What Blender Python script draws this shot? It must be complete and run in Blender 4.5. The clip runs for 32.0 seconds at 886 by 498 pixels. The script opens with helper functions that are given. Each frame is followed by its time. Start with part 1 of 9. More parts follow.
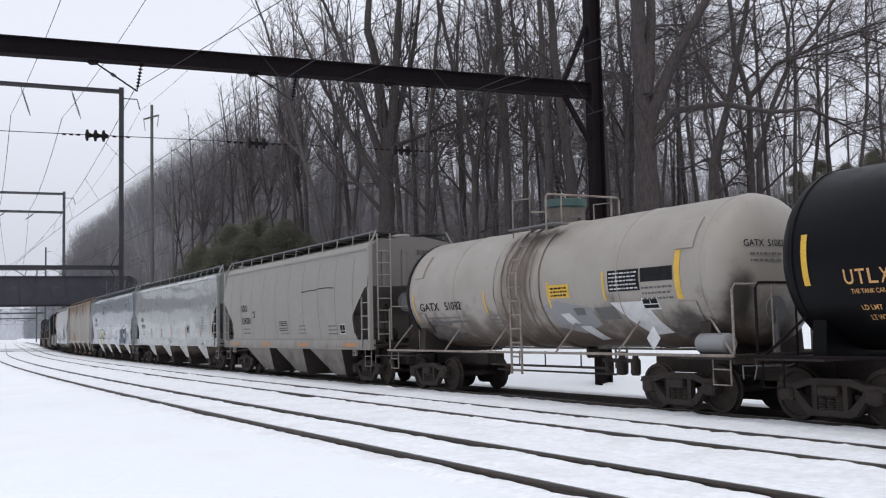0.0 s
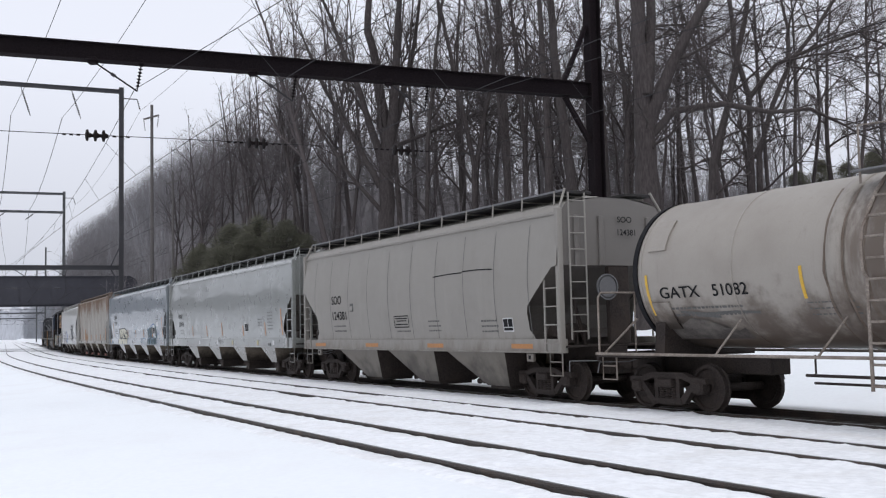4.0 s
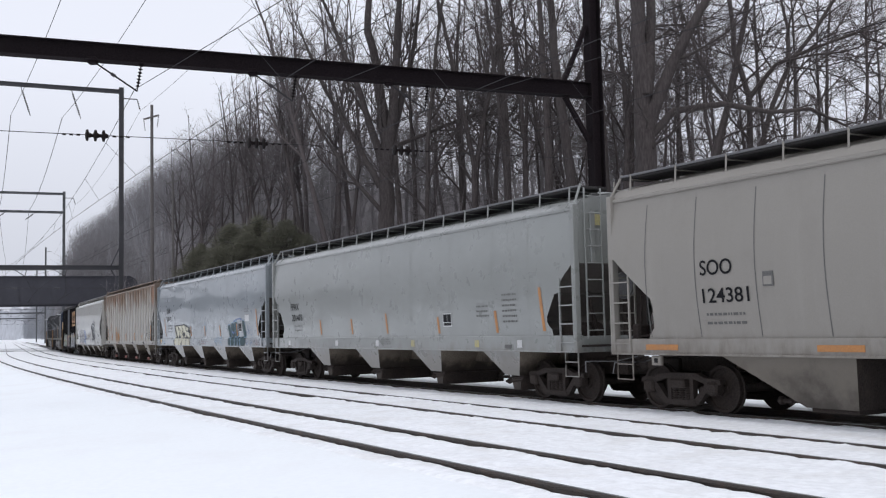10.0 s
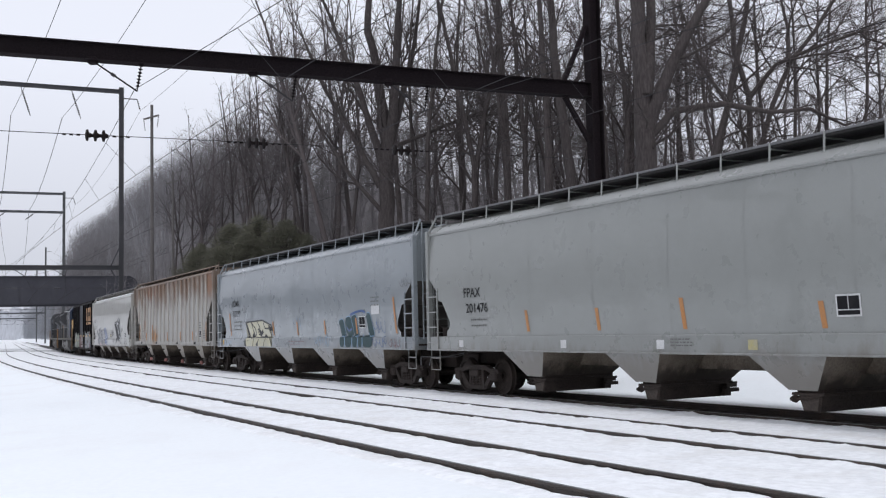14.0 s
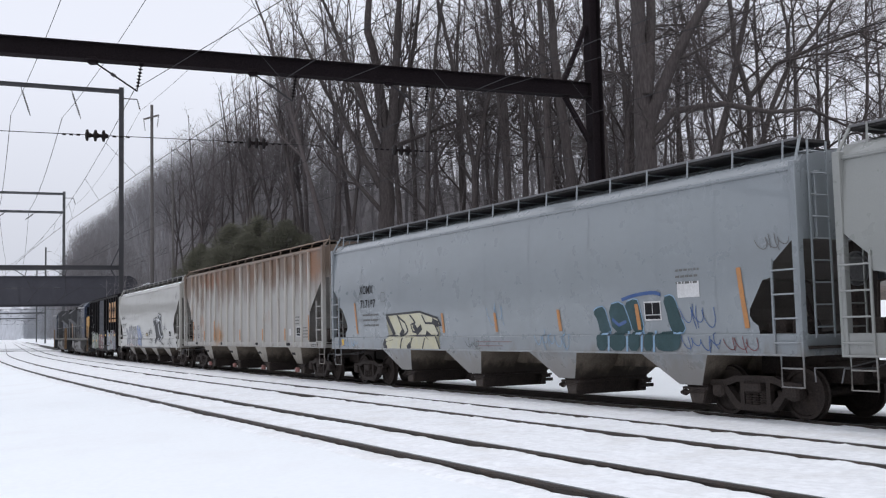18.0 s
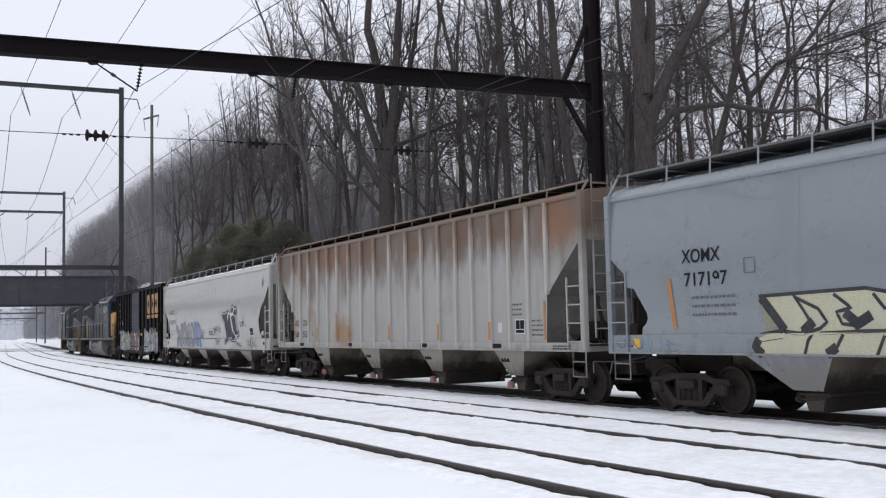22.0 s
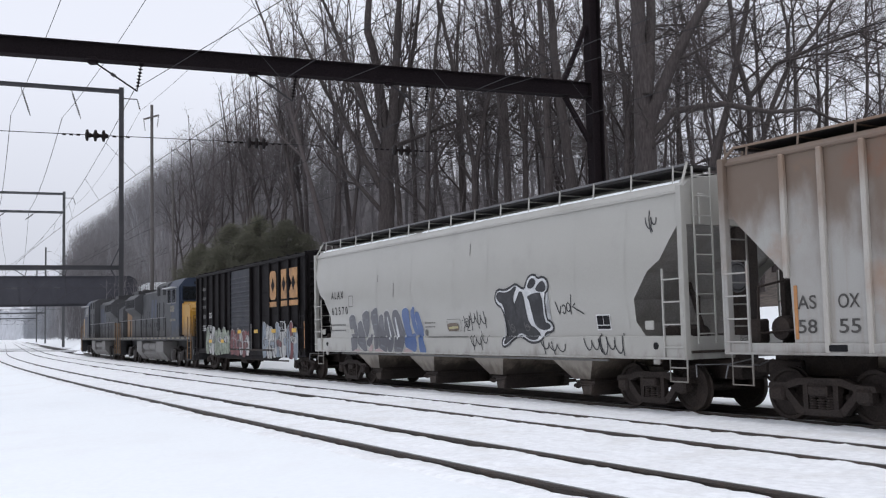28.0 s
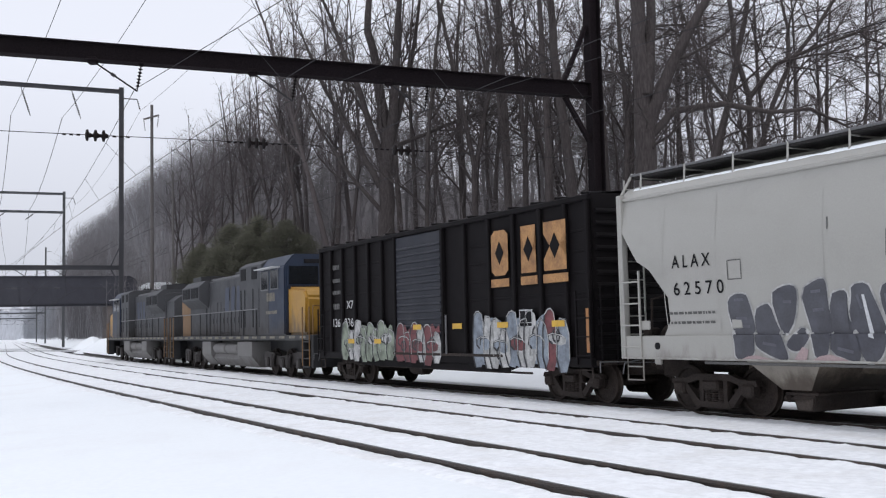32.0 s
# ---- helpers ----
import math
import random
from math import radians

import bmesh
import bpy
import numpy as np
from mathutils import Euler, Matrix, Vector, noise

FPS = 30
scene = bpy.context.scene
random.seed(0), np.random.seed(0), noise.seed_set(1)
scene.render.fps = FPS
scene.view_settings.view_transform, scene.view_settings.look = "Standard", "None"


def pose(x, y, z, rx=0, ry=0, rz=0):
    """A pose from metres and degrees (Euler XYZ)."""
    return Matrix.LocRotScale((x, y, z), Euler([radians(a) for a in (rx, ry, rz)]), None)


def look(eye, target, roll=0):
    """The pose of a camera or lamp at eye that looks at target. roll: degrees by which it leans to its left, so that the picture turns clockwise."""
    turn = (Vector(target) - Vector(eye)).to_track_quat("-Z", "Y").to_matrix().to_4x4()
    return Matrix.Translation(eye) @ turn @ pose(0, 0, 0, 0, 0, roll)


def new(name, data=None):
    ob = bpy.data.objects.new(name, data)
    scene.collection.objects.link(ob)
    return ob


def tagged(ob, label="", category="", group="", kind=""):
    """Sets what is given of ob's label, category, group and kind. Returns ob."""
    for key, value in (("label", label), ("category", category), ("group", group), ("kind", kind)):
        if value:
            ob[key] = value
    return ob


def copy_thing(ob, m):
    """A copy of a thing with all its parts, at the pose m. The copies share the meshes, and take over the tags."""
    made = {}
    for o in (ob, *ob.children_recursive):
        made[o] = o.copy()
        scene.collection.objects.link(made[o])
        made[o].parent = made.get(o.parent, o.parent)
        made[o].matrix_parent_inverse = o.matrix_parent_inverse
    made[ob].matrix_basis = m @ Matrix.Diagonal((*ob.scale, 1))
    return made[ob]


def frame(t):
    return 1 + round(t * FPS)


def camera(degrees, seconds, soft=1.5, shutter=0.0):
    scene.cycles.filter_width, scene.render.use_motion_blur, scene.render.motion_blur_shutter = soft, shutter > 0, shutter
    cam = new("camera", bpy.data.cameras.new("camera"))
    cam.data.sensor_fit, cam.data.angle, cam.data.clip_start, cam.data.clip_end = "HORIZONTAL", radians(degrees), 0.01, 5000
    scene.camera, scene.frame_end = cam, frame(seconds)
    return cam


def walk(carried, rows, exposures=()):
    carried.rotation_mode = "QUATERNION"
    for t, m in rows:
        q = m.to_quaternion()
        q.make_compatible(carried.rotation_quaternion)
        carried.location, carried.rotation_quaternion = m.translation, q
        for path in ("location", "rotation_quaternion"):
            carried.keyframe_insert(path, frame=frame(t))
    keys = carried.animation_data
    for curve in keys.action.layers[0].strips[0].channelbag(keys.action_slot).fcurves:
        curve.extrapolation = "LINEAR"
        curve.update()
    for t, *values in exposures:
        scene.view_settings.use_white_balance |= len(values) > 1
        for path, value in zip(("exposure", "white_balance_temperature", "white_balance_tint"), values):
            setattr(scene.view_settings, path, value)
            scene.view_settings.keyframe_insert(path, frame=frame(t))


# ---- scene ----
# ---------- camera: stands still on a tripod beside the line ----------
cam = camera(46.9, 32.0, soft=1.2)
EYE = (0.0, 0.0, 1.745)
STAND = look(EYE, (0.0, 10.0, 1.745 + 10.0 * math.tan(0.0773)), -1.316)
walk(cam, [(0.0, STAND), (32.0, STAND)])

# ---------- overcast winter daylight ----------
world = bpy.data.worlds.new("overcast_sky")
scene.world = world
world.use_nodes = True
wn, wl = world.node_tree.nodes, world.node_tree.links
sky = wn.new("ShaderNodeTexSky")
sky.sky_type = "NISHITA"
sky.sun_disc = False
sky.sun_elevation, sky.sun_rotation = radians(38), radians(200)
sky.air_density, sky.dust_density, sky.ozone_density = 1.0, 4.0, 1.0
hsv = wn.new("ShaderNodeHueSaturation")
hsv.inputs["Saturation"].default_value = 0.10
wl.new(sky.outputs[0], hsv.inputs["Color"])
mixw = wn.new("ShaderNodeMix")
mixw.data_type = "RGBA"
mixw.inputs["Factor"].default_value = 0.93
mixw.inputs["B"].default_value = (7.6, 7.9, 8.9, 1)
wl.new(hsv.outputs[0], mixw.inputs["A"])
# the cloud deck greys towards the horizon
height = wn.new("ShaderNodeSeparateXYZ")
wl.new(wn.new("ShaderNodeTexCoord").outputs["Generated"], height.inputs[0])
deck = wn.new("ShaderNodeMapRange")
deck.inputs["From Min"].default_value, deck.inputs["From Max"].default_value = 0.0, 0.25
deck.inputs["To Min"].default_value, deck.inputs["To Max"].default_value = 0.70, 1.0
wl.new(height.outputs["Z"], deck.inputs["Value"])
thick = wn.new("ShaderNodeVectorMath")
thick.operation = "SCALE"
wl.new(mixw.outputs["Result"], thick.inputs[0])
wl.new(deck.outputs[0], thick.inputs["Scale"])
wl.new(thick.outputs[0], wn["Background"].inputs["Color"])
wn["Background"].inputs["Strength"].default_value = 0.115
sun_data = bpy.data.lights.new("sun", "SUN")
sun_data.energy, sun_data.angle, sun_data.color = 0.72, radians(25), (1.0, 0.98, 0.95)
sun = new("sun", sun_data)
sun.matrix_world = look((0, 0, 60), (-9, 25, 0))
scene.view_settings.exposure = 0.0

# ---------- the line: a long curve that runs out straight ----------
PSI0, BEND, S_END = 0.5133, 0.000923, 116.0
ORIGIN_XY = (5.0, 20.233)


def rail_line(s, side=0.0):
    """Place and heading at s metres along the near rail of the freight track; side: metres towards the camera."""
    a = min(s, S_END)
    h = PSI0 - BEND * a
    x = ORIGIN_XY[0] - (math.cos(h) - math.cos(PSI0)) / BEND
    y = ORIGIN_XY[1] + (math.sin(PSI0) - math.sin(h)) / BEND
    if s > S_END:
        x, y = x - math.sin(h) * (s - S_END), y + math.cos(h) * (s - S_END)
    return x - math.cos(h) * side, y - math.sin(h) * side, h


MID = {"freight": -0.7525, "middle": 2.957, "near": 6.877}


ROLLED = (0.0, 4.912, 10.124, 15.657, 21.542, 27.679, 34.007, 40.606, 47.395, 54.449, 61.769, 69.302, 77.063, 84.918, 92.864, 101.113, 109.694)


def travelled(t):
    """Metres that the train has rolled towards the camera by t seconds."""
    k = min(15, max(0, int(t / 2)))
    f = t / 2 - k
    p = [ROLLED[min(16, max(0, k + i))] for i in (-1, 0, 1, 2)]
    if k == 0:
        p[0] = 2 * p[1] - p[2] + 0.3
    if k == 15:
        p[3] = 2 * p[2] - p[1] + 0.3
    return p[1] + 0.5 * f * (p[2] - p[0] + f * (2 * p[0] - 5 * p[1] + 4 * p[2] - p[3] + f * (3 * (p[1] - p[2]) + p[3] - p[0])))


def on_track(s, length):
    """Pose of a car whose middle is at s: x runs along the car away from the camera, y to the camera's side."""
    half = length * 0.36
    ax, ay, _ = rail_line(s - half, MID["freight"])
    bx, by, _ = rail_line(s + half, MID["freight"])
    return pose((ax + bx) / 2, (ay + by) / 2, 0, 0, 0, math.degrees(math.atan2(by - ay, bx - ax)))


# ---------- small building helpers ----------
def lift(name, bm, material, parent=None, label="", smooth=False):
    """Links a bmesh as one mesh object, under parent where there is one."""
    me = bpy.data.meshes.new(name)
    bmesh.ops.recalc_face_normals(bm, faces=bm.faces)
    bm.to_mesh(me)
    bm.free()
    return link(name, me, material, parent, label, smooth)


def link(name, me, material, parent=None, label="", smooth=False):
    if material is not None and not me.materials:
        me.materials.append(material)
    if smooth:
        me.polygons.foreach_set("use_smooth", [True] * len(me.polygons))
    ob = new(name, me)
    if parent is not None:
        ob.parent = parent
    if label:
        ob["label"] = label
    return ob


part = lift


def box(bm, x0, x1, y0, y1, z0, z1, m=None):
    """A box between two corners, with the matrix m put on it."""
    vs = [bm.verts.new(m @ Vector(v) if m else v) for v in
          ((x0, y0, z0), (x1, y0, z0), (x1, y1, z0), (x0, y1, z0), (x0, y0, z1), (x1, y0, z1), (x1, y1, z1), (x0, y1, z1))]
    for a in ((0, 3, 2, 1), (4, 5, 6, 7), (0, 1, 5, 4), (1, 2, 6, 5), (2, 3, 7, 6), (3, 0, 4, 7)):
        bm.faces.new([vs[i] for i in a])
    return vs


def soft_box(bm, x0, x1, y0, y1, z0, z1, r=0.02, m=None):
    """A box with bevelled edges."""
    tmp = bmesh.new()
    box(tmp, x0, x1, y0, y1, z0, z1)
    bmesh.ops.bevel(tmp, geom=tmp.edges[:], offset=r, segments=1, affect="EDGES")
    back = {v: bm.verts.new(m @ v.co if m else v.co) for v in tmp.verts}
    for f in tmp.faces:
        bm.faces.new([back[v] for v in f.verts])
    tmp.free()


def tube(bm, pts, r, sides=6, cap=True):
    """A round bar through pts; r is one radius or one a point."""
    pts = [Vector(p) for p in pts]
    rs = r if isinstance(r, (list, tuple)) else [r] * len(pts)
    rings = []
    for i, p in enumerate(pts):
        d = (pts[min(i + 1, len(pts) - 1)] - pts[max(i - 1, 0)]).normalized()
        up = Vector((0, 0, 1)) if abs(d.z) < 0.9 else Vector((1, 0, 0))
        a = d.cross(up).normalized()
        b = a.cross(d)
        rings.append([bm.verts.new(p + rs[i] * (a * math.cos(k) + b * math.sin(k)))
                      for k in (2 * math.pi * j / sides for j in range(sides))])
    for p, q in zip(rings, rings[1:]):
        for j in range(sides):
            bm.faces.new((p[j], p[(j + 1) % sides], q[(j + 1) % sides], q[j]))
    if cap:
        bm.faces.new(rings[0][::-1])
        bm.faces.new(rings[-1])


def lathe(bm, prof, sides=24, m=None):
    """Turns (radius, height) pairs round the local y axis."""
    rings = []
    for r, h in prof:
        ring = []
        for j in range(sides):
            a = 2 * math.pi * j / sides
            v = Vector((r * math.cos(a), h, r * math.sin(a)))
            ring.append(bm.verts.new(m @ v if m else v))
        rings.append(ring)
    for p, q in zip(rings, rings[1:]):
        for j in range(sides):
            bm.faces.new((p[j], p[(j + 1) % sides], q[(j + 1) % sides], q[j]))
    bm.faces.new(rings[0])
    bm.faces.new(rings[-1])


def prism(bm, outline, y0, y1, m=None):
    """An outline of (x, z) pairs, thick from y0 to y1."""
    a = [bm.verts.new(m @ Vector((x, y0, z)) if m else (x, y0, z)) for x, z in outline]
    b = [bm.verts.new(m @ Vector((x, y1, z)) if m else (x, y1, z)) for x, z in outline]
    n = len(outline)
    bm.faces.new(a)
    bm.faces.new(b[::-1])
    for i in range(n):
        bm.faces.new((a[i], a[(i + 1) % n], b[(i + 1) % n], b[i]))


def sweep(bm, outline, frames, closed=True):
    """Carries an outline of (side, up) pairs along frames of (x, y, z, heading)."""
    rings = []
    for x, y, z, h in frames:
        rings.append([bm.verts.new((x - math.cos(h) * a, y - math.sin(h) * a, z + b)) for a, b in outline])
    n = len(outline)
    for p, q in zip(rings, rings[1:]):
        for j in range(n if closed else n - 1):
            bm.faces.new((p[j], p[(j + 1) % n], q[(j + 1) % n], q[j]))


def empty(name, label, category, group="", kind=""):
    return tagged(new(name), label, category, group, kind)


# ---------- materials ----------
def surface(name, base, rough=0.6, metal=0.0, dirt=None, dirt_scale=1.2, amount=0.5, grain=0.04, bump=0.15, fine=30.0,
            streak=None, streak_amount=0.5, spec=0.5, stretch=(1, 1, 1), random_tone=0.0):
    """A procedural surface: base colour with fine grain, larger stains of a dirt colour and upright streaks."""
    m = bpy.data.materials.new(name)
    m.use_nodes = True
    n, l = m.node_tree.nodes, m.node_tree.links
    bsdf = n["Principled BSDF"]
    tc = n.new("ShaderNodeTexCoord")
    mp = n.new("ShaderNodeMapping")
    mp.inputs["Scale"].default_value = stretch
    l.new(tc.outputs["Object"], mp.inputs[0])

    def noise_of(scale, detail=5.0, vec=mp.outputs[0], roughness=0.6):
        t = n.new("ShaderNodeTexNoise")
        t.inputs["Scale"].default_value, t.inputs["Detail"].default_value = scale, detail
        t.inputs["Roughness"].default_value = roughness
        l.new(vec, t.inputs["Vector"])
        return t.outputs["Fac"]

    def ramp(fac, lo, hi):
        r = n.new("ShaderNodeMapRange")
        r.inputs["From Min"].default_value, r.inputs["From Max"].default_value = lo, hi
        l.new(fac, r.inputs["Value"])
        return r.outputs[0]

    def mix(fac, a, b):
        x = n.new("ShaderNodeMix")
        x.data_type = "RGBA"
        for s, v in ((x.inputs["Factor"], fac), (x.inputs["A"], a), (x.inputs["B"], b)):
            if isinstance(v, (tuple, float, int)):
                s.default_value = v
            else:
                l.new(v, s)
        return x.outputs["Result"]

    c = (*base, 1)
    g = noise_of(fine, 6)
    col = mix(ramp(g, 0.3, 0.7), tuple(max(0, k * (1 - grain * 2.5)) for k in base) + (1,), tuple(min(1, k * (1 + grain * 2.5)) for k in base) + (1,))
    if dirt:
        f = ramp(noise_of(dirt_scale, 8), 0.62 - amount * 0.35, 0.95 - amount * 0.25)
        col = mix(f, col, (*dirt, 1))
    if streak:
        sm = n.new("ShaderNodeMapping")
        sm.inputs["Scale"].default_value = (3.0, 3.0, 0.22)
        l.new(tc.outputs["Object"], sm.inputs[0])
        f = ramp(noise_of(2.2, 6, sm.outputs[0], 0.7), 0.75 - streak_amount * 0.35, 1.05 - streak_amount * 0.25)
        col = mix(f, col, (*streak, 1))
    if random_tone:
        info = n.new("ShaderNodeObjectInfo")
        rr = n.new("ShaderNodeMapRange")
        rr.inputs["To Min"].default_value, rr.inputs["To Max"].default_value = 1 - random_tone, 1 + random_tone
        l.new(info.outputs["Random"], rr.inputs["Value"])
        vm = n.new("ShaderNodeVectorMath")
        vm.operation = "SCALE"
        l.new(col, vm.inputs[0])
        l.new(rr.outputs[0], vm.inputs["Scale"])
        col = vm.outputs[0]
    l.new(col, bsdf.inputs["Base Color"])
    rg = n.new("ShaderNodeMapRange")
    rg.inputs["To Min"].default_value, rg.inputs["To Max"].default_value = max(0.03, rough - 0.12), min(1, rough + 0.12)
    l.new(noise_of(dirt_scale * 3, 4), rg.inputs["Value"])
    l.new(rg.outputs[0], bsdf.inputs["Roughness"])
    bsdf.inputs["Metallic"].default_value = metal
    bsdf.inputs["Specular IOR Level"].default_value = spec
    if bump:
        bp = n.new("ShaderNodeBump")
        bp.inputs["Strength"].default_value, bp.inputs["Distance"].default_value = bump, 0.02
        l.new(g, bp.inputs["Height"])
        l.new(bp.outputs[0], bsdf.inputs["Normal"])
    return m


SNOW = surface("snow", (0.885, 0.915, 0.94), 0.7, dirt=(0.83, 0.84, 0.86), dirt_scale=0.35, amount=0.35, grain=0.01, bump=0.25, fine=9.0, spec=0.3)
TRACK_SNOW = surface("trodden_snow", (0.87, 0.885, 0.91), 0.75, dirt=(0.70, 0.69, 0.68), dirt_scale=0.9, amount=0.38, grain=0.04, bump=0.8, fine=8.0, spec=0.25, stretch=(1, 1, 1))
SLUSH = surface("grey_slush", (0.30, 0.30, 0.315), 0.5, dirt=(0.68, 0.68, 0.71), dirt_scale=0.6, amount=0.5, grain=0.1, bump=0.6, fine=6.0)
# Far-off woods: the haze before them is put into this pale base.
FAR_WOODS = surface("hazed_far_woods", (0.47, 0.485, 0.52), 0.95, dirt=(0.42, 0.43, 0.465), dirt_scale=0.06, amount=0.5, grain=0.08, bump=0, fine=1.0, spec=0.1, stretch=(1, 1, 0.1))
BALLAST = surface("wet_ballast", (0.035, 0.033, 0.033), 0.8, dirt=(0.09, 0.085, 0.08), dirt_scale=3.0, amount=0.4, grain=0.25, bump=1.0, fine=14.0)
RAIL_STEEL = surface("rail_steel", (0.055, 0.045, 0.04), 0.55, 0.4, dirt=(0.11, 0.07, 0.05), dirt_scale=2.0, amount=0.35, grain=0.1)
RAIL_HEAD = surface("polished_rail_head", (0.28, 0.28, 0.29), 0.35, 0.9, grain=0.05, bump=0.02)
SLEEPER = surface("creosoted_wood", (0.05, 0.042, 0.036), 0.85, dirt=(0.1, 0.09, 0.08), dirt_scale=4, grain=0.2, bump=0.5, stretch=(1, 6, 6))
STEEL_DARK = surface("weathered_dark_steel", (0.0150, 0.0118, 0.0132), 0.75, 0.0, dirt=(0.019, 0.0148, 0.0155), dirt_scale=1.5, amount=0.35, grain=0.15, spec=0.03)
# Haze over the farther gantries is put into these two paler steels.
STEEL_FAR = surface("hazed_grey_steel", (0.055, 0.055, 0.062), 0.8, 0.0, dirt=(0.085, 0.082, 0.088), dirt_scale=0.4, grain=0.08)
STEEL_PALE = surface("hazed_pale_steel", (0.12, 0.125, 0.132), 0.8, 0.0, dirt=(0.15, 0.152, 0.16), dirt_scale=0.4, grain=0.08)
BRIDGE = surface("bridge_girder_paint", (0.040, 0.040, 0.051), 0.8, 0.0, dirt=(0.052, 0.052, 0.062), dirt_scale=0.3, amount=0.5, grain=0.08, streak=(0.065, 0.065, 0.072), streak_amount=0.3)
STONE = surface("abutment_stone", (0.13, 0.11, 0.105), 0.9, dirt=(0.2, 0.18, 0.17), dirt_scale=0.7, grain=0.15, bump=0.6, streak=(0.26, 0.25, 0.25), streak_amount=0.35)
WIRE = surface("copper_wire", (0.052, 0.050, 0.053), 0.8, 0.0, bump=0, spec=0.05)
PORCELAIN = surface("brown_porcelain", (0.012, 0.009, 0.009), 0.6, bump=0, spec=0.1)
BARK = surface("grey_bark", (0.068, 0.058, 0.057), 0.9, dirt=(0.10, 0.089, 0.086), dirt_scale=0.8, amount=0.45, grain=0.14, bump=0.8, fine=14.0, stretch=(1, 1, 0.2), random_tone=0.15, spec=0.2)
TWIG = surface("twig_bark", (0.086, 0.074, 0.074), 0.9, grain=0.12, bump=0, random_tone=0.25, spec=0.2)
# MID_BARK to FOG_BARK: distance haze put into the colour, paler farther off.
MID_BARK = surface("hazed_mid_bark", (0.168, 0.157, 0.162), 0.95, grain=0.12, bump=0, random_tone=0.25, spec=0.2)
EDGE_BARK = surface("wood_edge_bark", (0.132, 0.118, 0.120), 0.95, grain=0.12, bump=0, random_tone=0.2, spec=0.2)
BRUSH = surface("hazed_brush_floor", (0.19, 0.18, 0.186), 0.95, dirt=(0.235, 0.224, 0.231), dirt_scale=0.25, amount=0.4, grain=0.25, bump=1.0, fine=2.5, spec=0.1)
FAR_BARK = surface("hazed_grey_bark", (0.192, 0.183, 0.191), 0.95, grain=0.12, bump=0, random_tone=0.2)
MIST_BARK = surface("misty_pale_bark", (0.235, 0.232, 0.245), 0.95, grain=0.08, bump=0, random_tone=0.15)
FOG_BARK = surface("fog_pale_stems", (0.33, 0.345, 0.375), 0.95, grain=0.06, bump=0, random_tone=0.1)
LITTER = surface("leaf_litter", (0.085, 0.068, 0.058), 0.95, dirt=(0.3, 0.29, 0.29), dirt_scale=0.12, amount=0.25, grain=0.25, bump=1.0, fine=3.0)
EVERGREEN = surface("evergreen_needles", (0.124, 0.122, 0.088), 0.85, grain=0.1, bump=0, random_tone=0.25)
# Wood of the distant poles, its grey raised to paint in haze.
POLE_WOOD = surface("pole_wood", (0.115, 0.105, 0.103), 0.9, grain=0.15, bump=0.4, stretch=(4, 4, 0.4))
RUN_GEAR = surface("running_gear_grime", (0.034, 0.0265, 0.0235), 0.8, 0.1, dirt=(0.062, 0.046, 0.038), dirt_scale=2.2, amount=0.45, grain=0.2, bump=0.5, spec=0.3)
SLOPE = surface("soiled_slope_sheet", (0.27, 0.255, 0.24), 0.75, dirt=(0.15, 0.132, 0.117), dirt_scale=1.3, amount=0.5, grain=0.1, bump=0.1)
RUSTY_RAIL = surface("rust_stained_rail", (0.25, 0.215, 0.185), 0.7, dirt=(0.10, 0.065, 0.048), dirt_scale=3.0, amount=0.5, grain=0.15, bump=0.1)
STENCIL_GOLD = surface("dull_gold_stencil", (0.66, 0.36, 0.13), 0.6, dirt=(0.38, 0.22, 0.1), dirt_scale=5, grain=0.08, bump=0)
TREAD = surface("worn_wheel_tread", (0.11, 0.10, 0.098), 0.5, 0.6, grain=0.1, bump=0.1)
# Chute ends and underframe: grime plus the shadow under the car, in the colour.
CHUTE_DARK = surface("grimy_shaded_chute", (0.165, 0.137, 0.108), 0.8, dirt=(0.12, 0.094, 0.072), dirt_scale=1.2, amount=0.5, grain=0.15)
# Shadow inside the hoppers' open ends, put into a dark, dirt-mottled paint.
SHADED_PAINT = surface("shaded_soiled_paint", (0.105, 0.093, 0.082), 0.75, dirt=(0.08, 0.07, 0.065), dirt_scale=1.6, amount=0.5, grain=0.06, bump=0.05)
GALV = surface("galvanised_grating", (0.16, 0.16, 0.165), 0.6, 0.3, grain=0.1, bump=0.1)
WHITE_PAINT = surface("white_stencil_paint", (0.58, 0.58, 0.58), 0.6, dirt=(0.42, 0.42, 0.42), dirt_scale=5, grain=0.05, bump=0)
BLACK_PAINT = surface("black_stencil_paint", (0.012, 0.012, 0.014), 0.7, dirt=(0.026, 0.026, 0.027), dirt_scale=6, grain=0.1, bump=0, spec=0.12)
FADED_BLACK = surface("faded_black_stencil_paint", (0.045, 0.042, 0.040), 0.7, dirt=(0.11, 0.10, 0.095), dirt_scale=6, amount=0.6, grain=0.1, bump=0)
GREY_PAINT = surface("faded_stencil_paint", (0.11, 0.108, 0.105), 0.7, grain=0.1, bump=0)
ORANGE = surface("orange_reflector", (0.43, 0.19, 0.06), 0.5, dirt=(0.33, 0.17, 0.08), dirt_scale=5, grain=0.06, bump=0)
YELLOW = surface("yellow_reflector", (0.66, 0.40, 0.04), 0.5, dirt=(0.5, 0.31, 0.07), dirt_scale=4, grain=0.06, bump=0)
PALE_YELLOW = surface("faded_yellow_placard", (0.42, 0.37, 0.17), 0.6, dirt=(0.36, 0.34, 0.27), dirt_scale=6, grain=0.06, bump=0)


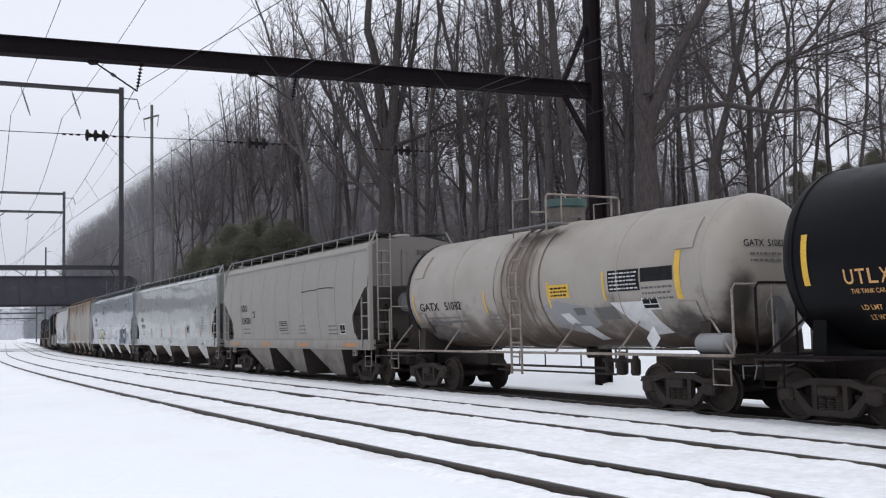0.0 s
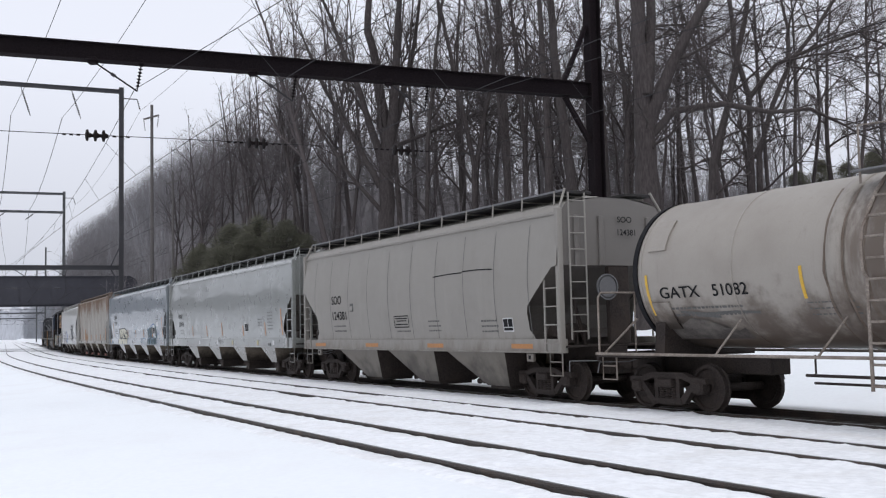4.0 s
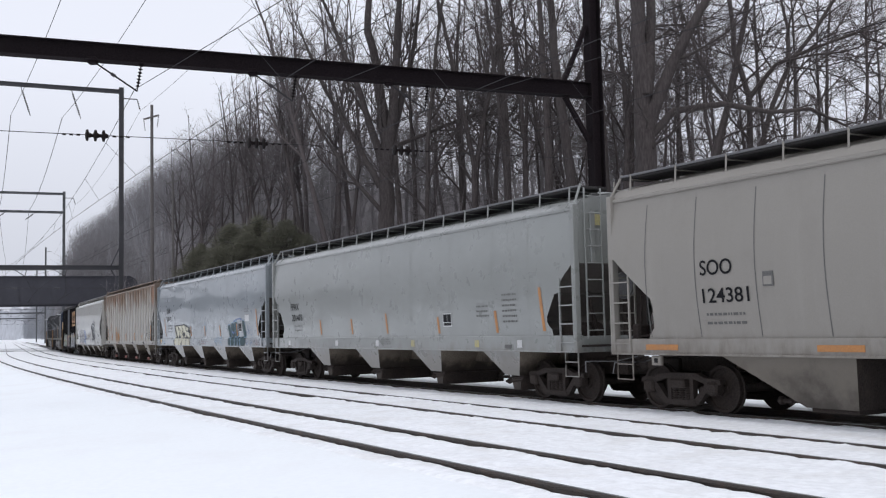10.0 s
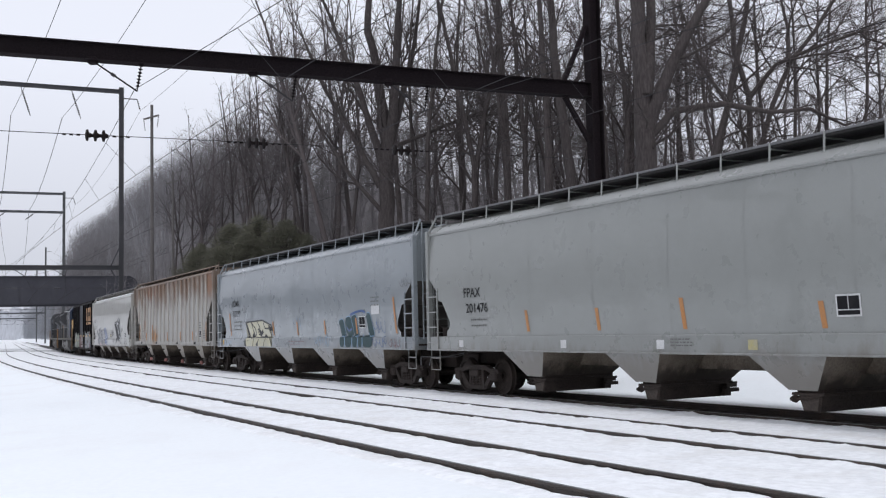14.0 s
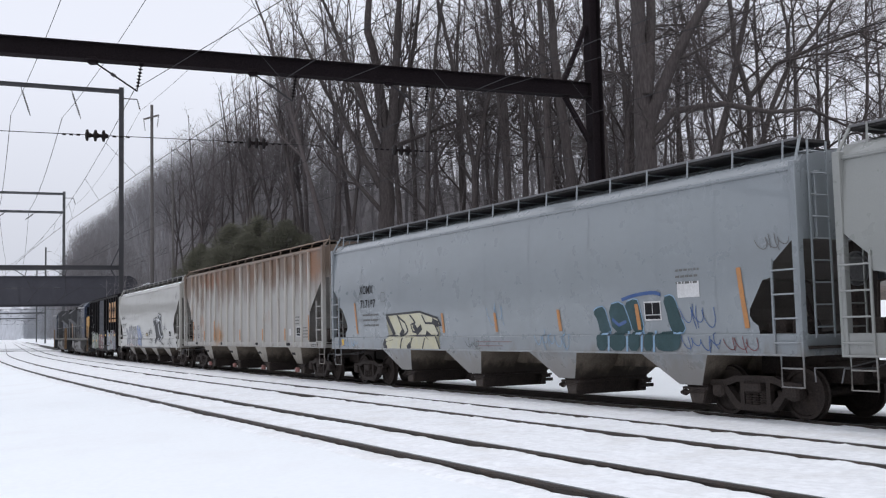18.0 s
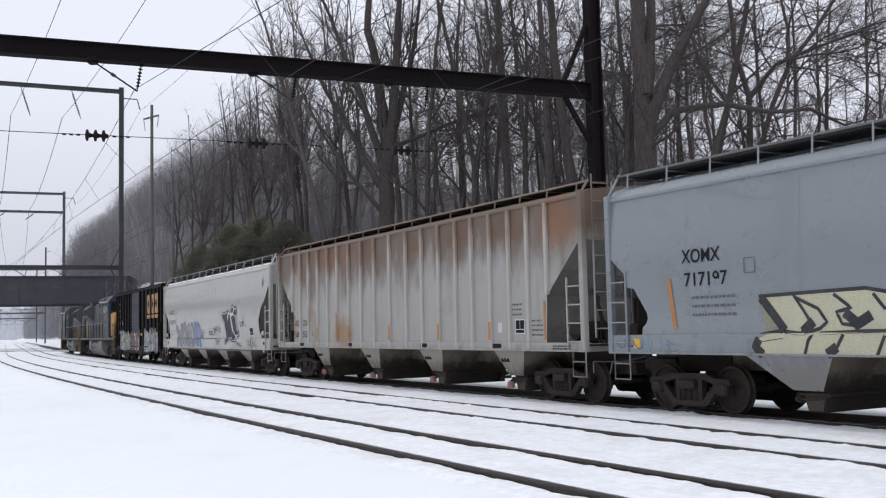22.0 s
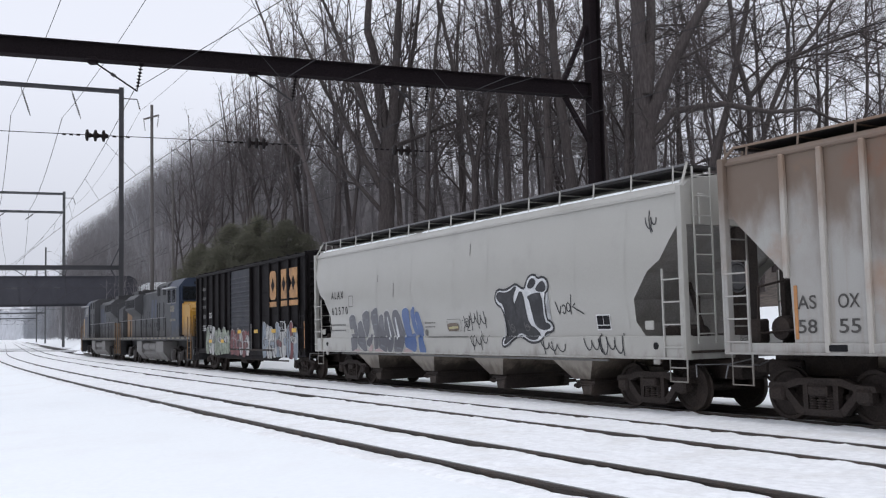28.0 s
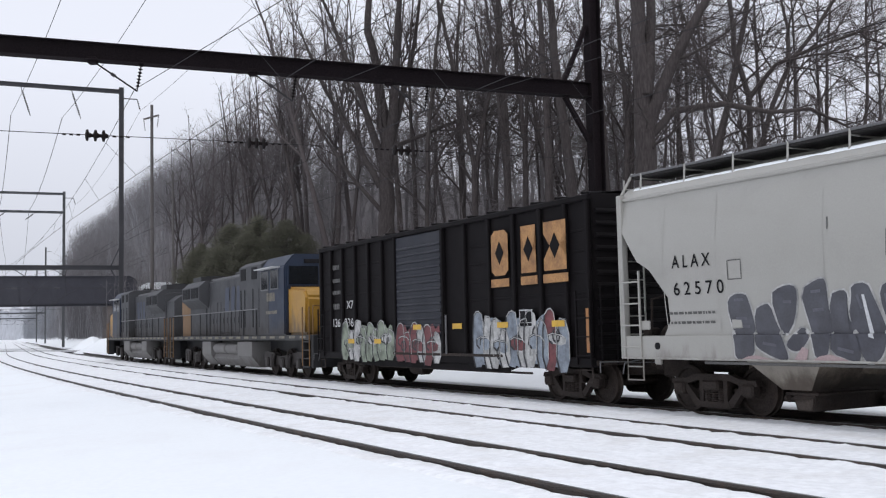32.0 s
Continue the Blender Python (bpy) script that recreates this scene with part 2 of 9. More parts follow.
# ---------- ground ----------
def bank(side):
    """Height of the snow, by metres towards the camera from the freight track's near rail."""
    if side > 8.4:
        return -0.09 - 0.04 * min(side - 8.4, 6.0)
    if side > 0.1:
        return -0.065 if side > 5.2 else -0.035
    if side > -2.5:
        return -0.30
    d = -2.5 - side
    return -0.07 + min(max(0, d - 1.5), 16) * 0.20 + max(0.0, min(d - 17.5, 60)) * 0.13


def smooth(a, b, x):
    k = min(1, max(0, (x - a) / (b - a)))
    return k * k * (3 - 2 * k)


def ground_sheet():
    """One sheet along the line, from far behind the camera to the horizon."""
    ss = [-900, -400, -200, -120, -80] + [-60 + 1.0 * i for i in range(180)] + [120 + 6 * i for i in range(40)] + [380, 450, 560, 750, 1100, 1800, 3000]
    sides = [-2500, -1200, -600, -350, -220, -150, -110] + [-80 + 4 * i for i in range(17)] + [-13 + 1.0 * i for i in range(9)] + \
        [-4.0, -3.2, -2.52, -2.45, 0.05, 0.13, 0.6, 1.1, 1.6, 2.0, 2.1, 2.3, 2.6, 3.0, 3.4, 3.6, 3.8, 4.0, 4.5, 5.0, 5.5, 5.9, 6.05, 6.2, 6.6, 7.0, 7.4, 7.6, 7.75, 7.95, 8.3] + [8.8 + 0.8 * i for i in range(24)] + [30, 45, 80, 160, 400, 1000, 2500]
    verts, faces, floor_faces = [], [], []
    for s in ss:
        x, y, h = rail_line(s)
        for d in sides:
            px, py = x - math.cos(h) * d, y - math.sin(h) * d
            rough = 0.0
            if d > 8.4:
                rough = 0.10 * noise.noise((px * 0.16, py * 0.16, 0.3)) + 0.03 * noise.noise((px * 0.7, py * 0.7, 1.3))
            elif d < -4.3:
                rough = (0.25 * noise.noise((px * 0.12, py * 0.12, 4.0)) + 0.05 * noise.noise((px * 0.8, py * 0.8, 2.0))) * smooth(4.3, 8, -d)
            else:
                rough = 0.016 * noise.noise((px * 0.6, py * 0.6, 7.0)) + 0.012 * noise.noise((px * 1.7, py * 1.7, 3.0)) - 0.03 * (0 < abs(d - 2.957) < 0.95 and abs(abs(d - 2.957) - 0.7525) < 0.2) * (1 + noise.noise((s * 0.8, d, 9.0)))
            verts.append((px, py, bank(d) + rough - (0.045 if -3 < d < 8.0 and d > 0.12 and -30 < s < 85 else 0.0)))
    n = len(sides)
    for i in range(len(ss) - 1):
        for j in range(n - 1):
            faces.append((i * n + j, i * n + j + 1, (i + 1) * n + j + 1, (i + 1) * n + j))
            floor_faces.append(1 if sides[j] < -19 else 2 if -3 < sides[j] < 7.5 else 0)
    me = bpy.data.meshes.new("ground")
    me.from_pydata(verts, [], faces)
    me.materials.append(SNOW)
    me.materials.append(LITTER)
    me.materials.append(TRACK_SNOW)
    me.polygons.foreach_set("material_index", floor_faces)
    ob = link("ground", me, None, smooth=True)
    return tagged(ob, "snow-covered ground rising to a brown woodland floor", "ground", kind="structure")


ground_sheet()


def run(s0, s1, side, z, step=3.0):
    n = max(2, int((s1 - s0) / step) + 1)
    out = []
    for i in range(n):
        s = s0 + (s1 - s0) * i / (n - 1)
        x, y, h = rail_line(s, side)
        out.append((x, y, z, h))
    return out


# packed snow lying between the rails of the two clear tracks, and the bare ballast under the train
def bed(name, side0, side1, z, material, label, bumps, step=0.35, s0=-40, s1=150, cells=9):
    verts, faces = [], []
    rows = int((s1 - s0) / step)
    for i in range(rows + 1):
        s = s0 + (s1 - s0) * i / rows
        x, y, h = rail_line(s)
        for j in range(cells + 1):
            d = side0 + (side1 - side0) * j / cells
            px, py = x - math.cos(h) * d, y - math.sin(h) * d
            edge = -0.10 if j in (0, cells) else 0
            verts.append((px, py, z + edge + bumps * (noise.noise((px * 1.3, py * 1.3, 5)) + 0.6 * noise.noise((px * 4, py * 4, 3)))))
    n = cells + 1
    for i in range(rows):
        for j in range(cells):
            faces.append((i * n + j, i * n + j + 1, (i + 1) * n + j + 1, (i + 1) * n + j))
    me = bpy.data.meshes.new(name)
    me.from_pydata(verts, [], faces)
    return tagged(link(name, me, material, smooth=True), label, "track bed", kind="structure")


def snow_strip(side0, side1, z, seed):
    """Crusted snow lying against the rails, with a ragged edge along each of them."""
    verts, faces = [], []
    s0, s1, cells = -28.0, 84.0, max(4, int((side1 - side0) / 0.11))
    s, rows = s0, 0
    while s < s1:
        x, y, h = rail_line(s)
        lip = [0.022 * noise.noise((s * 2.3, seed, k)) + 0.016 * noise.noise((s * 7.0, seed, k)) + 0.02 * noise.noise((s * 0.5, seed, k)) for k in (0, 5)]
        for j in range(cells + 1):
            f = j / cells
            d = side0 + (side1 - side0) * f
            px, py = x - math.cos(h) * d, y - math.sin(h) * d
            ridge = 0.016 * (1 - 2 * abs(noise.noise((s * 0.35, d * 2.6, seed + 9)))) + 0.010 * (1 - 2 * abs(noise.noise((s * 1.1, d * 5.5, seed + 5)))) - 0.012 + 0.014 * noise.noise((s * 0.45, d * 3.2, seed)) + 0.014 * noise.noise((s * 1.5, d * 4.0, seed + 3)) + 0.007 * noise.noise((s * 5, d * 7, seed))
            rim = lip[0] * max(0, 1 - f * cells / 1.6) + lip[1] * max(0, 1 - (1 - f) * cells / 1.6)
            sink = 0.22 * smooth(8.0, 8.7, d)
            verts.append((px, py, z + ridge + rim - sink))
        rows += 1
        s += 0.10 if s < 22 else 0.22
    n = cells + 1
    for i in range(rows - 1):
        for j in range(cells):
            faces.append((i * n + j, i * n + j + 1, (i + 1) * n + j + 1, (i + 1) * n + j))
    me = bpy.data.meshes.new("packed_snow")
    me.from_pydata(verts, [], faces)
    tagged(link("packed_snow", me, TRACK_SNOW, smooth=True), "crusted white snow packed between and beside the rails", "snow", kind="structure")


RAIL_SIDES = (2.2045, 3.7095, 6.1245, 7.6295)
edges = (0.16,) + RAIL_SIDES + (8.75,)
for i in range(5):
    a, b = edges[i] + (0.035 if i else 0), edges[i + 1] - (0.035 if i < 4 else 0)
    snow_strip(a, b, (-0.030, -0.030, -0.040, -0.062, -0.075)[i], i * 7.3)
bed("ballast", -2.46, 0.07, -0.15, BALLAST, "bare wet black ballast under the freight track", 0.025, s0=-60, s1=240, cells=12)
RAIL = [(-0.068, -0.172), (0.068, -0.172), (0.068, -0.16), (0.012, -0.135), (0.012, -0.045), (0.036, -0.035), (0.036, -0.006), (0.030, 0.0),
        (-0.030, 0.0), (-0.036, -0.006), (-0.036, -0.035), (-0.012, -0.045), (-0.012, -0.135), (-0.068, -0.16)]
for key, where in (("freight", "under the train"), ("middle", "half buried in snow"), ("near", "proud of the snow")):
    track = empty("track", "railway track of two steel rails " + where, "railway track", "railway tracks", "structure")
    for off in (-0.7525, 0.7525):
        bm = bmesh.new()
        sweep(bm, RAIL, run(-60, 420, MID[key] + off, 0.0))
        part("rail", bm, RAIL_STEEL, track)
        bm = bmesh.new()
        sweep(bm, [(-0.026, 0.0015), (0.026, 0.0015), (0.026, -0.004), (-0.026, -0.004)], run(-60, 420, MID[key] + off, 0.0))
        part("rail_head", bm, RAIL_HEAD, track, "bright worn running surface")
bm = bmesh.new()
soft_box(bm, -0.115, 0.115, -1.3, 1.3, -0.30, -0.125, 0.02)
tie_mesh = bpy.data.meshes.new("sleeper")
bm.to_mesh(tie_mesh)
bm.free()
freight_bed = empty("sleepers", "dark creosoted wooden sleepers under the freight track", "sleepers", kind="structure")
for i in range(150):
    x, y, h = rail_line(-20 + i * 0.55, MID["freight"])
    t = link("sleeper", tie_mesh, SLEEPER, freight_bed)
    t.matrix_basis = pose(x, y, random.uniform(-0.01, 0.01), 0, 0, math.degrees(h) + 90 + random.uniform(-1, 1))


# ---------- overbridge, gantries, wires ----------
def along(s, side):
    x, y, h = rail_line(s, side)
    return Vector((x, y, 0)), h


def girder(bm, a, b, depth, width, flange=0.025, m=None):
    """An H-shaped steel beam from a to b, its top at the points given."""
    a, b = Vector(a), Vector(b)
    d = (b - a)
    rot = d.to_track_quat("X", "Z").to_matrix().to_4x4()
    mm = Matrix.Translation(a) @ rot
    L = d.length
    w, t, f = width / 2, flange / 2, flange
    out = [(-w, 0), (w, 0), (w, -f), (t, -f), (t, -depth + f), (w, -depth + f), (w, -depth), (-w, -depth), (-w, -depth + f), (-t, -depth + f), (-t, -f), (-w, -f)]
    ends = [[bm.verts.new(mm @ Vector((x, y, z))) for y, z in out] for x in (0, L)]
    n = len(out)
    for j in range(n):
        bm.faces.new((ends[0][j], ends[0][(j + 1) % n], ends[1][(j + 1) % n], ends[1][j]))


def column(bm, base, top, w, angle):
    """An H-column: two flanges and a web in one profile."""
    m = Matrix.Translation(base) @ Matrix.Rotation(angle, 4, "Z")
    h, k, f, t = top - base[2], w / 2, 0.035, 0.02
    out = [(-k, -k), (-k + f, -k), (-k + f, -t), (k - f, -t), (k - f, -k), (k, -k), (k, k), (k - f, k), (k - f, t), (-k + f, t), (-k + f, k), (-k, k)]
    ends = [[bm.verts.new(m @ Vector((x, y, z))) for x, y in out] for z in (0, h)]
    n = len(out)
    for j in range(n):
        bm.faces.new((ends[0][j], ends[0][(j + 1) % n], ends[1][(j + 1) % n], ends[1][j]))
    bm.faces.new(ends[1])


def string_of_sheds(bm, a, b, r, n):
    """A suspension string: a rod with sheds."""
    a, b = Vector(a), Vector(b)
    tube(bm, [a, b], r * 0.3, 6)
    d = (b - a)
    rot = d.to_track_quat("Y", "Z").to_matrix().to_4x4()
    for i in range(n):
        p = a + d * (0.12 + 0.76 * (i + 0.5) / n)
        lathe(bm, [(r * 0.4, -r * 0.5), (r, -r * 0.1), (r * 0.9, r * 0.12), (r * 0.35, r * 0.45)], 12, Matrix.Translation(p) @ rot)


UPPER, LOWER = 27.3, 8.92
SPANS = [(-76.0, 24.0), (8.8, 22.5), (93.0, 24.0), (176.0, 23.3), (298.0, 23.3), (385.0, 23.3)]
POSTS = []
for i, (s, bear) in enumerate(SPANS):
    base, h = along(s, -4.36)
    a = radians(bear) if i == 1 else h
    over = Vector((-math.cos(a), -math.sin(a), 0))
    POSTS.append((base + over * (1.2 if i == 3 else -0.10 if i == 1 else 0), over))


def gantry(i):
    base, over = POSTS[i]
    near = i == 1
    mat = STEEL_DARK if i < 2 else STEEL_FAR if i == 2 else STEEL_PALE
    g = empty("gantry", "tall dark steel portal gantry that carries the overhead wires", "gantry", "gantries over the line")
    ang = math.atan2(over.y, over.x)
    w = 0.38 if near else 0.46
    ground = Vector((base.x, base.y, 0.0))
    other = base + over * 21.5
    for p in (ground, Vector((other.x, other.y, -0.4))):
        bm = bmesh.new()
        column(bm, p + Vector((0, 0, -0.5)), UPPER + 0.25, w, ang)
        part("post", bm, mat, g)
    bm = bmesh.new()
    girder(bm, base + over * 0.2 + Vector((0, 0, LOWER)), other + Vector((0, 0, LOWER)), 0.44, 0.36)
    part("lower_beam", bm, mat, g)
    bm = bmesh.new()
    top = UPPER - (6.0 if i > 3 else 0.0)
    girder(bm, base + over * 0.2 + Vector((0, 0, top)), other + Vector((0, 0, top)), 0.42, 0.3)
    part("upper_beam", bm, mat, g)
    if i == 3:
        bm = bmesh.new()
        girder(bm, base + over * 0.2 + Vector((0, 0, UPPER - 3.3)), other + Vector((0, 0, UPPER - 3.3)), 0.42, 0.3)
        part("middle_beam", bm, mat, g)
    for z0, z1 in ((LOWER + 0.02, LOWER + 1.75), (LOWER - 0.46, LOWER - 1.75)):
        bm = bmesh.new()
        p, q = base + over * 1.0 + Vector((0, 0, z0)), base + over * 0.22 + Vector((0, 0, z1))
        d = (q - p)
        box(bm, 0, d.length, -0.07, 0.07, -0.055, 0.055, Matrix.Translation(p) @ d.to_track_quat("X", "Z").to_matrix().to_4x4())
        part("knee_brace", bm, mat, g)
    bm = bmesh.new()
    p = base + Vector((0, 0, UPPER - 0.9))
    tube(bm, [p, p - over * 1.6], 0.06, 6)
    part("side_arm", bm, mat, g)
    if i <= 3:
        bm = bmesh.new()
        string_of_sheds(bm, p - over * 1.6, p - over * 1.9 + Vector((0, 0, -1.2)), 0.10, 5)
        part("arm_insulator", bm, PORCELAIN, g)
        for k in (4.9, 9.7, 14.4):
            bm = bmesh.new()
            q = base + over * k + Vector((0, 0, UPPER - (3.75 if i == 3 else 0.42)))
            string_of_sheds(bm, q, q - over * 0.9 + Vector((0, 0, -2.9)) if i < 3 else q + over * 1.5 + Vector((0, 0, -1.2)), 0.12, 12)
            part("line_insulator", bm, PORCELAIN, g, "long suspension insulator")
    # hangers for each wire, and the insulated steady span
    tilt = math.cos(math.atan2(over.y, over.x) - math.atan2(-math.sin(rail_line(SPANS[i][0])[2]), -math.cos(rail_line(SPANS[i][0])[2])))
    for lat in (8.70, 4.78, 1.05):
        L = (lat + 4.36) / tilt
        foot = base + over * L + Vector((0, 0, 7.80))
        top = base + over * (L + 1.05) + Vector((0, 0, LOWER - 0.44))
        up = base + over * (L - 0.1) + Vector((0, 0, LOWER - 0.44))
        bm = bmesh.new()
        tube(bm, [top, foot], 0.022 if near else 0.04, 6)
        tube(bm, [top + (foot - top) * 0.42, top + (foot - top) * 0.5], 0.045, 6)
        part("pull_rod", bm, WIRE, g)
        bm = bmesh.new()
        string_of_sheds(bm, up, foot, 0.055, 6)
        part("wire_insulator", bm, PORCELAIN, g)
        bm = bmesh.new()
        soft_box(bm, -0.11, 0.11, -0.11, 0.11, -0.08, 0.10, 0.03, Matrix.Translation(top))
        part("beam_clamp", bm, mat, g)
        bm = bmesh.new()
        soft_box(bm, -0.06, 0.06, -0.06, 0.06, -0.05, 0.12, 0.02, Matrix.Translation(up))
        part("beam_clamp", bm, mat, g)
    bm = bmesh.new()
    z = Vector((0, 0, 6.63))
    tube(bm, [base + over * 0.2 + z, base + over * 10 + z + Vector((0, 0, 0.02)), other + z], 0.010 if near else 0.022, 5)
    part("steady_wire", bm, WIRE, g)
    for L in (14.1, 10.14, 6.15):
        bm = bmesh.new()
        p = base + over * L + z
        rot = over.to_track_quat("Y", "Z").to_matrix().to_4x4()
        lathe(bm, [pr for k in (-0.19, 0.0, 0.19) for pr in ((0.04, -0.09 + k), (0.065, -0.02 + k), (0.145, 0.0 + k), (0.135, 0.05 + k), (0.05, 0.07 + k))], 14, Matrix.Translation(p) @ rot)
        # Farther insulators take the hazed steel colour too.
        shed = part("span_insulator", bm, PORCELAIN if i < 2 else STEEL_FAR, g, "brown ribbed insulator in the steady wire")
        for k in range(3):
            for sg in (1, -1):
                bm = bmesh.new()
                soft_box(bm, -0.024, 0.024, -0.045, 0.045, -0.022, 0.022, 0.008, Matrix.Translation(p) @ rot @ Matrix.Translation((0, sg * (0.42 + 0.16 * k), 0)))
                part("bead", bm, PORCELAIN if i < 2 else STEEL_FAR, shed)
    return g


for i in range(len(SPANS)):
    gantry(i)


def cable(name, pts, r, label, sides=5):
    bm = bmesh.new()
    tube(bm, pts, r, sides)
    ob = lift(name, bm, WIRE)
    return tagged(ob, label, "overhead wire", "overhead wires")


# inclined catenary over each track
for mid, shift in ((MID["near"], 1.82), (MID["middle"], 1.82), (MID["freight"], 1.80)):
    for i in range(len(SPANS) - 1):
        s0, s1 = SPANS[i][0] + 1.3 * (i == 1), SPANS[i + 1][0] + 1.3 * (i == 0)
        upper, lower = [], []
        thick = 0.0085 if i < 2 else 0.018
        N = 13
        for k in range(N + 1):
            f = k / N
            dip = 4 * f * (1 - f)
            s = s0 + (s1 - s0) * f
            p, _ = along(s, mid + shift - 1.75 * dip)
            upper.append(p + Vector((0, 0, 7.80 - 0.72 * dip)))
            p, _ = along(s, mid + 0.42)
            lower.append(p + Vector((0, 0, 6.66)))
        catenary = cable("catenary", upper, thick, "messenger wire slung over the track with slanting hangers")
        bm = bmesh.new()
        tube(bm, lower, thick, 5)
        part("contact_wire", bm, WIRE, catenary)
        for k in range(1, N, 1 if i < 2 else 2):
            bm = bmesh.new()
            tube(bm, [upper[k], lower[k]], 0.006 if i < 2 else 0.016, 4)
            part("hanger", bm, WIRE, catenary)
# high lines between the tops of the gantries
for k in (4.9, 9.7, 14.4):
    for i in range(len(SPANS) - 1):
        p = POSTS[i][0] + POSTS[i][1] * (k + 0.9) + Vector((0, 0, UPPER - 3.35))
        q = POSTS[i + 1][0] + POSTS[i + 1][1] * (k + 0.9) + Vector((0, 0, UPPER - 3.35))
        cable("feeder_wire", [p + (q - p) * (j / 14) + Vector((0, 0, -1.3 * 4 * (j / 14) * (1 - j / 14))) for j in range(15)], 0.022 if i < 2 else 0.034, "high feeder wire between the gantry tops")
for i in range(4):
    p = POSTS[i][0] - POSTS[i][1] * 1.9 + Vector((0, 0, UPPER - 2.1))
    q = POSTS[i + 1][0] - POSTS[i + 1][1] * 1.9 + Vector((0, 0, UPPER - 2.1))
    cable("side_wire", [p + (q - p) * (j / 14) + Vector((0, 0, -1.2 * 4 * (j / 14) * (1 - j / 14))) for j in range(15)], 0.016, "thin wire on the gantries' side arms")


def overbridge():
    b = empty("overbridge", "dark steel girder road bridge over the railway", "bridge")
    p0, h = along(150, 0)
    r = Vector((math.cos(h), math.sin(h), 0))
    f = Vector((-math.sin(h), math.cos(h), 0))
    m = Matrix(((r.x, f.x, 0, p0.x), (r.y, f.y, 0, p0.y), (0, 0, 1, 0), (0, 0, 0, 1)))
    bm = bmesh.new()
    zb, zt = 6.45, 10.95
    # web outline with a rounded upper end
    out = [(-75, zb), (11.5, zb + 0.25), (12.8, zb + 2.2), (12.8, zt - 1.0), (12.5, zt - 0.35), (11.8, zt), (-75, zt)]
    prism(bm, out, -0.05, 0.05, m)
    part("web_plate", bm, BRIDGE, b)
    for z0, z1 in ((zb - 0.06, zb + 0.06), (zt - 0.04, zt + 0.08)):
        bm = bmesh.new()
        box(bm, -75, 11.7, -0.22, 0.22, z0, z1, m)
        part("flange", bm, BRIDGE, b)
    for i in range(28):
        bm = bmesh.new()
        x = 11.0 - i * 2.2
        box(bm, x - 0.05, x + 0.05, -0.13, -0.05, zb + 0.05, zt - 0.05, m)
        part("stiffener", bm, BRIDGE, b)
    bm = bmesh.new()
    prism(bm, out, 7.9, 8.0, m)
    part("far_web_plate", bm, BRIDGE, b)
    bm = bmesh.new()
    box(bm, -75, 30, 0.3, 7.8, zb + 1.0, zb + 1.5, m)
    part("deck", bm, BRIDGE, b)
    bm = bmesh.new()
    box(bm, 8.2, 11.6, 0.0, 8.0, -0.4, zb - 0.07, m)
    part("abutment", bm, STONE, b, "brown stained stone abutment")
    bm = bmesh.new()
    box(bm, 11.62, 13.4, 0.3, 7.7, -0.4, zb + 0.98, m)
    part("back_wall", bm, STONE, b)
    bm = bmesh.new()
    prism(bm, [(8.5, -0.3), (24, -0.3), (24, 7.6), (13.5, 8.8), (11.0, 4.4)], -2.6, -0.5, m)
    part("wing_wall", bm, STONE, b, "sloping wing wall")
    # snow on the approach bank behind the end of the girder
    bm = bmesh.new()
    prism(bm, [(12.9, 7.5), (12.9, 9.4), (14.5, 10.0), (30, 10.4), (60, 10.6), (60, 6.0)], 0.6, 8.5, m)
    part("snowy_approach", bm, SNOW, b, "snow lying on the approach")


overbridge()


def pole(x, y, top, label):
    p = empty("utility_pole", label, "utility pole")
    p.location = (x, y, 0)
    bm = bmesh.new()
    tube(bm, [(0, 0, -0.5), (0, 0, top)], [0.16, 0.11], 10)
    part("shaft", bm, POLE_WOOD, p)
    bm = bmesh.new()
    box(bm, -0.62, 0.62, -0.05, 0.05, -0.06, 0.06, pose(0, -0.16, top - 1.0, 0, -14, 0))
    part("crossarm", bm, POLE_WOOD, p)
    for sx, dz in ((-0.58, -0.14), (0.58, 0.14)):
        bm = bmesh.new()
        a = (sx, -0.18, top - 1.0 + dz)
        string_of_sheds(bm, a, (sx + 0.12 * (1 if sx < 0 else -1), -0.18, top - 1.95 + dz), 0.055, 5)
        part("insulator", bm, PORCELAIN, p)
    return p


pole(-22.3, 78.0, 19.5, "slim grey wooden utility pole with one crossarm")
pole(-24.4, 92.0, 16.5, "slim grey wooden utility pole beside the woods")


# slushy crossing path and the ploughed bank beside it
def ribbon(name, pts, width, z, material, label, lift_edges=0.0):
    verts, faces = [], []
    for i, p in enumerate(pts):
        a, b = Vector(pts[max(0, i - 1)]), Vector(pts[min(len(pts) - 1, i + 1)])
        d = (b - a).normalized()
        n = Vector((-d.y, d.x, 0))
        for k in (-1, -0.4, 0.4, 1):
            q = Vector(p) + n * (width / 2 * k * (1 + 0.2 * noise.noise((p[0] * 0.3, p[1] * 0.3, k))))
            verts.append((q.x, q.y, p[2] + z + (0.02 if abs(k) < 1 else -0.08)))
    for i in range(len(pts) - 1):
        for j in range(3):
            faces.append((i * 4 + j, i * 4 + j + 1, i * 4 + j + 5, i * 4 + j + 4))
    me = bpy.data.meshes.new(name)
    me.from_pydata(verts, [], faces)
    return tagged(link(name, me, material, smooth=True), label, "path", kind="structure")


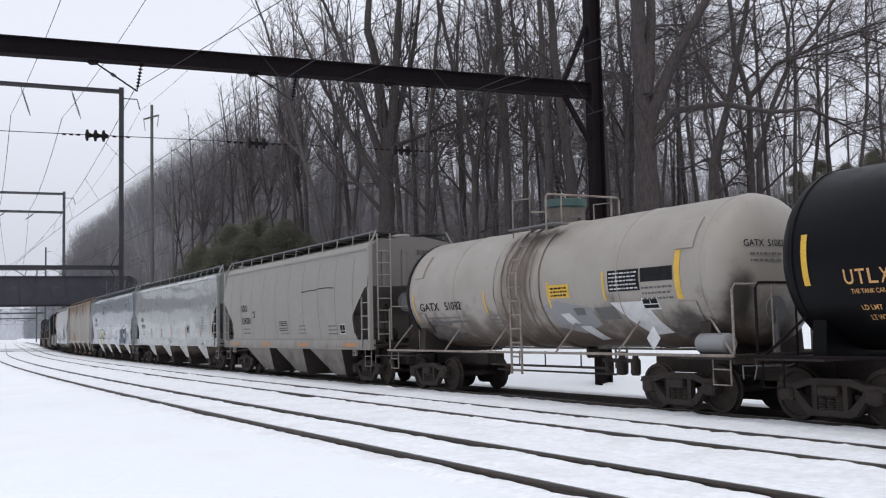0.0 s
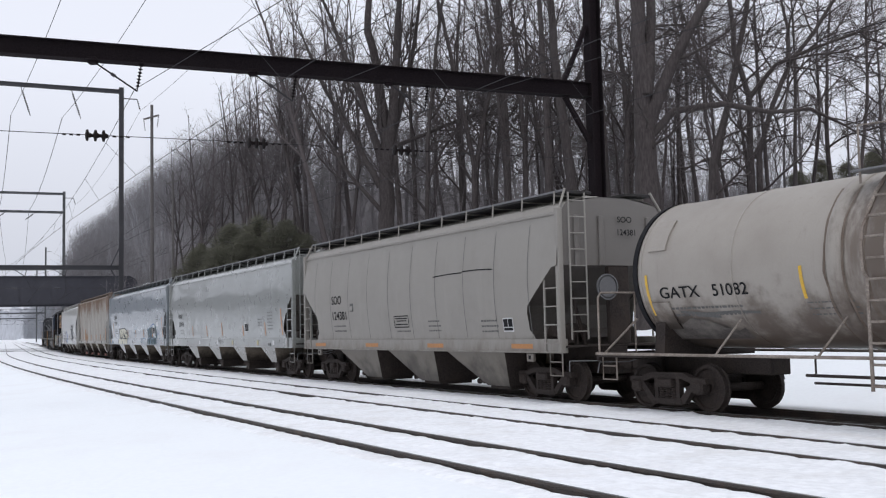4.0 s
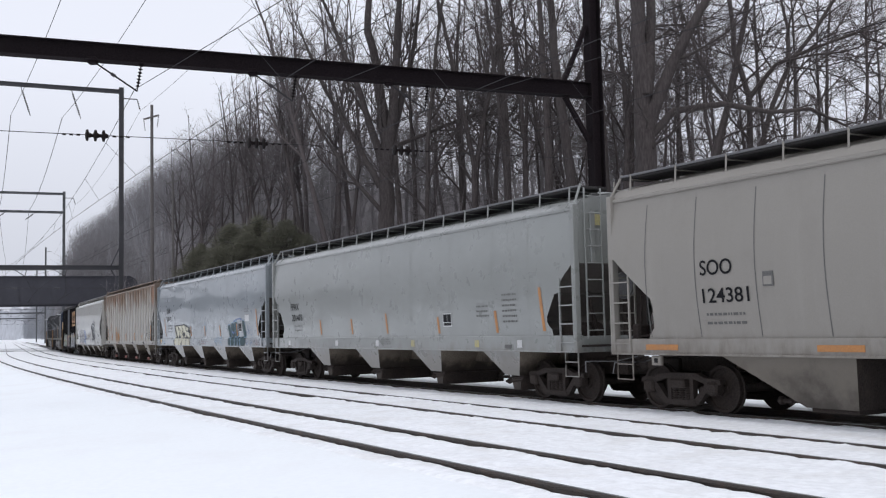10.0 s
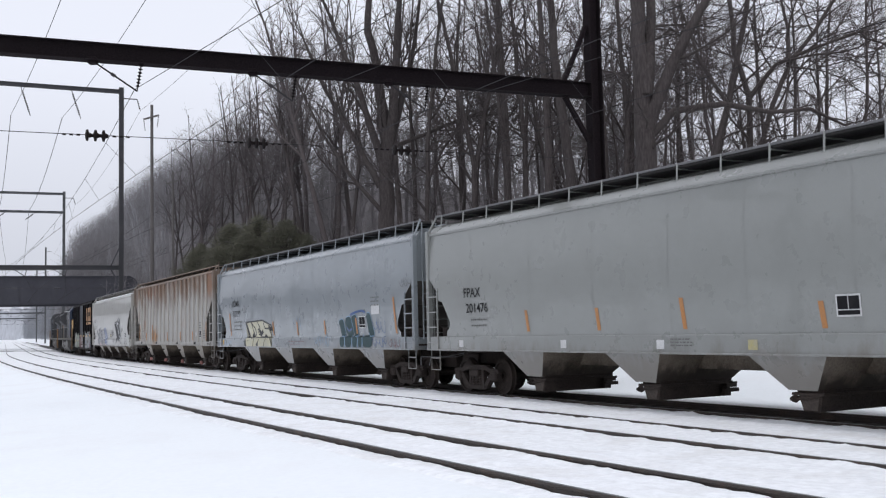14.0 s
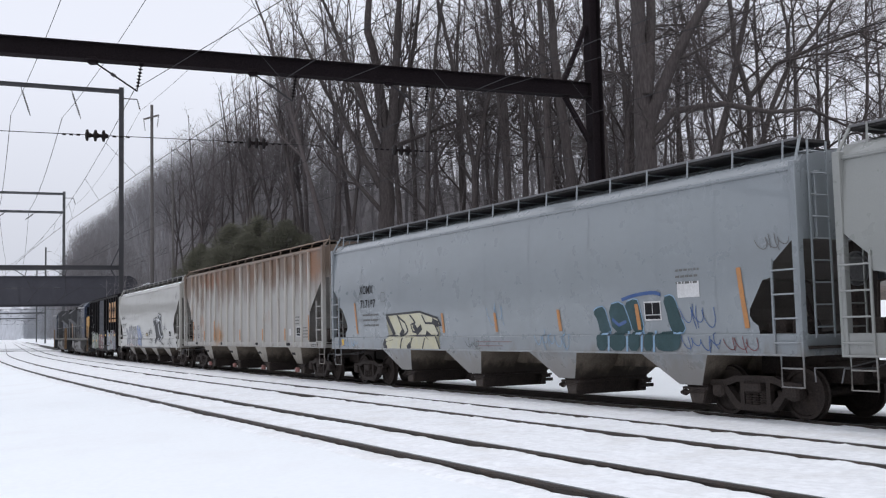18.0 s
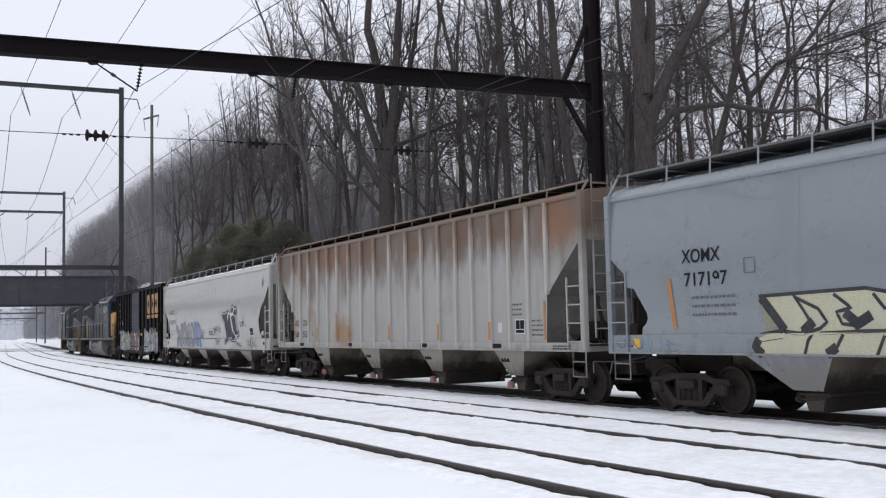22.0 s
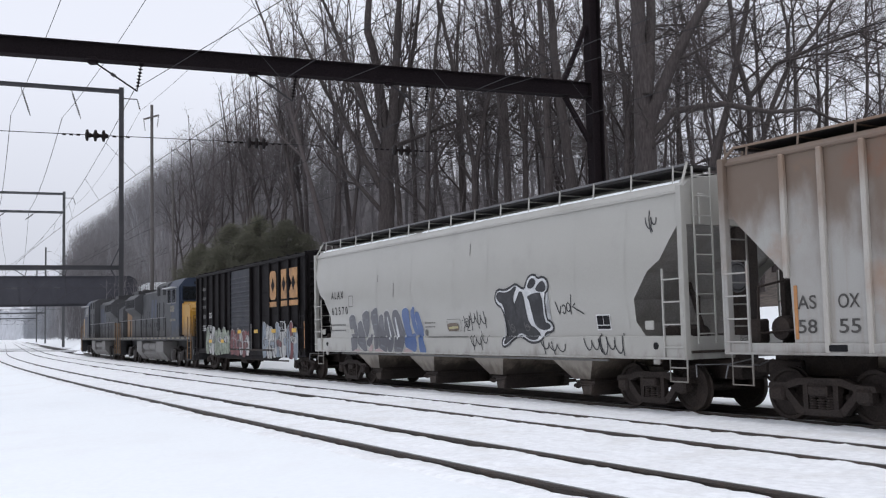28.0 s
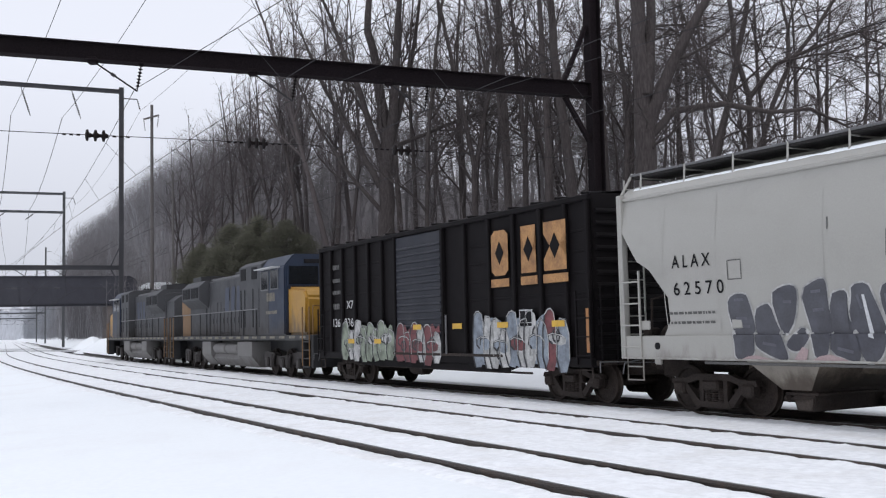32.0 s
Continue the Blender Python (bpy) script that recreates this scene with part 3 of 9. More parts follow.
ribbon("crossing_path", [(-110, 178, -0.05), (-85, 160, -0.05), (-68, 146, -0.04), (-60, 139, -0.03), (-53, 134, -0.02), (-49, 130.5, 0.02), (-46, 127, 0.0), (-43.5, 123.5, 0.0), (-41.6, 121.5, 0.05), (-39.5, 120.5, 0.22), (-36, 119.5, 0.85)], 4.4, 0.03, SLUSH,
       "grey slushy track that crosses the rails and climbs the bank")


def mound(x, y, rx, ry, h, turn, seed, label):
    verts, faces = [], []
    n, rings = 28, 8
    c, s = math.cos(radians(turn)), math.sin(radians(turn))
    for i in range(rings + 1):
        r = i / rings
        for j in range(n):
            a = 2 * math.pi * j / n
            k = 1 + 0.25 * noise.noise((math.cos(a) * 1.5, math.sin(a) * 1.5, seed))
            u, v = rx * r * k * math.cos(a), ry * r * k * math.sin(a)
            z = h * (1 - smooth(0, 1, r)) * (1 + 0.3 * noise.noise((u * 0.4, v * 0.4, seed))) - 0.15 * (r > 0.95)
            verts.append((x + u * c - v * s, y + u * s + v * c, -0.1 + z))
    for i in range(rings):
        for j in range(n):
            faces.append((i * n + j, i * n + (j + 1) % n, (i + 1) * n + (j + 1) % n, (i + 1) * n + j))
    me = bpy.data.meshes.new("snow_bank")
    me.from_pydata(verts, [], faces)
    return tagged(link("snow_bank", me, SNOW, smooth=True), label, "snow bank")


mound(-38.5, 116.0, 7.0, 3.4, 1.5, 118, 1.0, "smooth white bank of ploughed snow beside the track")
mound(-46.0, 133.0, 6.0, 3.0, 1.7, 118, 2.0, "smooth white bank of ploughed snow beside the track")


# ---------- the train ----------
CARS = []       # (car, place of its middle along the line at the start, length)
AXLES = []      # wheelsets, with their radius, that roll as the train moves


def paint(name, base, grime=(0.12, 0.11, 0.10), amount=0.32, streak=0.35, rough=0.5, spec=0.5):
    return surface(name, base, rough, dirt=tuple(b * 0.72 + g * 0.28 for b, g in zip(base, grime)), dirt_scale=0.8, amount=amount, grain=0.02, bump=0.03,
                   fine=45, streak=tuple(b * 0.55 + g * 0.45 for b, g in zip(base, grime)), streak_amount=streak, spec=spec)


def worked(m, where, colour, most, grow_by=1.0, scale=2.0, stretch=(1.0, 1.0, 1.0)):
    """Lays a ragged stain over a paint; where(nodes, links, xyz) gives its strength, 0 outside to 1 inside."""
    n, l = m.node_tree.nodes, m.node_tree.links
    bsdf = n["Principled BSDF"]
    src = bsdf.inputs["Base Color"].links[0].from_socket
    tc = n.new("ShaderNodeTexCoord")
    mp = n.new("ShaderNodeMapping")
    mp.inputs["Scale"].default_value = stretch
    l.new(tc.outputs["Object"], mp.inputs[0])
    nz = n.new("ShaderNodeTexNoise")
    nz.inputs["Scale"].default_value, nz.inputs["Detail"].default_value, nz.inputs["Roughness"].default_value = scale, 9, 0.65
    l.new(mp.outputs[0], nz.inputs["Vector"])
    k = n.new("ShaderNodeMath")
    k.operation = "MULTIPLY_ADD"
    l.new(nz.outputs["Fac"], k.inputs[0])
    k.inputs[1].default_value = 2.0 * grow_by
    l.new(where(n, l, tc.outputs["Object"]), k.inputs[2])
    r = n.new("ShaderNodeMapRange")
    r.interpolation_type = "SMOOTHSTEP"
    r.inputs["From Min"].default_value, r.inputs["From Max"].default_value = grow_by + 0.15, grow_by + 0.95
    r.inputs["To Max"].default_value = most
    l.new(k.outputs[0], r.inputs["Value"])
    x = n.new("ShaderNodeMix")
    x.data_type = "RGBA"
    l.new(r.outputs[0], x.inputs["Factor"])
    l.new(src, x.inputs["A"])
    x.inputs["B"].default_value = (*colour, 1)
    l.new(x.outputs["Result"], bsdf.inputs["Base Color"])
    return m


def spot(centre, radii):
    """A stain round a place on the car."""
    def where(n, l, xyz):
        mp = n.new("ShaderNodeMapping")
        mp.inputs["Scale"].default_value = [1 / k for k in radii]
        mp.inputs["Location"].default_value = [-c / k for c, k in zip(centre, radii)]
        l.new(xyz, mp.inputs[0])
        d = n.new("ShaderNodeVectorMath")
        d.operation = "LENGTH"
        l.new(mp.outputs[0], d.inputs[0])
        r = n.new("ShaderNodeMapRange")
        r.clamp = False
        r.inputs["From Min"].default_value, r.inputs["From Max"].default_value = 1.2, 0.2
        l.new(d.outputs["Value"], r.inputs["Value"])
        return r.outputs[0]
    return where


def spray(z_in, z_out):
    """Strength by height, for road dirt and other tones: full at height z_in, none at z_out."""
    def where(n, l, xyz):
        sep = n.new("ShaderNodeSeparateXYZ")
        l.new(xyz, sep.inputs[0])
        r = n.new("ShaderNodeMapRange")
        r.clamp = False
        r.inputs["From Min"].default_value, r.inputs["From Max"].default_value = z_out, z_in
        l.new(sep.outputs["Z"], r.inputs["Value"])
        return r.outputs[0]
    return where


def glossed(m, weight, rough, dents=0.0):
    """A clear gloss over a paint; dents: how far the sheet below it bulges in and out."""
    n, l = m.node_tree.nodes, m.node_tree.links
    b = n["Principled BSDF"]
    b.inputs["Coat Weight"].default_value, b.inputs["Coat Roughness"].default_value = weight, rough
    if dents:
        tc, mp = n.new("ShaderNodeTexCoord"), n.new("ShaderNodeMapping")
        mp.inputs["Scale"].default_value = (0.30, 1.0, 0.75)
        nz, bp = n.new("ShaderNodeTexNoise"), n.new("ShaderNodeBump")
        nz.inputs["Scale"].default_value, nz.inputs["Detail"].default_value = 1.0, 1.5
        bp.inputs["Strength"].default_value, bp.inputs["Distance"].default_value = 1.0, dents
        l.new(tc.outputs["Object"], mp.inputs[0])
        l.new(mp.outputs[0], nz.inputs["Vector"])
        l.new(nz.outputs["Fac"], bp.inputs["Height"])
        l.new(bp.outputs[0], b.inputs["Coat Normal"])
    return m


ROAD_DIRT = (0.135, 0.112, 0.092)
STREAKY = (1.4, 1.4, 0.5)
SOO_GREY = worked(worked(paint("warm_grey_hopper_paint", (0.252, 0.236, 0.212)), spray(-10, 5.5), (0.31, 0.292, 0.262), 0.5, stretch=(1.6, 1.6, 0.12)), spray(0.7, 1.7), ROAD_DIRT, 0.75, stretch=STREAKY)
# Lower chute faces near black: grime and painted shadow in one tone.
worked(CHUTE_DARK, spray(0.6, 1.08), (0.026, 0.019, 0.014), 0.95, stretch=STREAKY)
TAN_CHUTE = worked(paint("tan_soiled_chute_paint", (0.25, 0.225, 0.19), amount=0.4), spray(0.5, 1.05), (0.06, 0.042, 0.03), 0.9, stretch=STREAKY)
# Car end: darker and more streaked than the sides.
SOO_END = paint("dark_warm_grey_end_paint", (0.15, 0.138, 0.126), amount=0.5, streak=0.5)
# Brown-grey that grows darker towards the chute's foot.
SOO_CHUTE = worked(paint("dark_warm_grey_chute_paint", (0.135, 0.118, 0.097)), spray(0.1, 1.25), (0.034, 0.027, 0.021), 0.92, scale=1.2)
PALE_GREY = worked(glossed(paint("pale_grey_hopper_paint", (0.232, 0.240, 0.230), amount=0.25, streak=0.2, rough=0.3), 0.55, 0.06, 0.06), spray(0.75, 1.55), ROAD_DIRT, 0.65, stretch=STREAKY)
BLUE_GREY = worked(glossed(paint("blue_grey_hopper_paint", (0.212, 0.234, 0.250), amount=0.25, streak=0.2, rough=0.3), 0.55, 0.06, 0.06), spray(0.75, 1.5), ROAD_DIRT, 0.65, stretch=STREAKY)
OFF_WHITE = worked(glossed(paint("off_white_hopper_paint", (0.365, 0.357, 0.330), amount=0.22, streak=0.2, rough=0.4), 0.4, 0.09, 0.05), spray(0.6, 1.4), ROAD_DIRT, 0.7, stretch=STREAKY)
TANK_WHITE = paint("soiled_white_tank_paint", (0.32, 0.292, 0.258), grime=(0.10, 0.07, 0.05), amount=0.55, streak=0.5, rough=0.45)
# Ragged brown that deepens towards the belly.
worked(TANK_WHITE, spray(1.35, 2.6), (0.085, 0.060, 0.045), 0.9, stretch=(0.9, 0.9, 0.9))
worked(TANK_WHITE, spot((0.35, 0, 2.9), (1.0, 9, 1.9)), (0.10, 0.068, 0.048), 0.75, scale=2.4, stretch=(2.2, 2.2, 0.35))
worked(TANK_WHITE, spot((-6.3, 0.95, 2.15), (0.9, 0.42, 0.85)), (0.022, 0.016, 0.014), 0.92, 0.5)
worked(TANK_WHITE, spot((-5.3, 1.2, 1.75), (0.75, 1.2, 0.42)), (0.025, 0.02, 0.018), 0.85, 0.7)
worked(TANK_WHITE, spot((5.2, 1.2, 1.55), (1.6, 1.6, 0.42)), (0.03, 0.024, 0.02), 0.85, 0.7)
TANK_BLACK = paint("black_tank_paint", (0.0045, 0.0045, 0.0055), grime=(0.007, 0.007, 0.0075), amount=0.35, streak=0.2, rough=0.36)
TANK_BLACK.node_tree.nodes["Principled BSDF"].inputs["Specular IOR Level"].default_value = 0.09
BOX_BLACK = paint("faded_black_boxcar_paint", (0.0085, 0.0072, 0.0080), grime=(0.021, 0.017, 0.0155), amount=0.4, streak=0.4, rough=0.65, spec=0.1)
DOOR_BLUE = paint("blue_black_door_paint", (0.020, 0.022, 0.031), grime=(0.065, 0.061, 0.061), amount=0.35, streak=0.3, rough=0.55, spec=0.3)
LOCO_GREY = paint("sooty_grey_locomotive_paint", (0.062, 0.063, 0.068), grime=(0.028, 0.026, 0.025), amount=0.5, streak=0.5, rough=0.6, spec=0.25)
LOCO_BLUE = paint("dark_blue_locomotive_paint", (0.019, 0.029, 0.054), grime=(0.035, 0.035, 0.04), amount=0.35, streak=0.3, rough=0.5, spec=0.3)
LOCO_YELLOW = paint("yellow_locomotive_paint", (0.40, 0.215, 0.03), grime=(0.12, 0.08, 0.05), amount=0.35, streak=0.35, rough=0.45)
LOCO_BLACK = paint("sooty_black_paint", (0.022, 0.022, 0.024), amount=0.4, rough=0.6)
for m in (LOCO_GREY, LOCO_BLUE, LOCO_YELLOW):
    worked(m, spray(1.3, 2.9), (0.030, 0.023, 0.019), 0.7, stretch=STREAKY)
GLASS = surface("dark_cab_glass", (0.012, 0.014, 0.017), 0.08, bump=0)
RED_RUST = surface("red_rust", (0.16, 0.06, 0.035), 0.9, dirt=(0.08, 0.04, 0.03), grain=0.2, bump=0.4)
HOUSING = surface("stained_housing_paint", (0.13, 0.115, 0.10), 0.7, dirt=(0.06, 0.045, 0.036), dirt_scale=3, amount=0.55, grain=0.12, bump=0.1)
TEAL = surface("teal_dome_paint", (0.030, 0.085, 0.078), 0.5, dirt=(0.06, 0.07, 0.065), grain=0.05, bump=0)


def rusted(name, base, top, rust):
    """Old paint with rust that has run down from the roof edge."""
    m = paint(name, base, grime=(0.16, 0.10, 0.07), amount=0.3, streak=0.3, rough=0.6)
    n, l = m.node_tree.nodes, m.node_tree.links
    bsdf = n["Principled BSDF"]
    src = bsdf.inputs["Base Color"].links[0].from_socket
    tc = n.new("ShaderNodeTexCoord")
    sep = n.new("ShaderNodeSeparateXYZ")
    l.new(tc.outputs["Object"], sep.inputs[0])
    mp = n.new("ShaderNodeMapping")
    mp.inputs["Scale"].default_value = (1.1, 1.1, 0.5)
    l.new(tc.outputs["Object"], mp.inputs[0])
    nz = n.new("ShaderNodeTexNoise")
    nz.inputs["Scale"].default_value, nz.inputs["Detail"].default_value = 1.5, 9
    l.new(mp.outputs[0], nz.inputs["Vector"])
    sub = n.new("ShaderNodeMath")
    sub.operation = "MULTIPLY_ADD"
    l.new(nz.outputs["Fac"], sub.inputs[0])
    sub.inputs[1].default_value = 3.2
    l.new(sep.outputs["Z"], sub.inputs[2])
    r = n.new("ShaderNodeMapRange")
    r.interpolation_type = "SMOOTHSTEP"
    r.inputs["From Min"].default_value, r.inputs["From Max"].default_value = top + 0.45, top + 1.9
    r.inputs["To Max"].default_value = 0.85
    l.new(sub.outputs[0], r.inputs["Value"])
    x = n.new("ShaderNodeMix")
    x.data_type = "RGBA"
    l.new(r.outputs[0], x.inputs["Factor"])
    l.new(src, x.inputs["A"])
    x.inputs["B"].default_value = (*rust, 1)
    # spots of rust low down
    nz2 = n.new("ShaderNodeTexNoise")
    nz2.inputs["Scale"].default_value, nz2.inputs["Detail"].default_value = 0.55, 9
    l.new(tc.outputs["Object"], nz2.inputs["Vector"])
    r2 = n.new("ShaderNodeMapRange")
    r2.inputs["From Min"].default_value, r2.inputs["From Max"].default_value = 0.63, 0.74
    r2.inputs["To Max"].default_value = 0.7
    l.new(nz2.outputs["Fac"], r2.inputs["Value"])
    y = n.new("ShaderNodeMix")
    y.data_type = "RGBA"
    l.new(r2.outputs[0], y.inputs["Factor"])
    l.new(x.outputs["Result"], y.inputs["A"])
    y.inputs["B"].default_value = (0.27, 0.14, 0.07, 1)
    l.new(y.outputs["Result"], bsdf.inputs["Base Color"])
    return m


RUSTED_WHITE = rusted("rust_streaked_grey_paint", (0.352, 0.345, 0.328), 3.85, (0.122, 0.076, 0.048))
# Light caught by the ribs, put into a paler copy of the side's paint.
RIB_PAINT = rusted("lit_rib_paint", (0.42, 0.40, 0.37), 4.5, (0.20, 0.125, 0.08))
worked(RIB_PAINT, spot((3.55, 1.5, 1.6), (1.0, 2, 0.75)), (0.30, 0.16, 0.06), 0.7, 0.7)
worked(RUSTED_WHITE, spot((3.55, 1.5, 1.6), (1.0, 2, 0.75)), (0.29, 0.155, 0.06), 0.75, 0.7)
worked(RUSTED_WHITE, spot((-8.6, 1.5, 4.1), (1.0, 3, 0.85)), (0.23, 0.105, 0.05), 0.75, 0.8)
worked(RUSTED_WHITE, spot((4.8, 1.5, 4.2), (2.8, 3, 0.5)), (0.20, 0.085, 0.045), 0.7, 0.9)
for x, z in ((1.6, 4.25), (-1.4, 4.1), (-4.2, 4.2), (-6.6, 4.15)):
    worked(RUSTED_WHITE, spot((x, 1.5, z), (1.1, 3, 0.6)), (0.135, 0.070, 0.038), 0.7, 0.8)
worked(RUSTED_WHITE, spray(-10, 5.5), (0.20, 0.135, 0.085), 0.45, stretch=(3.2, 3.2, 0.16))
worked(RUSTED_WHITE, spray(0.8, 1.45), ROAD_DIRT, 0.7, stretch=STREAKY)


# --- running gear, one set of meshes for all cars ---
def mesh_of(fill):
    bm = bmesh.new()
    fill(bm)
    me = bpy.data.meshes.new("gear")
    bmesh.ops.recalc_face_normals(bm, faces=bm.faces)
    bm.to_mesh(me)
    bm.free()
    return me


WHEEL_R = 0.457


def wheel_mesh(r, gauge=0.7525):
    def fill(bm):
        lathe(bm, [(0.085, -1.0), (0.085, 1.0)], 12)
        for sg in (1, -1):
            prof = [(0.10, gauge - 0.11), (0.13, gauge - 0.10), (r - 0.13, gauge - 0.02), (r - 0.07, gauge - 0.085), (r + 0.028, gauge - 0.075), (r + 0.028, gauge - 0.045),
                    (r, gauge - 0.03), (r - 0.004, gauge + 0.055), (r - 0.065, gauge + 0.06), (r - 0.085, gauge + 0.02), (0.16, gauge + 0.035), (0.13, gauge + 0.075), (0.09, gauge + 0.075)]
            lathe(bm, [(a, b * sg) for a, b in prof], 28)
            lathe(bm, [(0.115, (gauge + 0.13) * sg), (0.115, (gauge + 0.33) * sg), (0.09, (gauge + 0.35) * sg), (0.02, (gauge + 0.352) * sg)], 14)
            for k in range(3):
                a = 2 * math.pi * k / 3
                soft_box(bm, -0.018, 0.018, -0.018, 0.018, -0.018, 0.018, 0.006, pose(0.06 * math.cos(a), (gauge + 0.36) * sg, 0.06 * math.sin(a)))
    return mesh_of(fill)


def frame_mesh():
    def fill(bm):
        y0, y1 = -0.075, 0.075
        prism(bm, [(-1.12, 0.56), (-1.08, 0.66), (-0.72, 0.67), (-0.45, 0.76), (0.45, 0.76), (0.72, 0.67), (1.08, 0.66), (1.12, 0.56), (1.0, 0.55), (0.7, 0.56), (0.42, 0.64), (-0.42, 0.64), (-0.7, 0.56), (-1.0, 0.55)], y0, y1)
        for sg in (1, -1):
            prism(bm, [(sg * x, z) for x, z in ((0.70, 0.57), (0.86, 0.57), (0.50, 0.16), (0.30, 0.12), (0.30, 0.22), (0.40, 0.27))], y0 + 0.01, y1 - 0.01)
            prism(bm, [(sg * x, z) for x, z in ((0.26, 0.66), (0.36, 0.66), (0.36, 0.14), (0.26, 0.14))], y0 + 0.015, y1 - 0.015)
            soft_box(bm, sg * 0.89 - 0.15, sg * 0.89 + 0.15, y0 - 0.03, y1 + 0.05, 0.36, 0.60, 0.04)
        prism(bm, [(-0.45, 0.13), (0.45, 0.13), (0.40, 0.24), (-0.40, 0.24)], y0, y1)
    return mesh_of(fill)


def spring_mesh():
    def fill(bm):
        prof = []
        for k in range(6):
            prof += [(0.066, -0.13 + k * 0.045), (0.088, -0.115 + k * 0.045), (0.088, -0.10 + k * 0.045)]
        lathe(bm, prof, 10, pose(0, 0, 0.37, 90, 0, 0))
    return mesh_of(fill)


def bolster_mesh():
    def fill(bm):
        soft_box(bm, -0.2, 0.2, -1.15, 1.15, 0.46, 0.64, 0.03)
        lathe(bm, [(0.35, -0.05), (0.35, 0.08)], 18, pose(0, 0, 0.68, 90, 0, 0))
        for sg in (1, -1):
            soft_box(bm, sg * 0.42 - 0.05, sg * 0.42 + 0.05, -0.9, 0.9, 0.40, 0.50, 0.015)
            for y in (-0.72, 0.72):
                soft_box(bm, sg * 0.40 - 0.03, sg * 0.40 + 0.03, y - 0.08, y + 0.08, 0.3, 0.6, 0.01)
    return mesh_of(fill)


GEAR = dict(wheel=wheel_mesh(WHEEL_R), frame=frame_mesh(), spring=spring_mesh(), bolster=bolster_mesh())


def truck(car, x):
    """A two-axle truck: bolster, side frames, springs and two wheelsets."""
    t = link("truck", GEAR["bolster"], RUN_GEAR, car)
    t.location = (x, 0, 0)
    for sg in (1, -1):
        f = link("side_frame", GEAR["frame"], RUN_GEAR, t)
        f.location = (0, sg * 1.0, 0)
        for k in (-0.17, 0.0, 0.17):
            s = link("spring", GEAR["spring"], RUN_GEAR, t)
            s.location = (k, sg * 1.0, 0)
        w = link("wheelset", GEAR["wheel"], RUN_GEAR, t)
        w.location = (sg * 0.89, 0, WHEEL_R)
        AXLES.append((w, WHEEL_R))
    return t


def coupler(car, x):
    """Draft gear, knuckle and uncoupling lever at one end; x is the end of the frame."""
    g = 1 if x > 0 else -1
    bm = bmesh.new()
    soft_box(bm, min(x - g * 0.7, x + g * 0.12), max(x - g * 0.7, x + g * 0.12), -0.34, 0.34, 0.62, 1.02, 0.03)
    soft_box(bm, min(x, x + g * 0.42), max(x, x + g * 0.42), -0.08, 0.08, 0.78, 0.95, 0.03)
    soft_box(bm, min(x + g * 0.30, x + g * 0.56), max(x + g * 0.30, x + g * 0.56), -0.16, 0.14, 0.72, 1.0, 0.05)
    part("coupler", bm, RUN_GEAR, car)
    bm = bmesh.new()
    tube(bm, [(x + g * 0.06, 1.42, 0.95), (x + g * 0.08, 0.6, 0.93), (x + g * 0.2, 0.1, 1.02)], 0.014)
    tube(bm, [(x + g * 0.06, 1.42, 0.95), (x + g * 0.1, 1.45, 0.72)], 0.014)
    part("uncoupling_lever", bm, GALV, car)
    bm = bmesh.new()
    tube(bm, [(x, -0.3, 0.8), (x + g * 0.2, -0.32, 0.62), (x + g * 0.45, -0.2, 0.52)], 0.03)
    part("air_hose", bm, RUN_GEAR, car)


def ladder(car, name, x0, x1, y, z0, z1, rungs, material, bulge=0.0, r=0.017):
    """Two stiles and its rungs on a side; along x."""
    bm = bmesh.new()
    for x in (x0, x1):
        soft_box(bm, x - 0.022, x + 0.022, y - 0.012, y + 0.03, z0, z1, 0.006)
    for i in range(rungs):
        z = z0 + (z1 - z0) * (i + 0.5) / rungs
        tube(bm, [(x0, y + 0.03, z), (x1, y + 0.03, z)], r)
    return part(name, bm, material, car)


def end_ladder(car, name, x, y0, y1, z0, z1, rungs, material):
    bm = bmesh.new()
    for y in (y0, y1):
        soft_box(bm, x - 0.015, x + 0.015, y - 0.02, y + 0.02, z0, z1, 0.006)
    for i in range(rungs):
        z = z0 + (z1 - z0) * (i + 0.5) / rungs
        tube(bm, [(x, y0, z), (x, y1, z)], 0.016)
    return part(name, bm, material, car)


def stirrup(car, x0, x1, y, z0, z1, material):
    """A sill step that hangs below the corner."""
    bm = bmesh.new()
    tube(bm, [(x0, y, z1), (x0, y, z0), (x1, y, z0), (x1, y, z1)], 0.02)
    tube(bm, [(x0, y, (z0 + z1) / 2 + 0.03), (x1, y, (z0 + z1) / 2 + 0.03)], 0.016)
    return part("stirrup", bm, material, car)


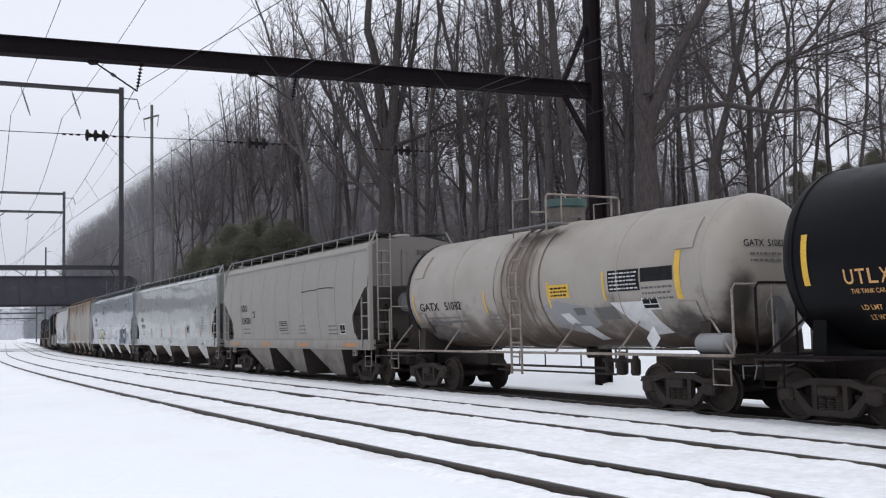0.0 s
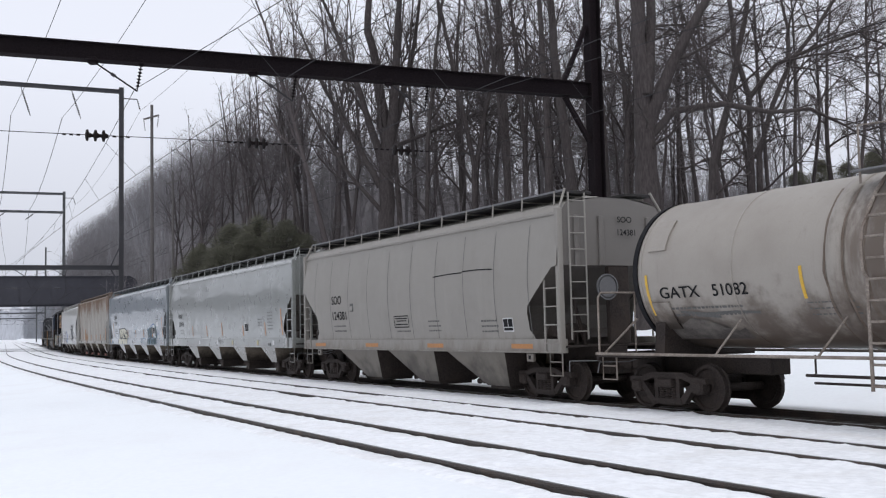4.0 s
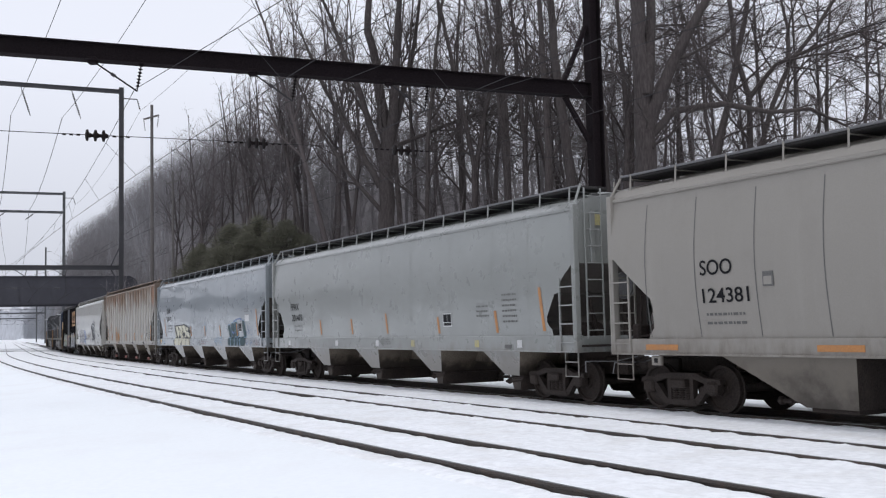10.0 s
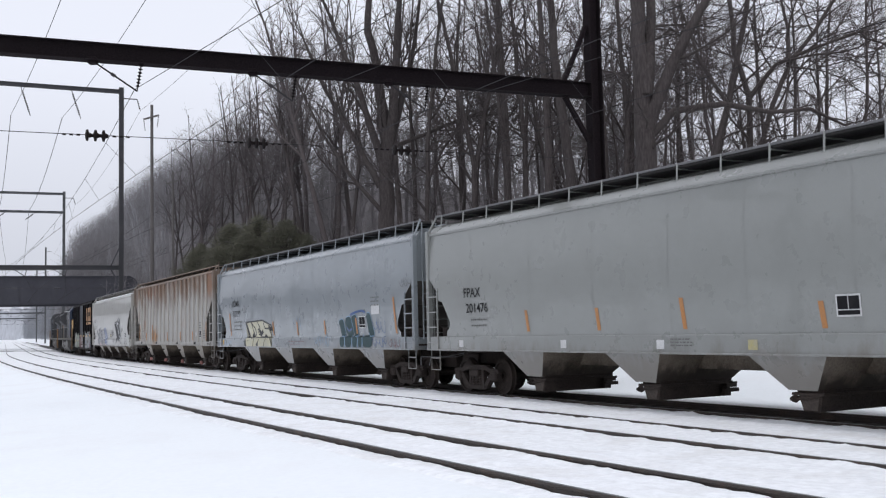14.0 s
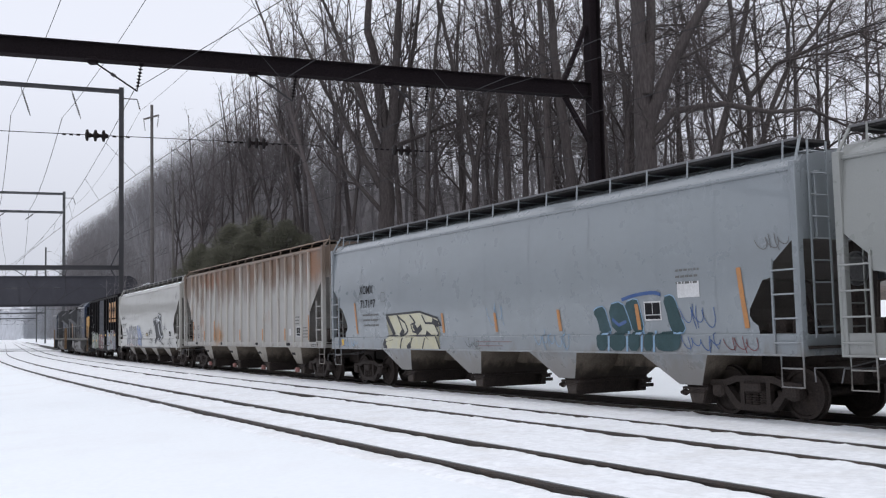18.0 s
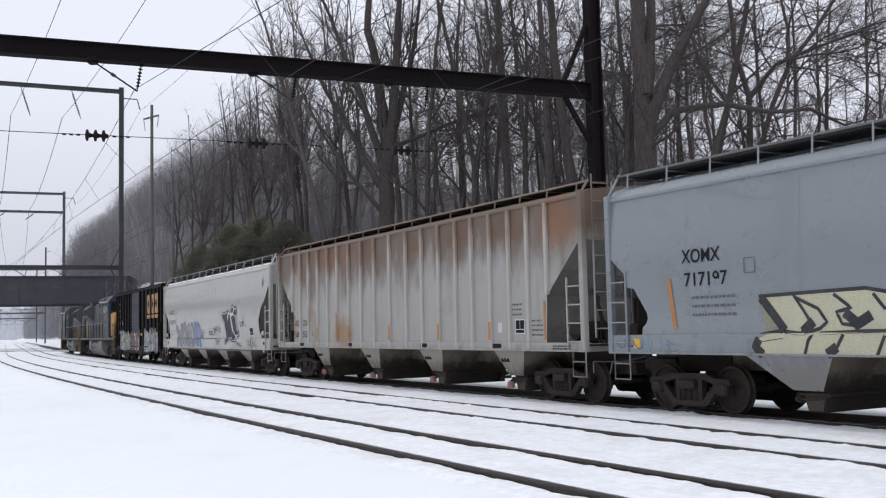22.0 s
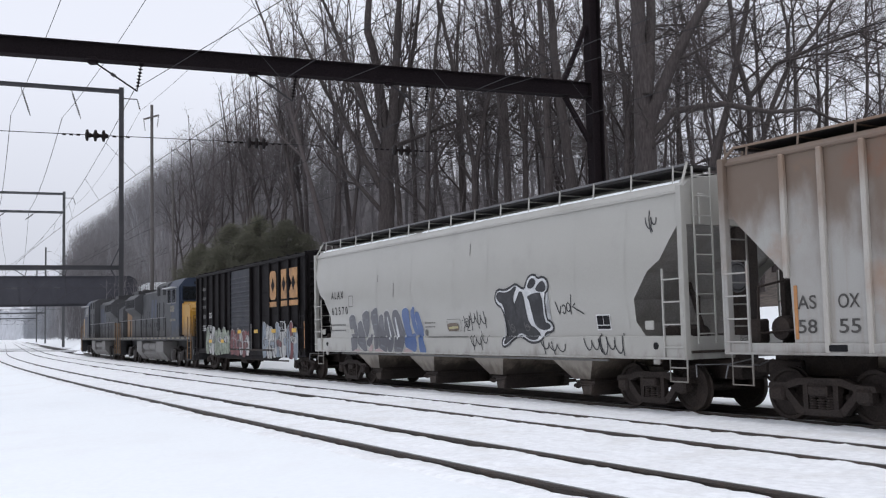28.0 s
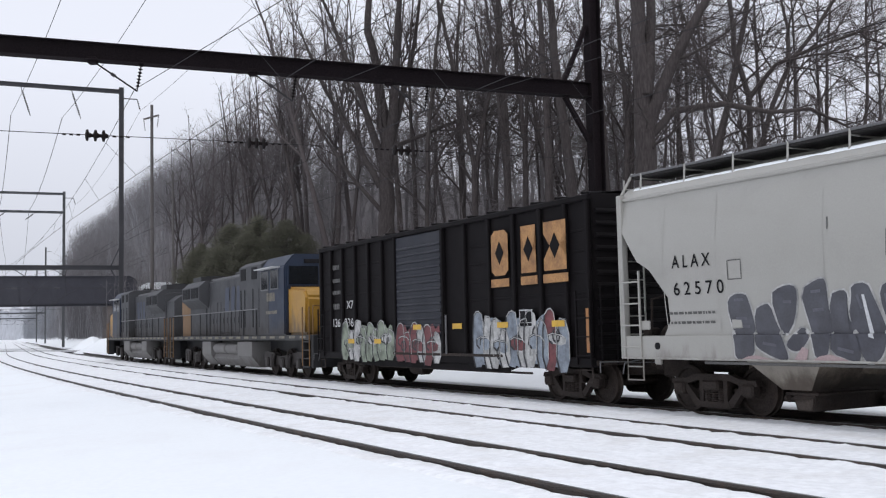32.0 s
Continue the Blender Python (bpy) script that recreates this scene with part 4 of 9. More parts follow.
# --- writing and marks on a side: x to the far end, z up, lying on the side's surface ---
def lettering(car, name, text, x0, x1, z, height, skin, material, gap=0.012):
    """Letters from x0 (their left) to x1, base at z."""
    cu = bpy.data.curves.new(name, "FONT")
    cu.body, cu.size, cu.extrude, cu.offset = text, 1.0, 0.0, 0.010
    tmp = bpy.data.objects.new(name, cu)
    me = bpy.data.meshes.new_from_object(tmp)
    bpy.data.objects.remove(tmp)
    bpy.data.curves.remove(cu)
    n = len(me.vertices)
    co = np.empty(n * 3)
    me.vertices.foreach_get("co", co)
    co = co.reshape(-1, 3)
    lo, hi = co.min(0), co.max(0)
    out = np.empty_like(co)
    out[:, 0] = x0 + (x1 - x0) * (co[:, 0] - lo[0]) / max(1e-6, hi[0] - lo[0])
    out[:, 2] = z + height * (co[:, 1] - lo[1]) / max(1e-6, hi[1] - lo[1])
    out[:, 1] = [skin(k) + gap for k in out[:, 2]]
    me.vertices.foreach_set("co", out.ravel())
    return link(name, me, material, car)


def decal(car, name, outline, skin, material, label="", gap=0.008):
    """A flat shape of (x, z) corners painted on the side, cut into low bands so that it follows the curve."""
    bm = bmesh.new()
    f = bm.faces.new([bm.verts.new((x, 0, z)) for x, z in outline])
    bmesh.ops.triangulate(bm, faces=[f])
    zs = [z for _, z in outline]
    lo, hi = min(zs), max(zs)
    k = lo + 0.1
    while k < hi - 0.02:
        bmesh.ops.bisect_plane(bm, geom=bm.verts[:] + bm.edges[:] + bm.faces[:], plane_co=(0, 0, k), plane_no=(0, 0, 1))
        k += 0.1
    for k in (1.506, 1.516, 1.526, 1.536):
        if lo < k < hi:
            bmesh.ops.bisect_plane(bm, geom=bm.verts[:] + bm.edges[:] + bm.faces[:], plane_co=(0, 0, k), plane_no=(0, 0, 1))
    for v in bm.verts:
        v.co.y = skin(v.co.z) + gap
    return part(name, bm, material, car, label)


def rect(x0, x1, z0, z1):
    return [(x0, z0), (x1, z0), (x1, z1), (x0, z1)]


def stroke(bm, pts, width, skin, gap, taper=False):
    """One painted line of that width through (x, z) points."""
    fine = []
    for (a, b), (c, d) in zip(pts, pts[1:]):
        n = max(1, int(math.hypot(c - a, d - b) / 0.06))
        fine += [(a + (c - a) * i / n, b + (d - b) * i / n) for i in range(n)]
    # a point on either side of a ledge that the line steps over
    fine.append(pts[-1])
    stepped = [fine[0]]
    for (a, b), (c, d) in zip(fine, fine[1:]):
        if abs(skin(d) - skin(b)) > 0.03:
            lo, hi = 0.0, 1.0
            for _ in range(10):
                m = (lo + hi) / 2
                lo, hi = (m, hi) if abs(skin(b + (d - b) * m) - skin(b)) < 0.02 else (lo, m)
            stepped += [(a + (c - a) * lo, b + (d - b) * lo), (a + (c - a) * hi, b + (d - b) * hi)]
        stepped.append((c, d))
    fine = stepped
    rows = []
    for i, (x, z) in enumerate(fine):
        p, q = fine[max(0, i - 1)], fine[min(len(fine) - 1, i + 1)]
        dx, dz = q[0] - p[0], q[1] - p[1]
        k = math.hypot(dx, dz) or 1
        w = width / 2 * (1 - 0.6 * abs(2 * i / max(1, len(fine) - 1) - 1) if taper else 1)
        rows.append([bm.verts.new((x + e * -dz / k * w, skin(z + e * dx / k * w) + gap, z + e * dx / k * w)) for e in (-1, 1)])
    for a, b in zip(rows, rows[1:]):
        bm.faces.new((a[0], a[1], b[1], b[0]))


def rounded(pts, times=2, closed=True):
    """The same outline or line with its corners worn round."""
    for _ in range(times):
        out = [] if closed else [pts[0]]
        for (a, b), (c, d) in zip(pts, pts[1:] + pts[:1] if closed else pts[1:]):
            out += [(a * 0.75 + c * 0.25, b * 0.75 + d * 0.25), (a * 0.25 + c * 0.75, b * 0.25 + d * 0.75)]
        pts = out if closed else out + [pts[-1]]
    return pts


def scrawl(car, name, lines, width, skin, material, label="", gap=0.010):
    bm = bmesh.new()
    for pts in lines:
        stroke(bm, pts, width, skin, gap)
    return tagged(part(name, bm, material, car, label), kind="stuff")


def small_print(car, x0, x1, z, rows, skin, material, size=0.05, pitch=0.12, seed=1):
    """Lines of writing too small to read: rows of short bars."""
    rng = random.Random(seed)
    bm = bmesh.new()
    for r in range(rows):
        x = x0
        zz = z - r * pitch
        while x > x1 + 0.05:
            w = rng.uniform(0.03, 0.13)
            e = max(x1, x - w)
            bm.faces.new([bm.verts.new((a, skin(b) + 0.009, b)) for a, b in rect(x, e, zz, zz + size * 0.8)])
            x = e - 0.03
    return tagged(part("small_writing", bm, material, car), kind="stuff")


# --- covered hopper car ---
BOARD_STEEL = surface("worn_board_grating", (0.034, 0.032, 0.032), 0.75, dirt=(0.045, 0.040, 0.038), dirt_scale=1.5, amount=0.45, grain=0.2, bump=0.3, spec=0.2)
GATE_RUST = surface("rusty_gate_plate", (0.060, 0.046, 0.038), 0.85, dirt=(0.034, 0.027, 0.024), dirt_scale=4, amount=0.6, grain=0.2, bump=0.3)


def lerp_table(table, z):
    for (a, b), (c, d) in zip(table, table[1:]):
        if z <= c:
            return b if z <= a else b + (d - b) * (z - a) / max(1e-6, c - a)
    return table[-1][1]


def hopper(label, s_mid, length, skin_paint, eave, trucks, cut, bays, sill=(1.14, 1.52), bulge=0.08, ribs=(), seams=(), seam_paint=None, roof_paint=None,
           supports=16, gates=RUN_GEAR, side_chutes=None, round_bays=False, foot=1.46, snowy=False, slope=SLOPE, end_paint=None, end_gear=None):
    """A covered hopper: curved or ribbed sides cut away at the ends, slope sheets, chutes, roof with hatches and running boards, ladders, trucks."""
    car = empty("hopper_car", label, "hopper car", "cars of the train")
    half = length / 2
    z0 = sill[1]

    def skin(z):
        k = min(1, max(0, (z - z0) / (eave - z0)))
        return 1.50 + bulge * math.sin(math.pi * k) - 0.03 * k

    def reach(z):
        return half - 0.06 - lerp_table(cut, z)

    zs = sorted({z0 + (eave - z0) * i / 12 for i in range(13)} | {z for z, _ in cut if z0 <= z <= eave} | {z + 0.004 for z, _ in cut[-1:] if z < eave})
    for sg in (1, -1):
        bm = bmesh.new()
        rows = []
        for z in zs:
            e = reach(z)
            rows.append([bm.verts.new((-e + 2 * e * j / 24, sg * skin(z), z)) for j in range(25)])
        for a, b in zip(rows, rows[1:]):
            for j in range(24):
                bm.faces.new((a[j], a[j + 1], b[j + 1], b[j]))
        part("side_sheet", bm, skin_paint, car, smooth=True)
        bm = bmesh.new()
        soft_box(bm, -half + 0.05, half - 0.05, min(sg * 1.36, sg * 1.55), max(sg * 1.36, sg * 1.55), sill[0], sill[1], 0.015)
        soft_box(bm, -half + 0.05, half - 0.05, min(sg * 1.54, sg * 1.60), max(sg * 1.54, sg * 1.60), sill[0] + 0.002, sill[0] + 0.04, 0.01)
        part("side_sill", bm, skin_paint, car)
        bm = bmesh.new()
        y = skin(eave) * sg
        soft_box(bm, -half + 0.04, half - 0.04, min(y - sg * 0.03, y + sg * 0.05), max(y - sg * 0.03, y + sg * 0.05), eave - 0.04, eave + 0.03, 0.015)
        part("top_chord", bm, skin_paint, car)
    rise = 0.62 if ribs else 1.0
    # roof
    bm = bmesh.new()
    arc = [(-skin(eave), eave + 0.04 * rise), (-1.30, eave + 0.22 * rise), (-1.0, eave + 0.32 * rise), (-0.4, eave + 0.38 * rise), (0.4, eave + 0.38 * rise), (1.0, eave + 0.32 * rise), (1.30, eave + 0.22 * rise), (skin(eave), eave + 0.04 * rise)]
    rings = [[bm.verts.new((x, y, z)) for y, z in arc] for x in (-half + 0.06, half - 0.06)]
    for j in range(len(arc) - 1):
        bm.faces.new((rings[0][j], rings[0][j + 1], rings[1][j + 1], rings[1][j]))
    part("roof", bm, roof_paint or skin_paint, car)
    bm = bmesh.new()
    soft_box(bm, -half + 0.9, half - 0.9, -0.33, 0.33, eave + 0.36 * rise, eave + 0.50 * rise, 0.02)
    part("hatch_coaming", bm, roof_paint or skin_paint, car)
    for i in range(5):
        bm = bmesh.new()
        w = (length - 2.0) / 5
        x = -half + 1.0 + w * i
        soft_box(bm, x + 0.03, x + w - 0.03, -0.4, 0.4, eave + 0.485 * rise, eave + 0.55 * rise, 0.03)
        part("hatch_cover", bm, roof_paint or skin_paint, car)
    for sg in (1, -1):
        bm = bmesh.new()
        soft_box(bm, -half + 0.15, half - 0.15, min(sg * 0.50, sg * 1.27), max(sg * 0.50, sg * 1.27), eave + 0.45 * rise, eave + 0.52 * rise, 0.01)
        part("running_board", bm, BOARD_STEEL, car, "dark steel grating")
        bm = bmesh.new()
        soft_box(bm, -half + 0.15, half - 0.15, min(sg * 1.272, sg * 1.30), max(sg * 1.272, sg * 1.30), eave + (0.47 if ribs else 0.495) * rise, eave + 0.54 * rise, 0.006)
        part("board_edge", bm, RIB_PAINT if ribs else GALV, car, "pale angle along the running board")
        for i in range(supports):
            x = -half + 0.5 + (length - 1.0) * i / (supports - 1)
            bm = bmesh.new()
            tube(bm, [(x, sg * 1.32, eave + 0.18 * rise), (x, sg * 1.292, eave + 0.53 * rise)], 0.024, 4)
            tube(bm, [(x, sg * 1.28, eave + 0.43 * rise), (x, sg * 0.5, eave + 0.43 * rise)], 0.018, 4)
            part("board_bracket", bm, skin_paint, car)
    if snowy:
        # old snow caught along the roof's shoulder
        verts, faces = [], []
        n = int(length / 0.15)
        for i in range(n + 1):
            x = -half + 0.3 + (length - 0.6) * i / n
            w = 0.5 + 0.5 * noise.noise((x * 0.7, 1.0, 0.0)) + 0.25 * noise.noise((x * 3.0, 2.0, 0.0))
            w = max(0.03, min(0.8, w - 0.15))
            k = 0.03 if w < 0.12 else 0.0
            verts += [(x, 1.31 + 0.08 * w, eave + 0.20 - 0.05 * w - k), (x, 1.31, eave + 0.21 + 0.04 * w - k), (x, 1.31 - 0.28 * w, eave + 0.22 + 0.10 * w - k), (x, 1.29 - 0.34 * w, eave + 0.21 - k)]
        for i in range(n):
            faces += [(i * 4 + j, i * 4 + j + 1, i * 4 + j + 5, i * 4 + j + 4) for j in range(3)]
        me = bpy.data.meshes.new("roof_snow")
        me.from_pydata(verts, [], faces)
        link("roof_snow", me, SNOW, car, "old snow lying on the roof's shoulder", True)
    # ends
    for sg in (1, -1):
        x = sg * (half - 0.07)
        zt = cut[-1][0]
        bm = bmesh.new()
        col = [(z, skin(z)) for z in [zt + (eave - zt) * i / 6 for i in range(7)]]
        ring = [bm.verts.new((x, y, z)) for z, y in col] + [bm.verts.new((x, 1.30, eave + 0.22 * rise)), bm.verts.new((x, 0.4, eave + 0.38 * rise)), bm.verts.new((x, -0.4, eave + 0.38 * rise)), bm.verts.new((x, -1.30, eave + 0.22 * rise))] + [bm.verts.new((x, -y, z)) for z, y in reversed(col)]
        bm.faces.new(ring)
        part("end_sheet", bm, end_paint or skin_paint, car)
        for y in (-1.05, 0.35, 1.05) if not ribs else (-0.8, 0, 0.8):
            bm = bmesh.new()
            soft_box(bm, min(x, x + sg * 0.06), max(x, x + sg * 0.06), y - 0.07, y + 0.07, zt, eave - 0.05, 0.015)
            part("end_stiffener", bm, end_paint or skin_paint, car)
        # slope sheet, underside of the load space
        bm = bmesh.new()
        prof = [(reach(z) + 0.004 - 0.35 * min(1.0, (zt - z) / 0.6), z) for z in reversed(zs) if z <= zt] + [(reach(z0) - 0.45, z0 - 0.01), (reach(z0) - 0.6, sill[0] + 0.02)]
        rails = [[bm.verts.new((sg * px, ys * (skin(pz) - 0.004), pz)) for px, pz in prof] for ys in (1, -1)]
        for j in range(len(prof) - 1):
            bm.faces.new((rails[0][j], rails[0][j + 1], rails[1][j + 1], rails[1][j]))
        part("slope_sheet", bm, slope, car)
        bm = bmesh.new()
        xa, xb = sorted((sg * (half - 2.2), sg * half))
        soft_box(bm, xa, xb, -1.45, 1.45, sill[0] + 0.12, sill[0] + 0.17, 0.01)
        soft_box(bm, xa, xb, -0.28, 0.28, 0.75, sill[0] + 0.12, 0.02)
        part("end_platform", bm, end_gear or RUN_GEAR, car)
        if not round_bays:
            bm = bmesh.new()
            soft_box(bm, min(x - sg * 0.08, x), max(x - sg * 0.08, x), -1.43, 1.43, sill[0] + 0.002, sill[1] - 0.02, 0.012)
            part("end_sill", bm, skin_paint, car)
        bm = bmesh.new()
        soft_box(bm, min(x, x - sg * 0.14), max(x, x - sg * 0.14), -0.45, 0.15, sill[0] + 0.17, zt, 0.02)
        part("end_post", bm, end_gear or RUN_GEAR, car)
        for y in (0.55, -0.75):
            bm = bmesh.new()
            tube(bm, [(sg * (half - 0.5), y, sill[0] + 0.17), (sg * (half - 1.0), y, 2.55)], 0.05, 6)
            part("end_strut", bm, RUN_GEAR, car)
        bm = bmesh.new()
        lathe(bm, [(0.2, -0.5), (0.22, -0.45), (0.22, 0.35), (0.2, 0.4)], 14, pose(sg * (half - 0.95), 0.75, sill[0] + 0.45))
        part("brake_cylinder", bm, RUN_GEAR, car)
        # brake levers, rods and piping on the platform
        bm = bmesh.new()
        tube(bm, [(sg * (half - 0.25), 0.95, sill[0] + 0.18), (sg * (half - 0.3), 0.95, sill[0] + 1.2), (sg * (half - 0.9), 0.6, sill[0] + 1.35)], 0.028)
        tube(bm, [(sg * (half - 0.35), 1.2, sill[0] + 0.35), (sg * (half - 1.3), 1.15, sill[0] + 0.42)], 0.024)
        part("brake_pipe", bm, RUN_GEAR, car)
        bm = bmesh.new()
        soft_box(bm, min(sg * (half - 0.55), sg * (half - 0.30)), max(sg * (half - 0.55), sg * (half - 0.30)), 0.95, 1.25, sill[0] + 0.18, sill[0] + 0.62, 0.04)
        part("brake_valve", bm, RUN_GEAR, car)
        if sg < 0:
            bm = bmesh.new()
            lathe(bm, [(0.24, -0.012), (0.24, 0.012)], 18, pose(x + sg * 0.2, 0.35, 2.6, 0, 0, 90))
            lathe(bm, [(0.30, -0.02), (0.30, 0.02), (0.27, 0.02), (0.27, -0.02)], 20, pose(x + sg * 0.2, 0.35, 2.6, 0, 0, 90))
            tube(bm, [(x, 0.35, 2.6), (x + sg * 0.2, 0.35, 2.6)], 0.03)
            part("hand_brake", bm, GALV, car)
        end_ladder(car, "end_ladder", x + sg * 0.10, 0.85, 1.30, sill[0] + 0.3, eave + 0.45, 9, skin_paint)
        for ys in (1, -1):
            bm = bmesh.new()
            soft_box(bm, min(x - sg * 0.09, x + sg * 0.05), max(x - sg * 0.09, x + sg * 0.05), min(ys * 1.44, ys * 1.58), max(ys * 1.44, ys * 1.58), sill[0], eave + 0.10, 0.012)
            tube(bm, [(x, ys * 1.5, eave + 0.06), (x - sg * 0.10, ys * 1.24, eave + 0.56 * rise)], 0.03, 6)
            part("corner_post", bm, skin_paint, car)
            xa, xb = sorted((x, x - sg * 0.56))
            ladder(car, "side_ladder", xa, xb, ys * 1.56 if ys > 0 else -1.59, sill[0] + 0.02, 2.80, 4, skin_paint)
            stirrup(car, xa + 0.02, xb - 0.06, ys * 1.5, 0.62, sill[0] + 0.05, skin_paint)
        coupler(car, sg * half)
    # ribs and seams
    for x in ribs:
        for sg in (1, -1):
            bm = bmesh.new()
            low = sill[0] + 0.03
            for z in (sill[1], 2.0, 2.5, 3.0, 3.5):
                if abs(x) > reach(z) - 0.02:
                    low = z + 0.45
            soft_box(bm, x - 0.05, x + 0.05, min(sg * (skin(3) - 0.02), sg * (skin(3) + 0.085)), max(sg * (skin(3) - 0.02), sg * (skin(3) + 0.085)), low, eave - 0.02, 0.02)
            part("rib", bm, RIB_PAINT, car, "upright rib, paler to paint the light it catches")
    for x in seams:
        bm = bmesh.new()
        stroke(bm, [(x, z0 + 0.03), (x, eave - 0.2)], 0.022, skin, 0.004)
        part("seam", bm, seam_paint or GREY_PAINT, car)
    # underframe, chutes and outlet gates
    bm = bmesh.new()
    soft_box(bm, -half + 2.0, half - 2.0, -1.4, 1.4, sill[0] + 0.01, sill[0] + 0.06, 0.01)
    soft_box(bm, -half + 0.2, half - 0.2, -0.25, 0.25, 0.80, sill[0] + 0.01, 0.02)
    part("underframe", bm, CHUTE_DARK, car)
    span = bays[1]
    for c in bays[0]:
        bm = bmesh.new()
        left, right = c + span, c - 0.22
        zb, inner = 0.55, -0.85
        ys, yb = foot, 1.22
        g = c + 0.30
        near = [(left, ys, sill[0] + 0.005), (right, ys, sill[0] + 0.005), (g - 0.10, yb, zb), (g + 0.52, yb, zb)]
        if round_bays:
            zb, inner = 0.27, 0.10
            near = [(c + 2.1, 1.50, sill[0] + 0.005), (c - 0.8, 1.50, sill[0] + 0.005), (c - 0.60, 1.24, zb), (c + 0.45, 1.24, zb)]
        far = [(near[0][0], -near[0][1], near[0][2]), (near[1][0], -near[1][1], near[1][2]), (near[2][0], inner, zb), (near[3][0], inner, zb)]
        a = [bm.verts.new(p) for p in near]
        b = [bm.verts.new(p) for p in far]
        bm.faces.new((a[0], a[3], b[3], b[0]))
        bm.faces.new((a[1], b[1], b[2], a[2]))
        bm.faces.new((a[3], a[2], b[2], b[3]))
        # Round bays: the near-black between the chutes is shade, given as a colour.
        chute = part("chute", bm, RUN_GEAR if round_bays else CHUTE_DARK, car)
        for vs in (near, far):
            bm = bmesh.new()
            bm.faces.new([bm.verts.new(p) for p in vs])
            part("chute_side", bm, side_chutes or SHADED_PAINT, chute)
        bm = bmesh.new()
        if round_bays:
            soft_box(bm, c - 0.55, c + 0.40, 0.15, 1.18, 0.19, 0.275, 0.015)
            tube(bm, [(c + 0.35, 1.05, 0.36), (c + 1.15, 1.05, 0.34)], 0.04)
            for dx, r in ((1.15, 0.075), (0.92, 0.06)):
                lathe(bm, [(r * 0.6, -0.05), (r, -0.03), (r, 0.03), (r * 0.6, 0.05)], 10, pose(c + dx, 1.05, 0.345, 0, 0, 90))
            soft_box(bm, c + 0.85, c + 0.92, 1.0, 1.1, 0.34, 0.50, 0.01)
        else:
            prism(bm, [(g - 0.14, 0.57), (g + 0.44, 0.57), (g + 0.40, 0.48), (g + 0.30, 0.19), (g - 0.04, 0.19), (g - 0.12, 0.48)], -0.82, 1.12)
            soft_box(bm, g - 0.20, g + 0.50, -0.8, 1.18, 0.46, 0.51, 0.01)
            for k, (dx, dz) in enumerate(((-0.16, 0.32), (-0.20, 0.42), (-0.12, 0.24))):
                soft_box(bm, g + dx - 0.06, g + dx + 0.05, -0.95 + 0.1 * k, -0.55, dz - 0.04, dz + 0.04, 0.01)
            for y in (-0.95, 1.16):
                lathe(bm, [(0.05, -0.06), (0.07, 0.0), (0.05, 0.06)], 10, pose(g + 0.44, y, 0.40))
                tube(bm, [(g + 0.44, y - 0.1, 0.40), (g + 0.44, y + 0.1, 0.40)], 0.035)
                tube(bm, [(g - 0.14, y, 0.46), (g + 0.50, y, 0.38)], 0.03)
        part("outlet_gate", bm, gates, chute)
        if not round_bays:
            bm = bmesh.new()
            prism(bm, [(g - 0.08, 0.47), (g + 0.36, 0.47), (g + 0.27, 0.21), (g - 0.02, 0.21)], 1.122, 1.15)
            part("gate_end", bm, GATE_RUST, chute, "rusty brown end plate")
    for x in trucks:
        truck(car, x)
    CARS.append((car, s_mid, length))
    return car, skin


def consolidated(car, x, z, skin, w=0.5, h=0.36):
    """The black stencil panel with its white rim and two pale fields."""
    p = decal(car, "stencil_panel", rect(x, x - w, z, z + h), skin, WHITE_PAINT, "black stencil panel with a white rim")
    decal(car, "stencil_field", rect(x - 0.03, x - w / 2 + 0.01, z + 0.12, z + h - 0.03), skin, BLACK_PAINT, gap=0.012)
    decal(car, "stencil_field", rect(x - w / 2 - 0.01, x - w + 0.03, z + 0.12, z + h - 0.03), skin, BLACK_PAINT, gap=0.012)
    decal(car, "stencil_field", rect(x - 0.03, x - w + 0.03, z + 0.03, z + 0.10), skin, BLACK_PAINT, gap=0.012)
    return p


def arc_line(x, z, rx, rz, a0, a1, n=8):
    return [(x + rx * math.cos(radians(a0 + (a1 - a0) * i / n)), z + rz * math.sin(radians(a0 + (a1 - a0) * i / n))) for i in range(n + 1)]


BROWN_STAIN = surface("brown_spill_stain", (0.12, 0.088, 0.066), 0.7, dirt=(0.2, 0.165, 0.135), dirt_scale=2.5, amount=0.6, grain=0.12, bump=0)
INK = surface("black_spray", (0.02, 0.02, 0.024), 0.6, dirt=(0.06, 0.06, 0.065), dirt_scale=4, grain=0.1, bump=0)
SPRAY_BLUE = surface("blue_spray", (0.012, 0.058, 0.205), 0.5, dirt=(0.03, 0.09, 0.24), dirt_scale=3, grain=0.08, bump=0)
SPRAY_PURPLE = surface("slate_purple_spray", (0.041, 0.041, 0.053), 0.5, dirt=(0.085, 0.088, 0.11), dirt_scale=3, grain=0.08, bump=0)
SPRAY_TEAL = surface("dark_teal_spray", (0.012, 0.045, 0.050), 0.55, dirt=(0.03, 0.07, 0.085), dirt_scale=3, grain=0.08, bump=0)
SPRAY_PALE_BLUE = surface("pale_blue_spray", (0.20, 0.32, 0.46), 0.6, dirt=(0.28, 0.38, 0.48), dirt_scale=4, grain=0.08, bump=0)
SPRAY_CREAM = surface("cream_spray", (0.50, 0.47, 0.32), 0.6, dirt=(0.42, 0.42, 0.36), dirt_scale=3, grain=0.06, bump=0)
